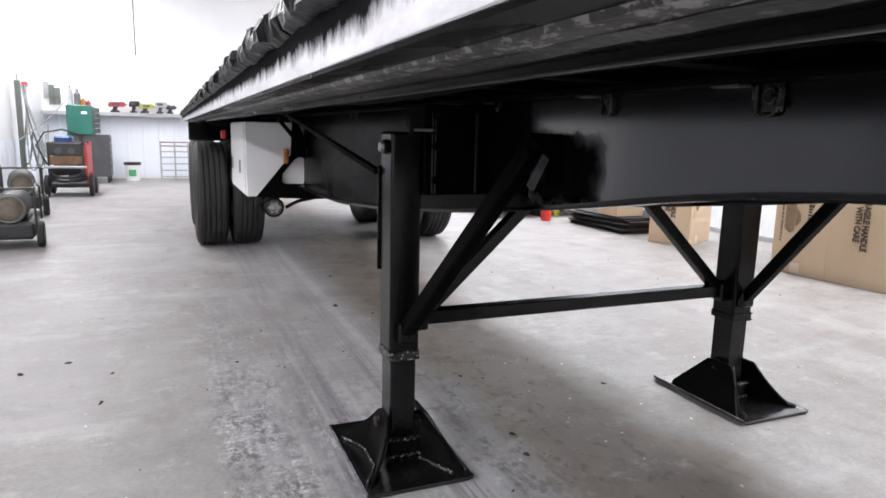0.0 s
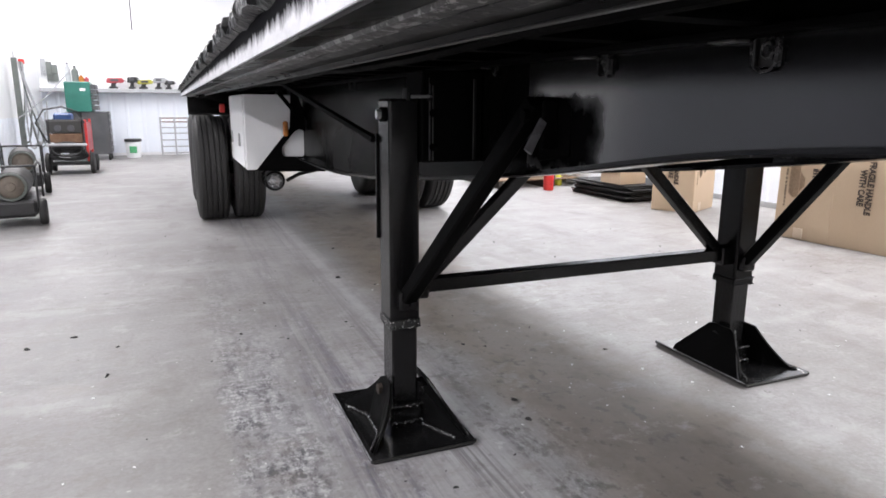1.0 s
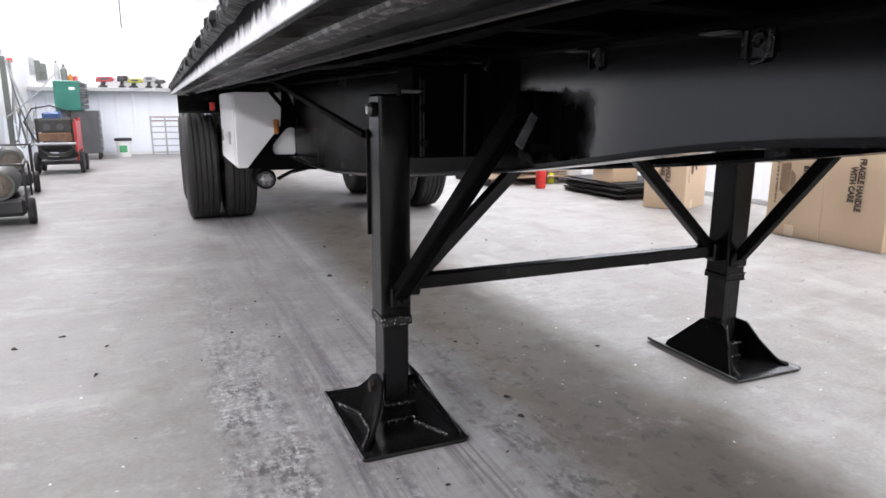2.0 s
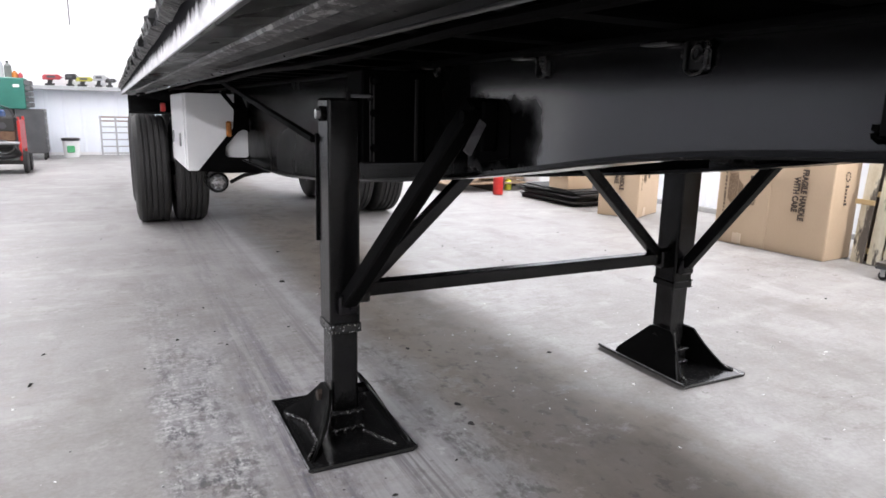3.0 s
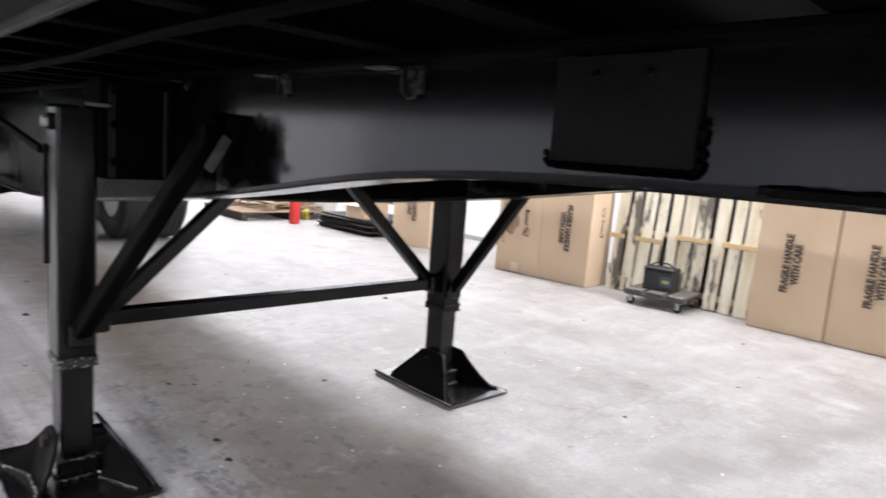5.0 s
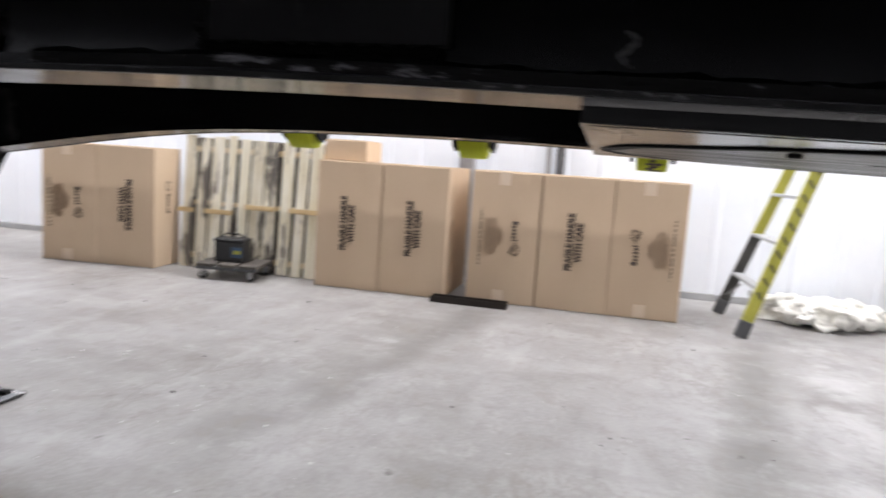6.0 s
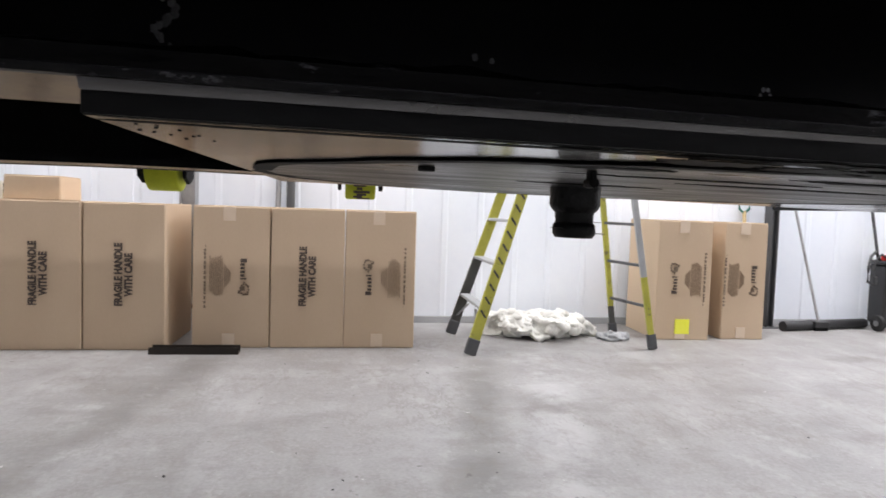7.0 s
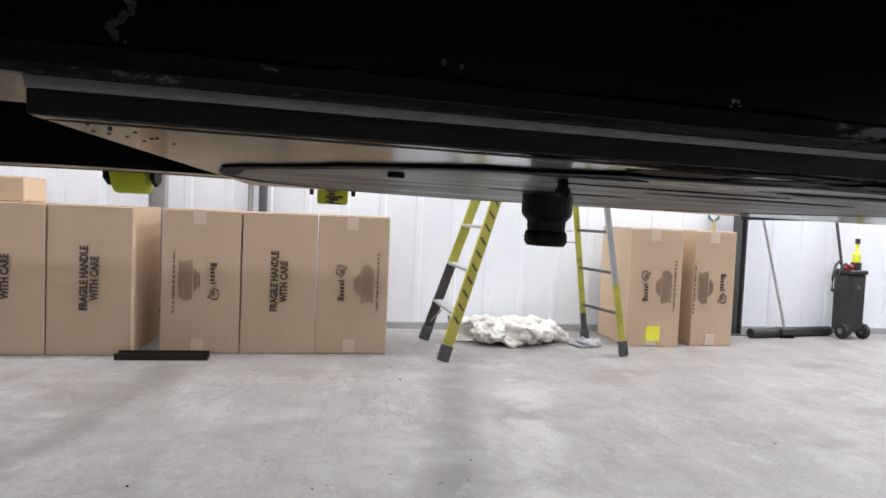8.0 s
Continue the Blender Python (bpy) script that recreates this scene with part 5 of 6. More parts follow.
A0c = carton("tall brown cardboard box printed fragile handle with care", 0.515, 0.38, BOXH, 0, True, False)
bm = B()
for q in range(6):
    box(bm, 0.17, 0.17 + (0.045 if q in (0, 5) else 0.028), -0.2605, -0.2595, 0.44 + 0.028 * q, 0.46 + 0.028 * q)
local(part("side_brand", bm, PRINT, None, "dark brand mark on the narrow side"), A0c)
bm = B()
for q in range(9):
    a_ = q * 2 * math.pi / 9
    box(bm, 0.18 + 0.03 * math.cos(a_), 0.194 + 0.03 * math.cos(a_), -0.2605, -0.2595, 0.66 + 0.035 * math.sin(a_), 0.674 + 0.035 * math.sin(a_))
local(part("side_emblem", bm, PRINT, None, "dark round emblem on the narrow side"), A0c)
for first, spots in ((A0, [(4.58, 1.951, 0.4), (4.585, 1.431, -0.6)]), (A1, [(4.665, 0.765, 0.5)]), (A5, [(4.432, 4.335, 5.0)]), (A0b, [(4.668, 0.252, 0.2)]), (A0c, [(4.478, 3.835, 5.0)]),
                     (A2, [(4.672, -0.2505, 0.1)]), (A4, [(5.03, -3.29, -2)]), (A3, [(5.0, -2.735, -3)])):
    for k, (x, y, a) in enumerate(spots):
        m = pose(x, y, 0, 0, 0, a)
        if k == 0:
            first.matrix_basis = m
        else:
            copy_thing(first, m)
small = carton("small brown cardboard box on top of a taller box", 0.34, 0.4, 0.16, 2, True, False, False, "small boxes")
small.matrix_basis = pose(4.68, 2.03, BOXH, 0, 0, 3)
low = carton("tall brown cardboard box with fragile print standing alone", 0.46, 0.62, BOXH, 0, True, False)
bm = B()
for q in range(9):
    box(bm, 0.07, 0.078, -0.2325, -0.2295, 0.3 + 0.05 * q, 0.338 + 0.05 * q)
local(part("side_line", bm, PRINT3, None, "long line of small print"), low)
bm = B()
for q in range(7):
    box(bm, 0.12 + 0.012 * q, 0.1255 + 0.012 * q, -0.2325, -0.2295, 0.37 + 0.01 * abs(q - 3), 0.63 - 0.012 * abs(q - 3))
local(part("side_block", bm, PRINT3, None, "block of small print lines"), low)
bm = B()
for q in range(5):
    box(bm, 0.255, 0.29 + 0.008 * (q == 4), -0.2325, -0.2295, 0.5 + 0.027 * q, 0.52 + 0.027 * q)
box(bm, 0.25, 0.3, -0.2325, -0.2295, 0.42, 0.48, 0.0)
local(part("brand_print", bm, PRINT, None, "dark brand mark of plain bars"), low)
local(part("tape", box(B(), 0.15, 0.225, -0.2335, -0.2295, 0.01, 0.1), TAPE, None, "pale tape over the seam"), low)
low.matrix_basis = pose(4.475, 5.968, 0, 0, 0, 27)


def open_box(w, d, h):
    """An open carton: four walls and a bottom, with its flaps hanging out."""
    c = thing("open_carton", "open brown cardboard box on a stack of mats", "box")
    for nm, x0, x1, y0, y1, z0, z1 in (("carton_wall", 0, 0.008, -w / 2, w / 2, 0, h), ("carton_wall", d - 0.008, d, -w / 2, w / 2, 0, h), ("carton_wall", 0.008, d - 0.008, -w / 2, -w / 2 + 0.008, 0, h),
                                       ("carton_wall", 0.008, d - 0.008, w / 2 - 0.008, w / 2, 0, h), ("carton_bottom", 0.008, d - 0.008, -w / 2 + 0.008, w / 2 - 0.008, 0, 0.008)):
        local(part(nm, box(B(), x0, x1, y0, y1, z0, z1, 0.002), CARD), c)
    for q, (px, py, rx, ry) in enumerate(((0.0, 0, 0, -128), (d, 0, 0, 118))):
        local(part("flap", box(B(), -0.003, 0.003, -w / 2, w / 2, 0, 0.13, 0.001, Matrix.Translation((px, py, h)) @ pose(0, 0, 0, rx, ry, 0)), CARD_EDGE if q else TAPE), c)
    return c


low2 = open_box(0.36, 0.4, 0.24)
low2.matrix_basis = pose(4.44, 7.03, 0.191, 0, 0, 3)

# ---- wall side things ----


WOOD_STAINED = surface("stained_pale_board", (0.5, 0.43, 0.28), (0.8, 0.77, 0.66), (0.7, 0.85), 0, 5, 60, 0.4, (3, 3, 0.6), speck=(3.0, 0.5, (0.13, 0.115, 0.1)))
WOOD_GREY = surface("grey_weathered_board", (0.4, 0.38, 0.33), (0.62, 0.6, 0.55), (0.7, 0.85), 0, 5, 60, 0.4, (3, 3, 0.6), speck=(4.2, 0.55, (0.12, 0.11, 0.1)))
# aged wood; its dark colour also paints the shade behind the upright pallet
OLDWOOD_GAPSHADE = surface("aged_board_and_gap_shade", (0.025, 0.021, 0.018), (0.06, 0.05, 0.042), (0.7, 0.85), 0, 5, 60, 0.4, (3, 3, 0.5))


def pallet():
    p = thing("pallet", "weathered pale wooden pallet leaning upright against boxes", "pallet", (4.72, 2.9, 0))
    rng = random.Random(4)
    for z in (0.1, 0.55, 1.0):
        o = part("stringer", box(B(), 0.03, 0.12, -0.62, 0.62, z - 0.02, z + 0.02, 0.003), PINE)
        local(o, p)
    # boards added behind the slats, dark to stand for shade in the gaps
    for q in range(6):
        local(part("gap_shade_board", box(B(), 0.121, 0.137, -0.62 + q * 0.207, -0.62 + q * 0.207 + 0.2065, 0.0, 1.1, 0.0), OLDWOOD_GAPSHADE), p)
    k = 0
    y = -0.62
    while y < 0.6:
        w = rng.choice((0.09, 0.1, 0.11, 0.08))
        gap = rng.choice((0.015, 0.028, 0.045))
        o = part("slat", box(B(), 0.0, 0.018, y, y + w, rng.uniform(0, 0.015), 1.1 + rng.uniform(-0.02, 0.02), 0.003, Matrix.Rotation(rng.uniform(-0.006, 0.006), 4, "X")), rng.choice((WOOD, WOOD, WOOD_STAINED, WOOD_GREY, WOOD)) if y < 0.35 else WOOD_STAINED)
        local(o, p)
        if k % 3 != 2:
            o = part("brace_piece", box(B(), -0.014, -0.001, y - 0.005, y + w + gap + 0.02, 0.52 - 0.06 * (k > 5), 0.56 - 0.06 * (k > 5), 0.003), PINE)
            local(o, p)
        y += w + gap
        k += 1
    p.matrix_basis = pose(4.74, 2.9, 0.0, 0, 5, 0)
    return p


pallet()

DOLLYWOOD = surface("grimy_dolly_wood", (0.05, 0.045, 0.04), (0.12, 0.105, 0.09), (0.6, 0.8), 0, 8, 60, 0.3, (1, 4, 1))
dolly = thing("dolly", "small grimy grey flat dolly on four casters", "dolly", (4.55, 2.87, 0), "", 8)
for y0, y1 in ((-0.24, -0.1), (-0.07, 0.07), (0.1, 0.24)):
    local(part("board", box(B(), -0.2, 0.2, y0, y1, 0.1, 0.125, 0.004), DOLLYWOOD), dolly)
for x in (-0.17, 0.17):
    local(part("bearer", box(B(), x - 0.03, x + 0.03, -0.24, 0.24, 0.078, 0.1, 0.003), GREY), dolly)
    for y in (-0.19, 0.19):
        c = new("caster")
        local(c, dolly)
        c.matrix_basis = Matrix.Translation((x, y, 0))
        local(part("caster_wheel", cyl(B(), (-0.014, 0, 0.032), (0.014, 0, 0.032), 0.032, seg=20, bevel=0.004), RUBBER, None, "", True), c)
        bm = B()
        box(bm, -0.022, -0.016, -0.015, 0.015, 0.025, 0.078)
        box(bm, 0.016, 0.022, -0.015, 0.015, 0.025, 0.078)
        box(bm, -0.022, 0.022, -0.02, 0.02, 0.07, 0.078)
        local(part("caster_fork", bm, STEEL), c)
BATLABEL = surface("battery_label", (0.02, 0.04, 0.08), (0.05, 0.1, 0.16), (0.4, 0.5), 0, 30, 80, 0)
battery = thing("car_battery", "black battery with a blue label standing on a dolly", "battery", (4.55, 2.9, 0.125), "", 8)
local(part("case", box(B(), -0.085, 0.085, -0.13, 0.13, 0, 0.17, 0.006), PLASTIC), battery)
local(part("cover", box(B(), -0.09, 0.09, -0.135, 0.135, 0.17, 0.2, 0.008), PLASTIC), battery)
local(part("label_panel", box(B(), -0.0875, -0.085, -0.115, -0.02, 0.04, 0.13), BATLABEL, None, "blue label"), battery)
local(part("label_stripe", box(B(), -0.088, -0.0876, -0.1, -0.04, 0.07, 0.1), YELLOW, None, "yellow stripe on the label"), battery)
for y in (-0.09, 0.09):
    local(part("terminal", cyl(B(), (0.03, y, 0.2), (0.03, y, 0.222), 0.011, seg=14), STEEL), battery)
local(part("carry_strap", tube(B(), [(0, -0.11, 0.2), (0, -0.06, 0.235), (0, 0.06, 0.235), (0, 0.11, 0.2)], 0.007, 6), PLASTIC, None, "", True), battery)

battery.matrix_basis = battery.matrix_basis @ Matrix.Diagonal((0.9, 0.92, 0.92, 1))

for k in range(9):
    a = thing("rubber_mat", "black rubber mat in a low stack", "mat", (4.88, 7.24, 0.0212 * k), "stacked mats", 3 + 4 * math.sin(k * 2.1))
    local(part("mat", box(B(), -0.46 + 0.035 * math.sin(k * 2.4), 0.45, -0.56 + 0.05 * math.cos(k * 1.7), 0.55 + 0.03 * math.sin(k * 1.3), 0.0, 0.017, 0.005), RUBBER), a)

ext = thing("fire_extinguisher", "red fire extinguisher standing on the floor", "extinguisher", (4.16, 8.0, 0))
local(part("cylinder", lathe(B(), [(0.06, 0.0), (0.068, 0.01), (0.068, 0.36), (0.05, 0.41), (0.025, 0.43), (0.025, 0.45)], (0, 0, 0), "z", 24), RED, None, "", True), ext)
local(part("valve", box(B(), -0.02, 0.07, -0.014, 0.014, 0.45, 0.49, 0.005), PLASTIC), ext)
local(part("nozzle_hose", tube(B(), [(0.05, 0, 0.46), (0.085, 0, 0.4), (0.085, 0, 0.2), (0.08, 0, 0.1)], 0.011, 8), PLASTIC, None, "", True), ext)

BROWNWOOD = surface("brown_old_wood", (0.13, 0.085, 0.05), (0.3, 0.21, 0.13), (0.7, 0.85), 0, 6, 60, 0.4, (3, 1, 1))
lowp = thing("low_pallet", "flat brown pallet with scrap lying on the floor", "pallet", (4.3, 8.9, 0))
for k in range(9):
    local(part("slat", box(B(), -0.75, 0.75, -0.6 + k * 0.135, -0.6 + k * 0.135 + 0.1, 0.1, 0.12, 0.003), BROWNWOOD), lowp)
for x in (-0.7, 0, 0.7):
    local(part("stringer", box(B(), x - 0.03, x + 0.03, -0.6, 0.6, 0.0, 0.1, 0.003), OLDWOOD_GAPSHADE), lowp)
rng = random.Random(11)
scrap = B()
for k in range(26):
    a = rng.uniform(0, math.pi)
    box(scrap, -0.18, 0.18, -0.05, 0.05, -0.012, 0.012, 0.003, pose(4.3 + rng.uniform(-0.5, 0.5), 8.9 + rng.uniform(-0.45, 0.45), 0.15 + rng.uniform(0, 0.08), rng.uniform(-8, 8), rng.uniform(-8, 8), math.degrees(a)))
tagged(part("wood_scrap", scrap, BROWNWOOD), "brown scrap wood heaped on a pallet", "scrap", "", "stuff")
jug = thing("plastic_jug", "bright yellow plastic jug on the floor", "jug", (4.6, 8.45, 0))
local(part("jug_body", lathe(B(), [(0.045, 0), (0.05, 0.01), (0.05, 0.11), (0.035, 0.14), (0.018, 0.15), (0.018, 0.165)], (0, 0, 0), "z", 20), NEON, None, "", True), jug)
bag = thing("clear_crate", "pale translucent plastic crate on the floor", "crate", (5.1, 8.35, 0))
local(part("crate_body", box(B(), -0.25, 0.25, -0.3, 0.3, 0.0, 0.28, 0.02), WHITE), bag)
local(part("crate_rim", box(B(), -0.265, 0.265, -0.315, 0.315, 0.27, 0.295, 0.006), WHITE), bag)

# steel building columns by the wall
for y, x in ((1.25, 5.56), (-3.92, 5.62)):
    c = thing("steel_column", "grey steel column against the wall" if y > 0 else "dark grey steel door post against the wall", "column", (x, y, 0))
    m_ = STEEL if y > 0 else GREY
    bm = B()
    r_ = 0.06 if y > 0 else 0.035
    box(bm, -0.06, 0.06, -r_, -r_ + 0.01, 0, H)
    box(bm, -0.06, 0.06, r_ - 0.01, r_, 0, H)
    box(bm, -0.005, 0.005, -r_ + 0.01, r_ - 0.01, 0, H)
    local(part("column_shaft", bm, m_), c)
    local(part("base_plate", box(B(), -0.09, 0.09, -0.09, 0.09, 0, 0.012, 0.002), m_), c)
pipe = thing("wall_pipe", "dark and white pipes running up the wall", "pipe", (5.66, 0.5, 0))
local(part("dark_pipe", cyl(B(), (0, -0.04, 0), (0, -0.04, H), 0.035, seg=16), GREY, None, "", True), pipe)
local(part("white_pipe", cyl(B(), (0, 0.06, 0), (0, 0.06, H), 0.022, seg=14), STEEL, None, "", True), pipe)
skid = thing("channel_bar", "dark steel channel lying on the floor before the boxes", "steel bar", (4.5, 0.96, 0))
local(part("bar", prism(B(), [(-0.05, 0), (0.05, 0), (0.05, 0.045), (0.042, 0.045), (0.042, 0.008), (-0.042, 0.008), (-0.042, 0.045), (-0.05, 0.045)], "y", -0.28, 0.28), OLDBOLT), skid)


DARKRAIL = surface("dark_fibreglass", (0.03, 0.03, 0.028), (0.07, 0.068, 0.06), (0.5, 0.7), 0, 8, 60, 0.2)


def ladder():
    ob = thing("step_ladder", "tall yellow fibreglass step ladder standing open", "ladder", (4.8, -1.55, 0))
    top = Vector((4.82, -1.76, 2.65))
    feet = {"climb": ((4.43, -0.87), (5.2, -0.86)), "rear": ((4.62, -2.3), (5.12, -2.2))}
    for nm, ((x0, y0), (x1, y1)) in feet.items():
        rails = []
        for k, (x, y) in enumerate(((x0, y0), (x1, y1))):
            t = top + Vector(((-0.2 if k == 0 else 0.2), 0.06 if nm == "climb" else -0.06, 0))
            p0 = Vector((x, y, 0.02))
            rails.append((p0, t))
            cut = 0.23 if nm == "climb" else 0.2 if k == 0 else 0.09
            mid = p0.lerp(t, cut)
            lo_, hi_ = (DARKRAIL if k == 1 else YELLOW), (PALEGREY if nm == "rear" and k == 0 else YELLOW)
            wd = 0.075 if nm == "climb" else 0.045
            part("rail", beam(B(), p0, mid, wd, 0.03, 0.004, (1, 0, 0)), lo_, ob, "dark lower rail" if lo_ is not YELLOW else "")
            part("rail", beam(B(), mid, t, wd - 0.001, 0.029, 0.004, (1, 0, 0)), hi_, ob, "pale grey upper rail" if hi_ is not YELLOW else "")
            d = (t - p0).normalized()
            if nm == "climb" and k == 0:
                for q in range(11):
                    c_ = p0.lerp(t, 0.1 + 0.035 * q) + Vector((-0.0155, 0, 0))
                    part("rail_print", beam(B(), c_ + Vector((0, -0.018, -0.022)), c_ + Vector((0, 0.016, 0.03)), 0.014, 0.003, 0.0, (1, 0, 0)), DARKRAIL, ob, "faded dark print bar")
            part("foot", beam(B(), p0 - d * 0.015, p0 + d * 0.1, 0.085 if nm == "climb" else 0.068, 0.04, 0.006, (1, 0, 0)), GREY, ob, "dark rubber foot")
        for k in range(1, 8):
            f_ = k * 0.305 / 2.63
            a, b = (r[0].lerp(r[1], f_) for r in rails)
            if nm == "climb":
                part("step", beam(B(), a, b, 0.075, 0.022, 0.004), PALEGREY, ob, "ribbed aluminium step")
            else:
                part("rung", beam(B(), a, b, 0.022, 0.022, 0.004), GREY, ob, "thin aluminium spreader")
        for k in (0, 1):
            s = rails[k][0].lerp(rails[k][1], 0.02)
            e = rails[k][0].lerp(rails[k][1], 0.13)
            if nm == "climb":
                part("foot_brace", beam(B(), rails[k][0].lerp(rails[k][1], 0.05), rails[0][0].lerp(rails[1][0], 0.3 if k == 0 else 0.7).lerp(rails[0][1].lerp(rails[1][1], 0.5), 0.1), 0.02, 0.004, 0.001), STEEL, ob)
    part("top_cap", box(B(), top.x - 0.26, top.x + 0.26, top.y - 0.12, top.y + 0.12, 2.63, 2.69, 0.01), YELLOW, ob)


ladder()


def tarp_pile(cx, cy, sx, sy, h, material, label, seed):
    """Crumpled sheeting: soft overlapping folds in one mesh, flat on the floor."""
    rng = random.Random(seed)
    bm = B()
    for k in range(46):
        u, v = rng.uniform(-1, 1), rng.uniform(-1, 1)
        r = rng.uniform(0.3, 0.62) * h
        o = bmesh.ops.create_icosphere(bm, subdivisions=3, radius=1)
        m = Matrix.LocRotScale((cx + u * sx * 0.75, cy + v * sy * 0.85, h * rng.uniform(0.08, 0.62) * (1 - 0.5 * v * v)), Euler((rng.uniform(-0.5, 0.5), rng.uniform(-0.5, 0.5), rng.uniform(0, 3))),
                               Vector((r * rng.uniform(0.5, 0.9), r * rng.uniform(0.9, 1.5), r * rng.uniform(0.3, 0.5))))
        for w in o["verts"]:
            p = w.co.copy()
            w.co = p * (1 + 0.25 * noise.noise(p * 1.6 + Vector((k, seed, 0))) - 0.3 * abs(noise.noise(p * 3.1 + Vector((k * 2.0, 3, seed)))))
        bmesh.ops.transform(bm, matrix=m, verts=o["verts"])
    for w in bm.verts:
        w.co.z = max(0.002, w.co.z)
    tmp = part("sheet_tmp", bm, material)
    rm = tmp.modifiers.new("remesh", "REMESH")
    rm.mode, rm.voxel_size = "VOXEL", 0.008
    sm = tmp.modifiers.new("smooth", "SMOOTH")
    sm.factor, sm.iterations = 0.5, 1
    me = bpy.data.meshes.new_from_object(tmp.evaluated_get(bpy.context.evaluated_depsgraph_get()))
    bpy.data.objects.remove(tmp)
    normals = [v.normal.copy() for v in me.vertices]
    for v, nrm in zip(me.vertices, normals):
        q = v.co + Vector((seed, 0, 0))
        d = 0.05 * (abs(noise.noise(q * 9)) - 0.22) + 0.03 * (abs(noise.noise(q * 17 + Vector((3, 1, 7)))) - 0.2) + 0.008 * (abs(noise.noise(q * 34)) - 0.22)
        v.co = v.co + nrm * d
        v.co.z = max(0.001, v.co.z)
    me.materials.clear()
    me.materials.append(material)
    for p in me.polygons:
        p.use_smooth = True
    kind_ = "tarpaulin" if material is CLOTH else "plastic_sheet"
    return tagged(new(kind_, me), label, "tarpaulin" if material is CLOTH else "sheet")


tarp_pile(5.2, -1.6, 0.26, 0.43, 0.29, CLOTH, "crumpled white sheeting heaped on the floor by the wall", 3)
tarp_pile(5.0, -2.15, 0.1, 0.12, 0.075, PALEGREY, "crumpled clear plastic sheet on the floor", 8)

shovel = thing("shovel", "shovel with a green handle leaning on the wall", "shovel", (5.66, -3.66, 0))
part("shaft", cyl(B(), (5.6, -3.68, 0.3), (5.69, -3.68, 1.08), 0.016, seg=12), PINE, shovel, "", True)
part("grip", tube(B(), [(5.69, -3.68, 1.06), (5.69, -3.73, 1.1), (5.69, -3.735, 1.17), (5.69, -3.68, 1.18), (5.69, -3.625, 1.17), (5.69, -3.63, 1.1), (5.69, -3.68, 1.06)], 0.012, 8), GREEN, shovel, "green D-shaped grip", True)
part("blade", prism(B(), [(-3.78, 0.02), (-3.58, 0.02), (-3.58, 0.32), (-3.78, 0.32)], "x", 5.57, 5.58, 0.003), STEEL, shovel)
broom = thing("broom", "broom with a thin metal handle leaning on the wall", "broom", (5.5, -4.35, 0))
part("handle", cyl(B(), (5.48, -4.36, 0.06), (5.7, -4.1, 1.5), 0.012, seg=10), STEEL, broom, "", True)
part("head", box(B(), 5.42, 5.54, -4.43, -4.28, 0.03, 0.09, 0.008), PLASTIC, broom)
part("bristles", box(B(), 5.43, 5.53, -4.42, -4.29, 0.0, 0.03), MATT, broom)
log = thing("steel_tube", "long dark steel tube lying along the wall", "tube", (5.55, -4.45, 0))
part("tube_wall", cyl(B(), (5.42, -3.95, 0.045), (5.62, -4.95, 0.045), 0.045, seg=22), PLASTIC, log, "", True)
stick = thing("pole", "thin dark pole leaning on the wall", "pole", (5.6, -5.2, 0))
part("pole_shaft", cyl(B(), (5.62, -5.2, 0.0), (5.7, -4.98, 1.35), 0.014, seg=10), GREY, stick, "", True)

cart = thing("battery_charger", "black wheeled battery charger with cables on top", "charger", (5.5, -5.05, 0))
part("case", box(B(), 5.4, 5.6, -5.14, -4.95, 0.07, 0.62, 0.015), PLASTIC, cart)
part("case_top", box(B(), 5.39, 5.61, -5.15, -4.94, 0.62, 0.66, 0.01), PLASTIC, cart)
part("front_panel", box(B(), 5.392, 5.4, -5.12, -4.97, 0.4, 0.58, 0.003), PLASTIC, cart, "dark panel with a dial")
part("dial", cyl(B(), (5.385, -5.045, 0.5), (5.393, -5.045, 0.5), 0.022, seg=18), GREY, cart)
for y in (-5.16, -4.93):
    w = part("wheel", cyl(B(), (5.43, y - 0.02, 0.075), (5.43, y + 0.02, 0.075), 0.075, seg=24, bevel=0.008), RUBBER, cart, "", True)
    part("hub", cyl(B(), (5.43, y - 0.024, 0.075), (5.43, y + 0.024, 0.075), 0.028, seg=14), STEEL, w, "", True)
part("cable", tube(B(), [(5.5, -4.97, 0.66), (5.48, -4.9, 0.74), (5.46, -4.84, 0.7), (5.44, -4.8, 0.58), (5.45, -4.81, 0.46), (5.46, -4.87, 0.43), (5.46, -4.9, 0.52)], 0.013, 8), PLASTIC, cart, "", True)
part("cable", tube(B(), [(5.46, -5.02, 0.67), (5.44, -4.93, 0.72), (5.42, -4.86, 0.67), (5.42, -4.83, 0.56), (5.42, -4.86, 0.5)], 0.009, 8), PLASTIC, cart, "", True)
part("clamp_jaw", box(B(), 5.41, 5.44, -4.885, -4.845, 0.44, 0.51, 0.006), PLASTIC, cart, "black clamp")
part("clamp", box(B(), 5.46, 5.5, -5.05, -4.97, 0.66, 0.71, 0.01), RED, cart, "red clamp")
bottle = thing("spray_bottle", "yellow and black bottle standing on the charger", "bottle", (5.5, -5.1, 0.66))
local(part("bottle_body", lathe(B(), [(0.03, 0), (0.036, 0.012), (0.036, 0.085), (0.016, 0.11), (0.016, 0.19)], (0, 0, 0.065), "z", 18), NEON, None, "", True), bottle)
local(part("bottle_cap", cyl(B(), (0, 0, 0.25), (0, 0, 0.3), 0.022, seg=14), PLASTIC), bottle)
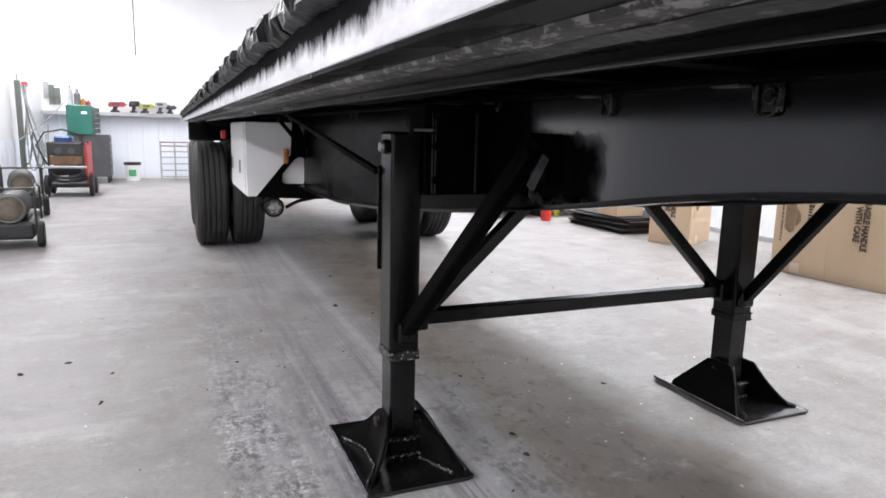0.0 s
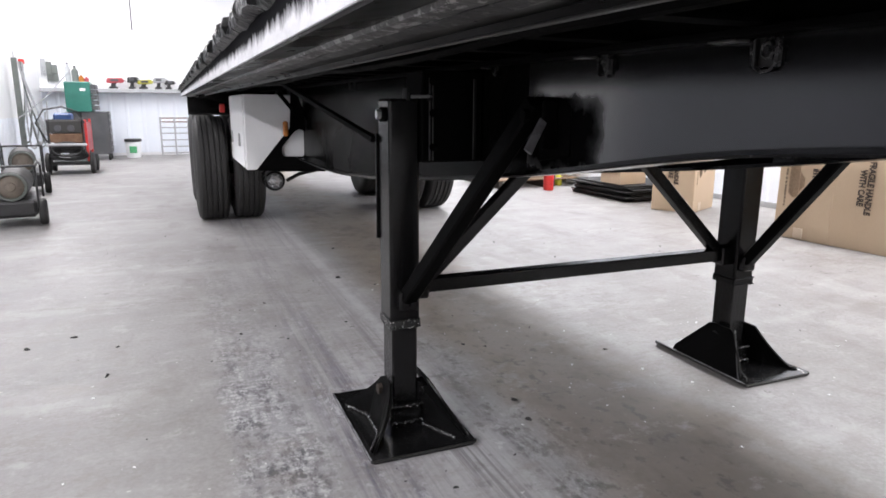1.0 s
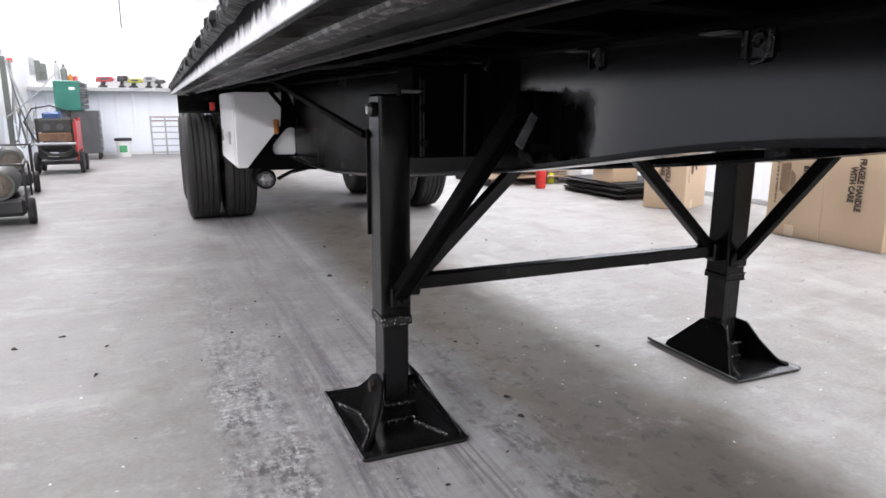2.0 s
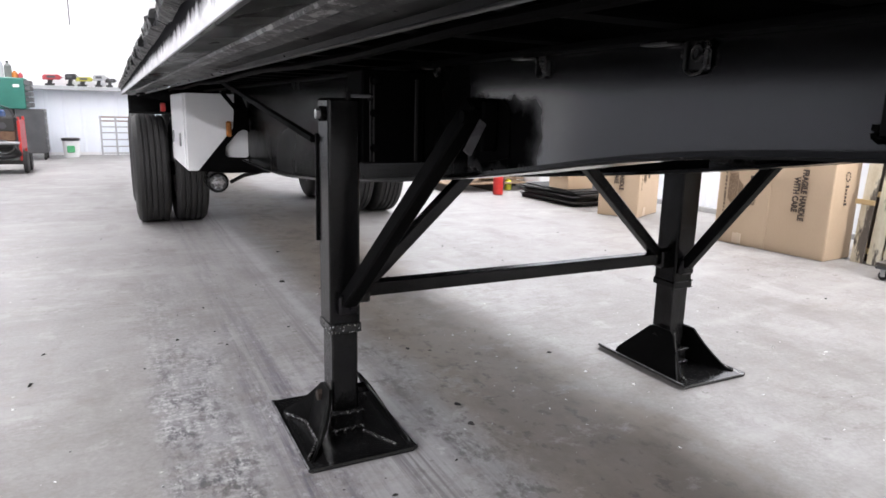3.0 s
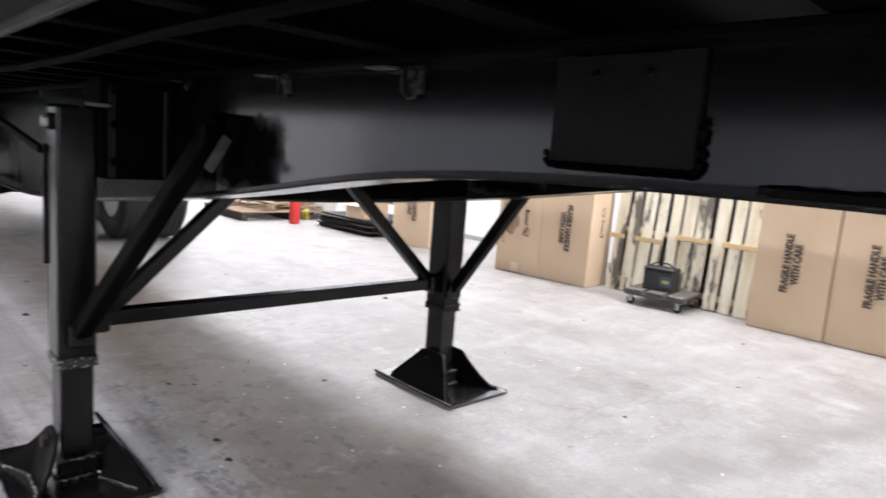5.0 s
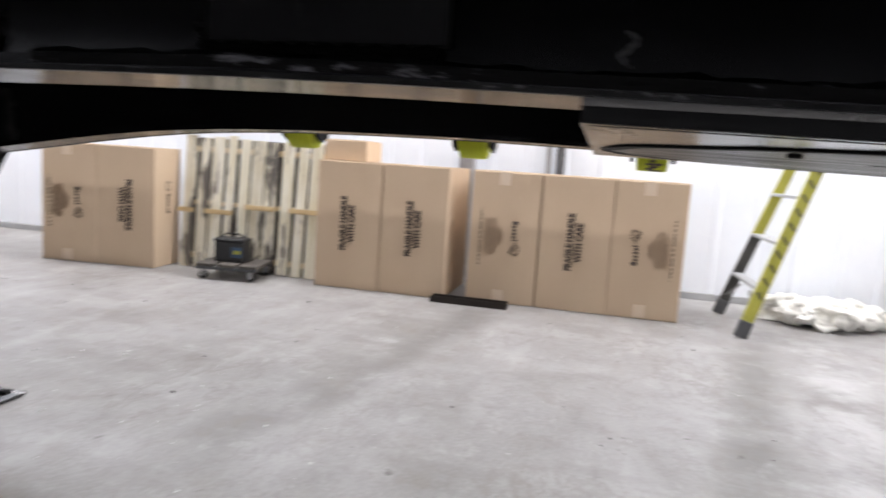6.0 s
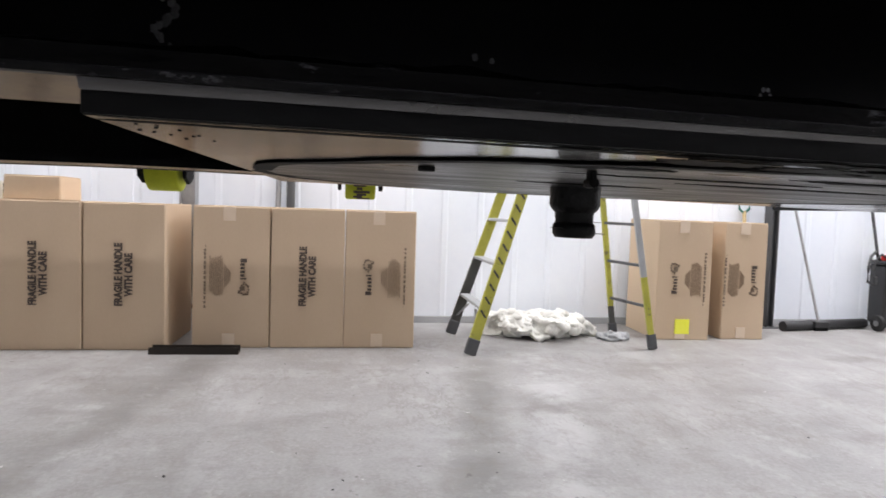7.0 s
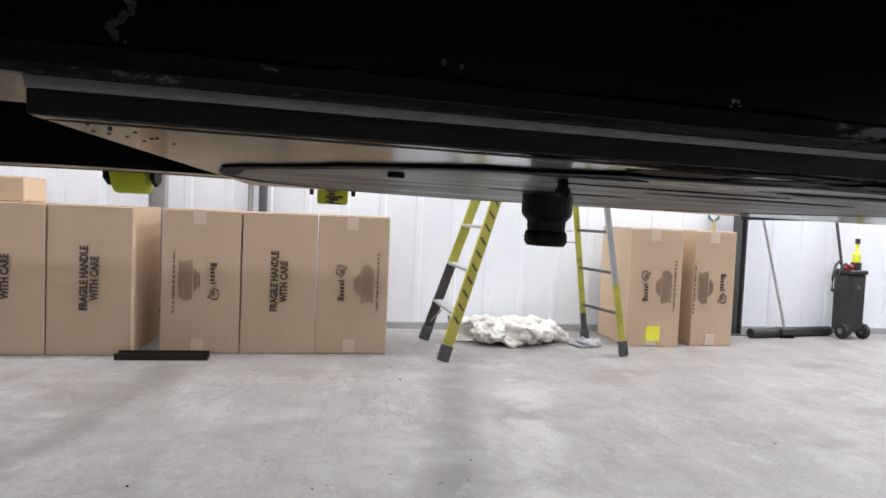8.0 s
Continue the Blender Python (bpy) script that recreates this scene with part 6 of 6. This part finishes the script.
local(part("bottle_base", cyl(B(), (0, 0, 0.0), (0, 0, 0.07), 0.046, seg=18), PLASTIC), bottle)

DULLRED = surface("dull_red_plastic", (0.3, 0.03, 0.04), (0.4, 0.06, 0.07), (0.4, 0.55), 0, 8, 60, 0.05)
# ---- far left corner ----


def heater(x, y, s, turn, label):
    h = thing("torpedo_heater", label, "heater", (x, y, 0), "workshop heaters", turn)
    body = part("barrel", lathe(B(), [(0.125, 0.0), (0.14, 0.012), (0.15, 0.06), (0.15, 0.7), (0.13, 0.72)], (0, 0, 0.4), "y", 32), HEATER, None, "dark sooty round heater barrel", True)
    local(body, h)
    local(part("outlet_ring", lathe(B(), [(0.112, 0.02), (0.134, 0.02), (0.136, -0.03), (0.116, -0.035), (0.112, 0.012)], (0, 0, 0.4), "y", 32), GREYGREEN, None, "grey green outlet ring", True), h)
    local(part("grille", lathe(B(), [(0.112, -0.004), (0.1, -0.012), (0.05, -0.016), (0.01, -0.018)], (0, 0, 0.4), "y", 28), BURNER, None, "brownish burner face", True), h)
    local(part("flame_cone", lathe(B(), [(0.045, -0.016), (0.04, -0.024), (0.02, -0.026)], (0, 0, 0.4), "y", 20), BURNER, None, "", True), h)
    local(part("fuel_tank", box(B(), -0.2, 0.2, -0.04, 0.75, 0.1, 0.27, 0.03), PLASTIC), h)
    for sx in (-0.24, 0.24):
        w = part("wheel", cyl(B(), (sx - 0.035, 0.12, 0.13), (sx + 0.035, 0.12, 0.13), 0.13, seg=28, bevel=0.02), RUBBER, None, "", True)
        local(w, h)
        local(part("handle_bar", tube(B(), [(sx * 0.9, 0.8, 0.2), (sx * 0.9, 0.78, 0.55), (sx * 0.9, 0.3, 0.62), (sx * 0.9, -0.05, 0.6), (sx * 0.9, -0.06, 0.2)], 0.011, 8), PLASTIC, None, "", True), h)
    local(part("cross_handle", cyl(B(), (-0.216, -0.05, 0.6), (0.216, -0.05, 0.6), 0.011, seg=10), PLASTIC, None, "", True), h)
    h.matrix_basis = pose(x, y, 0, 0, 0, turn) @ Matrix.Diagonal((s, s, s, 1))
    return h


heater(-1.87, 7.25, 0.93, 6, "dark torpedo heater on wheels with a scorched outlet ring")
heater(-2.2, 9.7, 1.0, 10, "dark torpedo heater on wheels with a brownish burner face")

weld = thing("pressure_washer", "red framed engine unit with coiled hose on wheels", "machine", (-2.0, 12.4, 0))
part("base", box(B(), -2.3, -1.72, 12.25, 12.95, 0.14, 0.2, 0.01), PLASTIC, weld)
for y in (12.25, 12.9):
    for x in (-2.27, -1.75):
        part("post", beam(B(), (x, y, 0.2), (x, y, 0.85), 0.035, 0.035, 0.004), RED if x > -2 else PLASTIC, weld)
    part("rail", beam(B(), (-2.27, y, 0.84), (-1.75, y, 0.84), 0.03, 0.03, 0.004), HEATER, weld)
part("engine", box(B(), -2.22, -1.85, 12.3, 12.8, 0.46, 0.76, 0.03), RUST, weld, "brownish engine block")
part("front_panel", box(B(), -2.25, -1.8, 12.2, 12.235, 0.64, 0.84, 0.01), HEATER, weld, "dark front panel")
part("lower_panel", box(B(), -2.25, -1.8, 12.19, 12.235, 0.5, 0.635, 0.01), RUST, weld, "rusty brown lower panel")
part("side_panel", box(B(), -1.775, -1.735, 12.3, 12.88, 0.35, 0.8, 0.012), DULLRED, weld, "dull red side panel")
for x in (-2.13, -1.95):
    part("gauge", cyl(B(), (x, 12.19, 0.72), (x, 12.2, 0.72), 0.05, seg=20), GREY, weld, "round gauge")
part("front_bumper", cyl(B(), (-2.3, 12.1, 0.47), (-1.74, 12.1, 0.47), 0.022, seg=12), PALEGREY, weld, "", True)
part("tank", box(B(), -2.2, -1.95, 12.35, 12.7, 0.8, 0.95, 0.03), BLUE, weld, "blue tank")
for k in range(6):
    part("hose_coil", tube(B(), [(-2.02 + (0.27 - 0.012 * k) * math.cos(a * 0.35), 12.22 - 0.02 * k, 0.3 + (0.06 + 0.02 * (k % 3)) * math.sin(a * 0.35) + 0.02 * k) for a in range(19)], 0.022, 8), PLASTIC, weld, "black coiled hose", True)
part("hose", tube(B(), [(-2.3, 12.3, 0.5), (-2.42, 12.2, 0.8), (-2.3, 12.2, 1.0), (-2.05, 12.2, 1.05), (-1.85, 12.2, 0.98), (-1.75, 12.2, 0.8)], 0.014, 8), PLASTIC, weld, "", True)
for x in (-2.32, -1.7):
    part("wheel", cyl(B(), (x - 0.03, 12.3, 0.17), (x + 0.03, 12.3, 0.17), 0.17, seg=28, bevel=0.02), RUBBER, weld, "", True)
    part("wheel", cyl(B(), (x - 0.03, 12.85, 0.14), (x + 0.03, 12.85, 0.14), 0.14, seg=28, bevel=0.02), RUBBER, weld, "", True)

cab = thing("tool_cabinet", "dark grey rolling tool cabinet on casters", "cabinet", (-1.85, 15.2, 0))
part("carcass", box(B(), -2.08, -1.62, 14.95, 15.5, 0.12, 0.94, 0.01), GREY, cab)
for k in range(6):
    part("drawer", box(B(), -1.622, -1.61, 14.98, 15.47, 0.16 + k * 0.13, 0.27 + k * 0.13, 0.004), GREY, cab)
    part("drawer_pull", box(B(), -1.612, -1.598, 15.0, 15.45, 0.245 + k * 0.13, 0.26 + k * 0.13, 0.003), STEEL, cab)
for x in (-2.04, -1.66):
    for y in (15.0, 15.45):
        part("caster", cyl(B(), (x - 0.02, y, 0.06), (x + 0.02, y, 0.06), 0.06, seg=18), RUBBER, cab, "", True)
chest = thing("tool_chest", "dark green tool chest on top of a cabinet", "cabinet", (-2.05, 15.2, 0.94))
part("chest_body", box(B(), -2.32, -1.88, 14.9, 15.45, 0.94, 1.5, 0.012), GREEN, chest)
for k in range(5):
    part("chest_drawer", box(B(), -1.879, -1.79, 14.93, 15.42, 0.97 + k * 0.1, 1.055 + k * 0.1, 0.003), GREY, chest)
part("sticker", box(B(), -2.06, -1.96, 14.894, 14.9, 1.33, 1.38), WHITE, chest)
cab2 = thing("steel_cupboard", "grey steel cupboard under a green tool chest", "cabinet", (-2.3, 15.2, 0))
part("cupboard_body", box(B(), -2.36, -2.1, 14.95, 15.5, 0.0, 0.935, 0.01), GREY, cab2)
for x, r, h_, m_, lab in ((-2.25, 0.05, 0.36, PALEGREY, "tall pale grey bottle on a tool chest"), (-2.13, 0.06, 0.3, GREYGREEN, "grey green bottle on a tool chest"), (-2.03, 0.05, 0.13, AMBER, "small orange can on a tool chest"),
                         (-1.94, 0.04, 0.1, DULLRED, "small red can on a tool chest")):
    bt = thing("bottle", lab, "bottle", (x, 15.1, 1.5), "bottles on the chest")
    local(part("bottle_body", lathe(B(), [(r, 0), (r, h_ * 0.7), (r * 0.4, h_ * 0.85), (r * 0.4, h_ * 0.93)], (0, 0, 0), "z", 18), m_, None, "", True), bt)
    local(part("cap", cyl(B(), (0, 0, h_ * 0.93), (0, 0, h_), r * 0.42, seg=12), PLASTIC), bt)

stand = thing("hose_stand", "grey green post with hoses hung in long fans", "hose stand", (-2.75, 13.2, 0))
part("post", box(B(), -2.82, -2.74, 13.2, 13.26, 0.0, 1.82, 0.006), GREYGREEN, stand)
part("pin", cyl(B(), (-2.78, 13.23, 1.82), (-2.78, 13.23, 1.92), 0.012, seg=10), STEEL, stand)
part("valve", box(B(), -2.72, -2.64, 13.2, 13.3, 1.72, 1.8, 0.012), RED, stand, "small red valve")
for i, (bx, zb, back) in enumerate(((-2.74, 0.5, -2.6), (-2.66, 0.4, -2.5), (-2.56, 0.46, -2.4), (-2.47, 0.42, -2.62), (-2.38, 0.5, -2.5), (-2.42, 0.62, -2.35))):
    pts = []
    for a in range(15):
        t_ = a / 14
        pts.append((-2.67 + (bx + 2.67) * t_ ** 1.3 + 0.02 * math.sin(5 * t_ + i), 13.16 - 0.03 * i, 1.75 + (zb - 1.75) * t_))
    for a in range(1, 10):
        t_ = a / 9
        pts.append((bx + (back - bx) * t_, 13.14 - 0.03 * i, zb - 0.1 * math.sin(math.pi * t_) + 0.5 * t_ * t_))
    part("hose", tube(B(), pts, 0.013, 8), PALEGREY if i % 3 else GREYGREEN, stand, "", True)
part("slack_hose", tube(B(), [(-2.8 + 0.09 * a, 13.05, 0.85 + 0.085 * a - 0.06 * math.sin(math.pi * a / 9)) for a in range(10)], 0.011, 8), PALEGREY, stand, "", True)
for k in range(3):
    gl = thing("glove", "grey work glove hung on the wall", "glove", (-2.8 + k * 0.1, 16.14, 1.8 - 0.06 * k), "gloves on the wall", 90)
    bm = B()
    box(bm, -0.02, 0.02, -0.05, 0.05, -0.06 * (k % 2), 0.18, 0.012)
    for q in range(4):
        box(bm, -0.015, 0.015, -0.052 + q * 0.026, -0.03 + q * 0.026, -0.15 - 0.02 * (q % 2) - 0.06 * (k % 2), 0.01, 0.008)
    local(part("glove_body", bm, GREYGREEN if k else PALEGREY), gl)

LABEL = surface("green_print", (0.05, 0.3, 0.12), (0.1, 0.4, 0.18), (0.4, 0.5), 0, 20, 80, 0)
bucket = thing("bucket", "white plastic bucket with a black lid and green label", "bucket", (-1.25, 15.55, 0))
local(part("pail", lathe(B(), [(0.13, 0), (0.135, 0.005), (0.152, 0.33), (0.158, 0.335), (0.158, 0.345)], (0, 0, 0), "z", 32), WHITE, None, "", True), bucket)
local(part("lid", lathe(B(), [(0.165, 0.33), (0.168, 0.38), (0.15, 0.385)], (0, 0, 0), "z", 32), PLASTIC, None, "black bag over the rim", True), bucket)
local(part("label", lathe(B(), [(0.1425, 0.1), (0.1535, 0.25), (0.1515, 0.25), (0.1405, 0.1)], (0, 0, 0), "z", 32), WHITE, None, "", True), bucket)
local(part("print_patch", box(B(), -0.07, 0.07, -0.158, -0.14, 0.1, 0.24, 0.01), LABEL, None, "green printed label"), bucket)

grate = thing("steel_rack", "pale grey lattice rack with rusty bars on the end wall", "rack", (-0.33, 15.8, 0))
for z in (0.06, 0.2, 0.34, 0.48, 0.6, 0.72, 0.8):
    part("crossbar", box(B(), -0.72, 0.1, 15.8, 15.82, z - 0.012, z + 0.012, 0.002), RUST if z > 0.7 else PALEGREY, grate)
for x in (-0.7, -0.42, -0.15, 0.08):
    part("upright", box(B(), x - 0.018, x + 0.018, 15.78, 15.8, 0.0, 0.82, 0.002), PALEGREY, grate)
for x, w, h_, m_, a_ in ((-1.5, 0.26, 0.17, DULLRED, 10), (-1.16, 0.18, 0.19, PLASTIC, -25), (-0.93, 0.24, 0.15, YELLOW, 15), (-0.64, 0.2, 0.19, PALEGREY, -10), (-0.45, 0.16, 0.14, HEATER, 30)):
    t = thing("power_tool", "small hand-held power tool lying on the ledge", "tool", (x, 16.03, 1.4), "tools on the ledge", a_)
    w, h_ = w * 1.3, h_ * 1.3
    local(part("housing", prism(B(), [(-w / 2, h_ * 0.5), (w * 0.42, h_ * 0.55), (w * 0.5, h_ * 0.8), (w * 0.36, h_), (-w * 0.42, h_ * 0.97), (-w / 2, h_ * 0.8)], "y", -0.04, 0.04, 0.01), m_), t)
    local(part("grip", prism(B(), [(-w * 0.3, 0.03), (-w * 0.05, 0.03), (w * 0.06, h_ * 0.56), (-w * 0.22, h_ * 0.56)], "y", -0.03, 0.03, 0.008), PLASTIC), t)
    local(part("battery_pack", box(B(), -w * 0.4, w * 0.1, -0.045, 0.045, 0.0, 0.045, 0.008), PLASTIC), t)
    local(part("chuck", cyl(B(), (w * 0.45, 0, h_ * 0.76), (w * 0.45 + 0.05, 0, h_ * 0.76), 0.022, 0.014, seg=14), STEEL, None, "", True), t)
    local(part("side_plate", box(B(), -w * 0.3, w * 0.15, -0.044, -0.039, h_ * 0.68, h_ * 0.88, 0.002), GREY), t)
cord = thing("pull_cord", "thin chain hanging from the ceiling", "chain", (-1.55, 13.5, 2.9))
part("chain", cyl(B(), (-1.0, 13.5, 2.35), (-1.0, 13.5, H), 0.012, seg=6), GREY, cord)

# frames added round the unseen roof lights
for x, y in LAMPS:
    l = thing("unseen_light_frame", "white frame added round an unseen roof light", "roof light", (x, y, H), "roof lights")
    for nm, x0, x1, y0, y1 in (("long_frame", -0.4, -0.355, -2.88, 2.88), ("long_frame", 0.355, 0.4, -2.88, 2.88), ("end_frame", -0.355, 0.355, -2.88, -2.81), ("end_frame", -0.355, 0.355, 2.81, 2.88)):
        local(part(nm, box(B(), x0, x1, y0, y1, -0.06, 0.0, 0.004), WHITE), l)

# ---- grit on the floor ----


def grit(name, material, label, n, x0, x1, y0, y1, size, seed):
    """Scattered chips: small flat irregular crumbs in one mesh."""
    rng = random.Random(seed)
    bm = B()
    for _ in range(n):
        x, y = rng.uniform(x0, x1), rng.uniform(y0, y1)
        r = size * (0.25 + 1.5 * rng.random() ** 3)
        k = rng.randint(4, 6)
        a0 = rng.uniform(0, 6.3)
        st = rng.uniform(0.2, 0.9)
        low_, top_ = [], []
        for i in range(k):
            a = a0 + 2 * math.pi * i / k
            d = r * rng.uniform(0.6, 1.2)
            u, v = d * math.cos(a), d * st * math.sin(a)
            u, v = u * math.cos(a0) - v * math.sin(a0), u * math.sin(a0) + v * math.cos(a0)
            low_.append(bm.verts.new((x + u, y + v, 0.0005)))
            top_.append(bm.verts.new((x + u * 0.7, y + v * 0.7, 0.0005 + r * rng.uniform(0.15, 0.5))))
        bm.faces.new(top_)
        for i in range(k):
            bm.faces.new((low_[i], low_[(i + 1) % k], top_[(i + 1) % k], top_[i]))
    return tagged(part(name, bm, material), label, "grit", "", "stuff")


grit("dark_chips", RUBBER, "small dark chips of dirt scattered on the concrete", 75, -1.2, 3.8, 1.3, 6.5, 0.016, 5)
grit("dark_chips", RUBBER, "dark rubber crumbs in the tyre track", 34, -0.3, 0.9, 1.7, 4.6, 0.013, 12)
grit("dark_chips", RUBBER, "small dark chips of dirt near the boxes", 22, 1.6, 4.5, -3.0, 2.0, 0.016, 9)
grit("white_flecks", WHITE, "tiny white flecks scattered on the concrete", 90, 0.9, 2.6, 1.2, 3.2, 0.006, 6)
grit("white_flecks", WHITE, "tiny white flecks by the landing gear", 60, -0.9, 1.2, 1.6, 4.5, 0.005, 7)
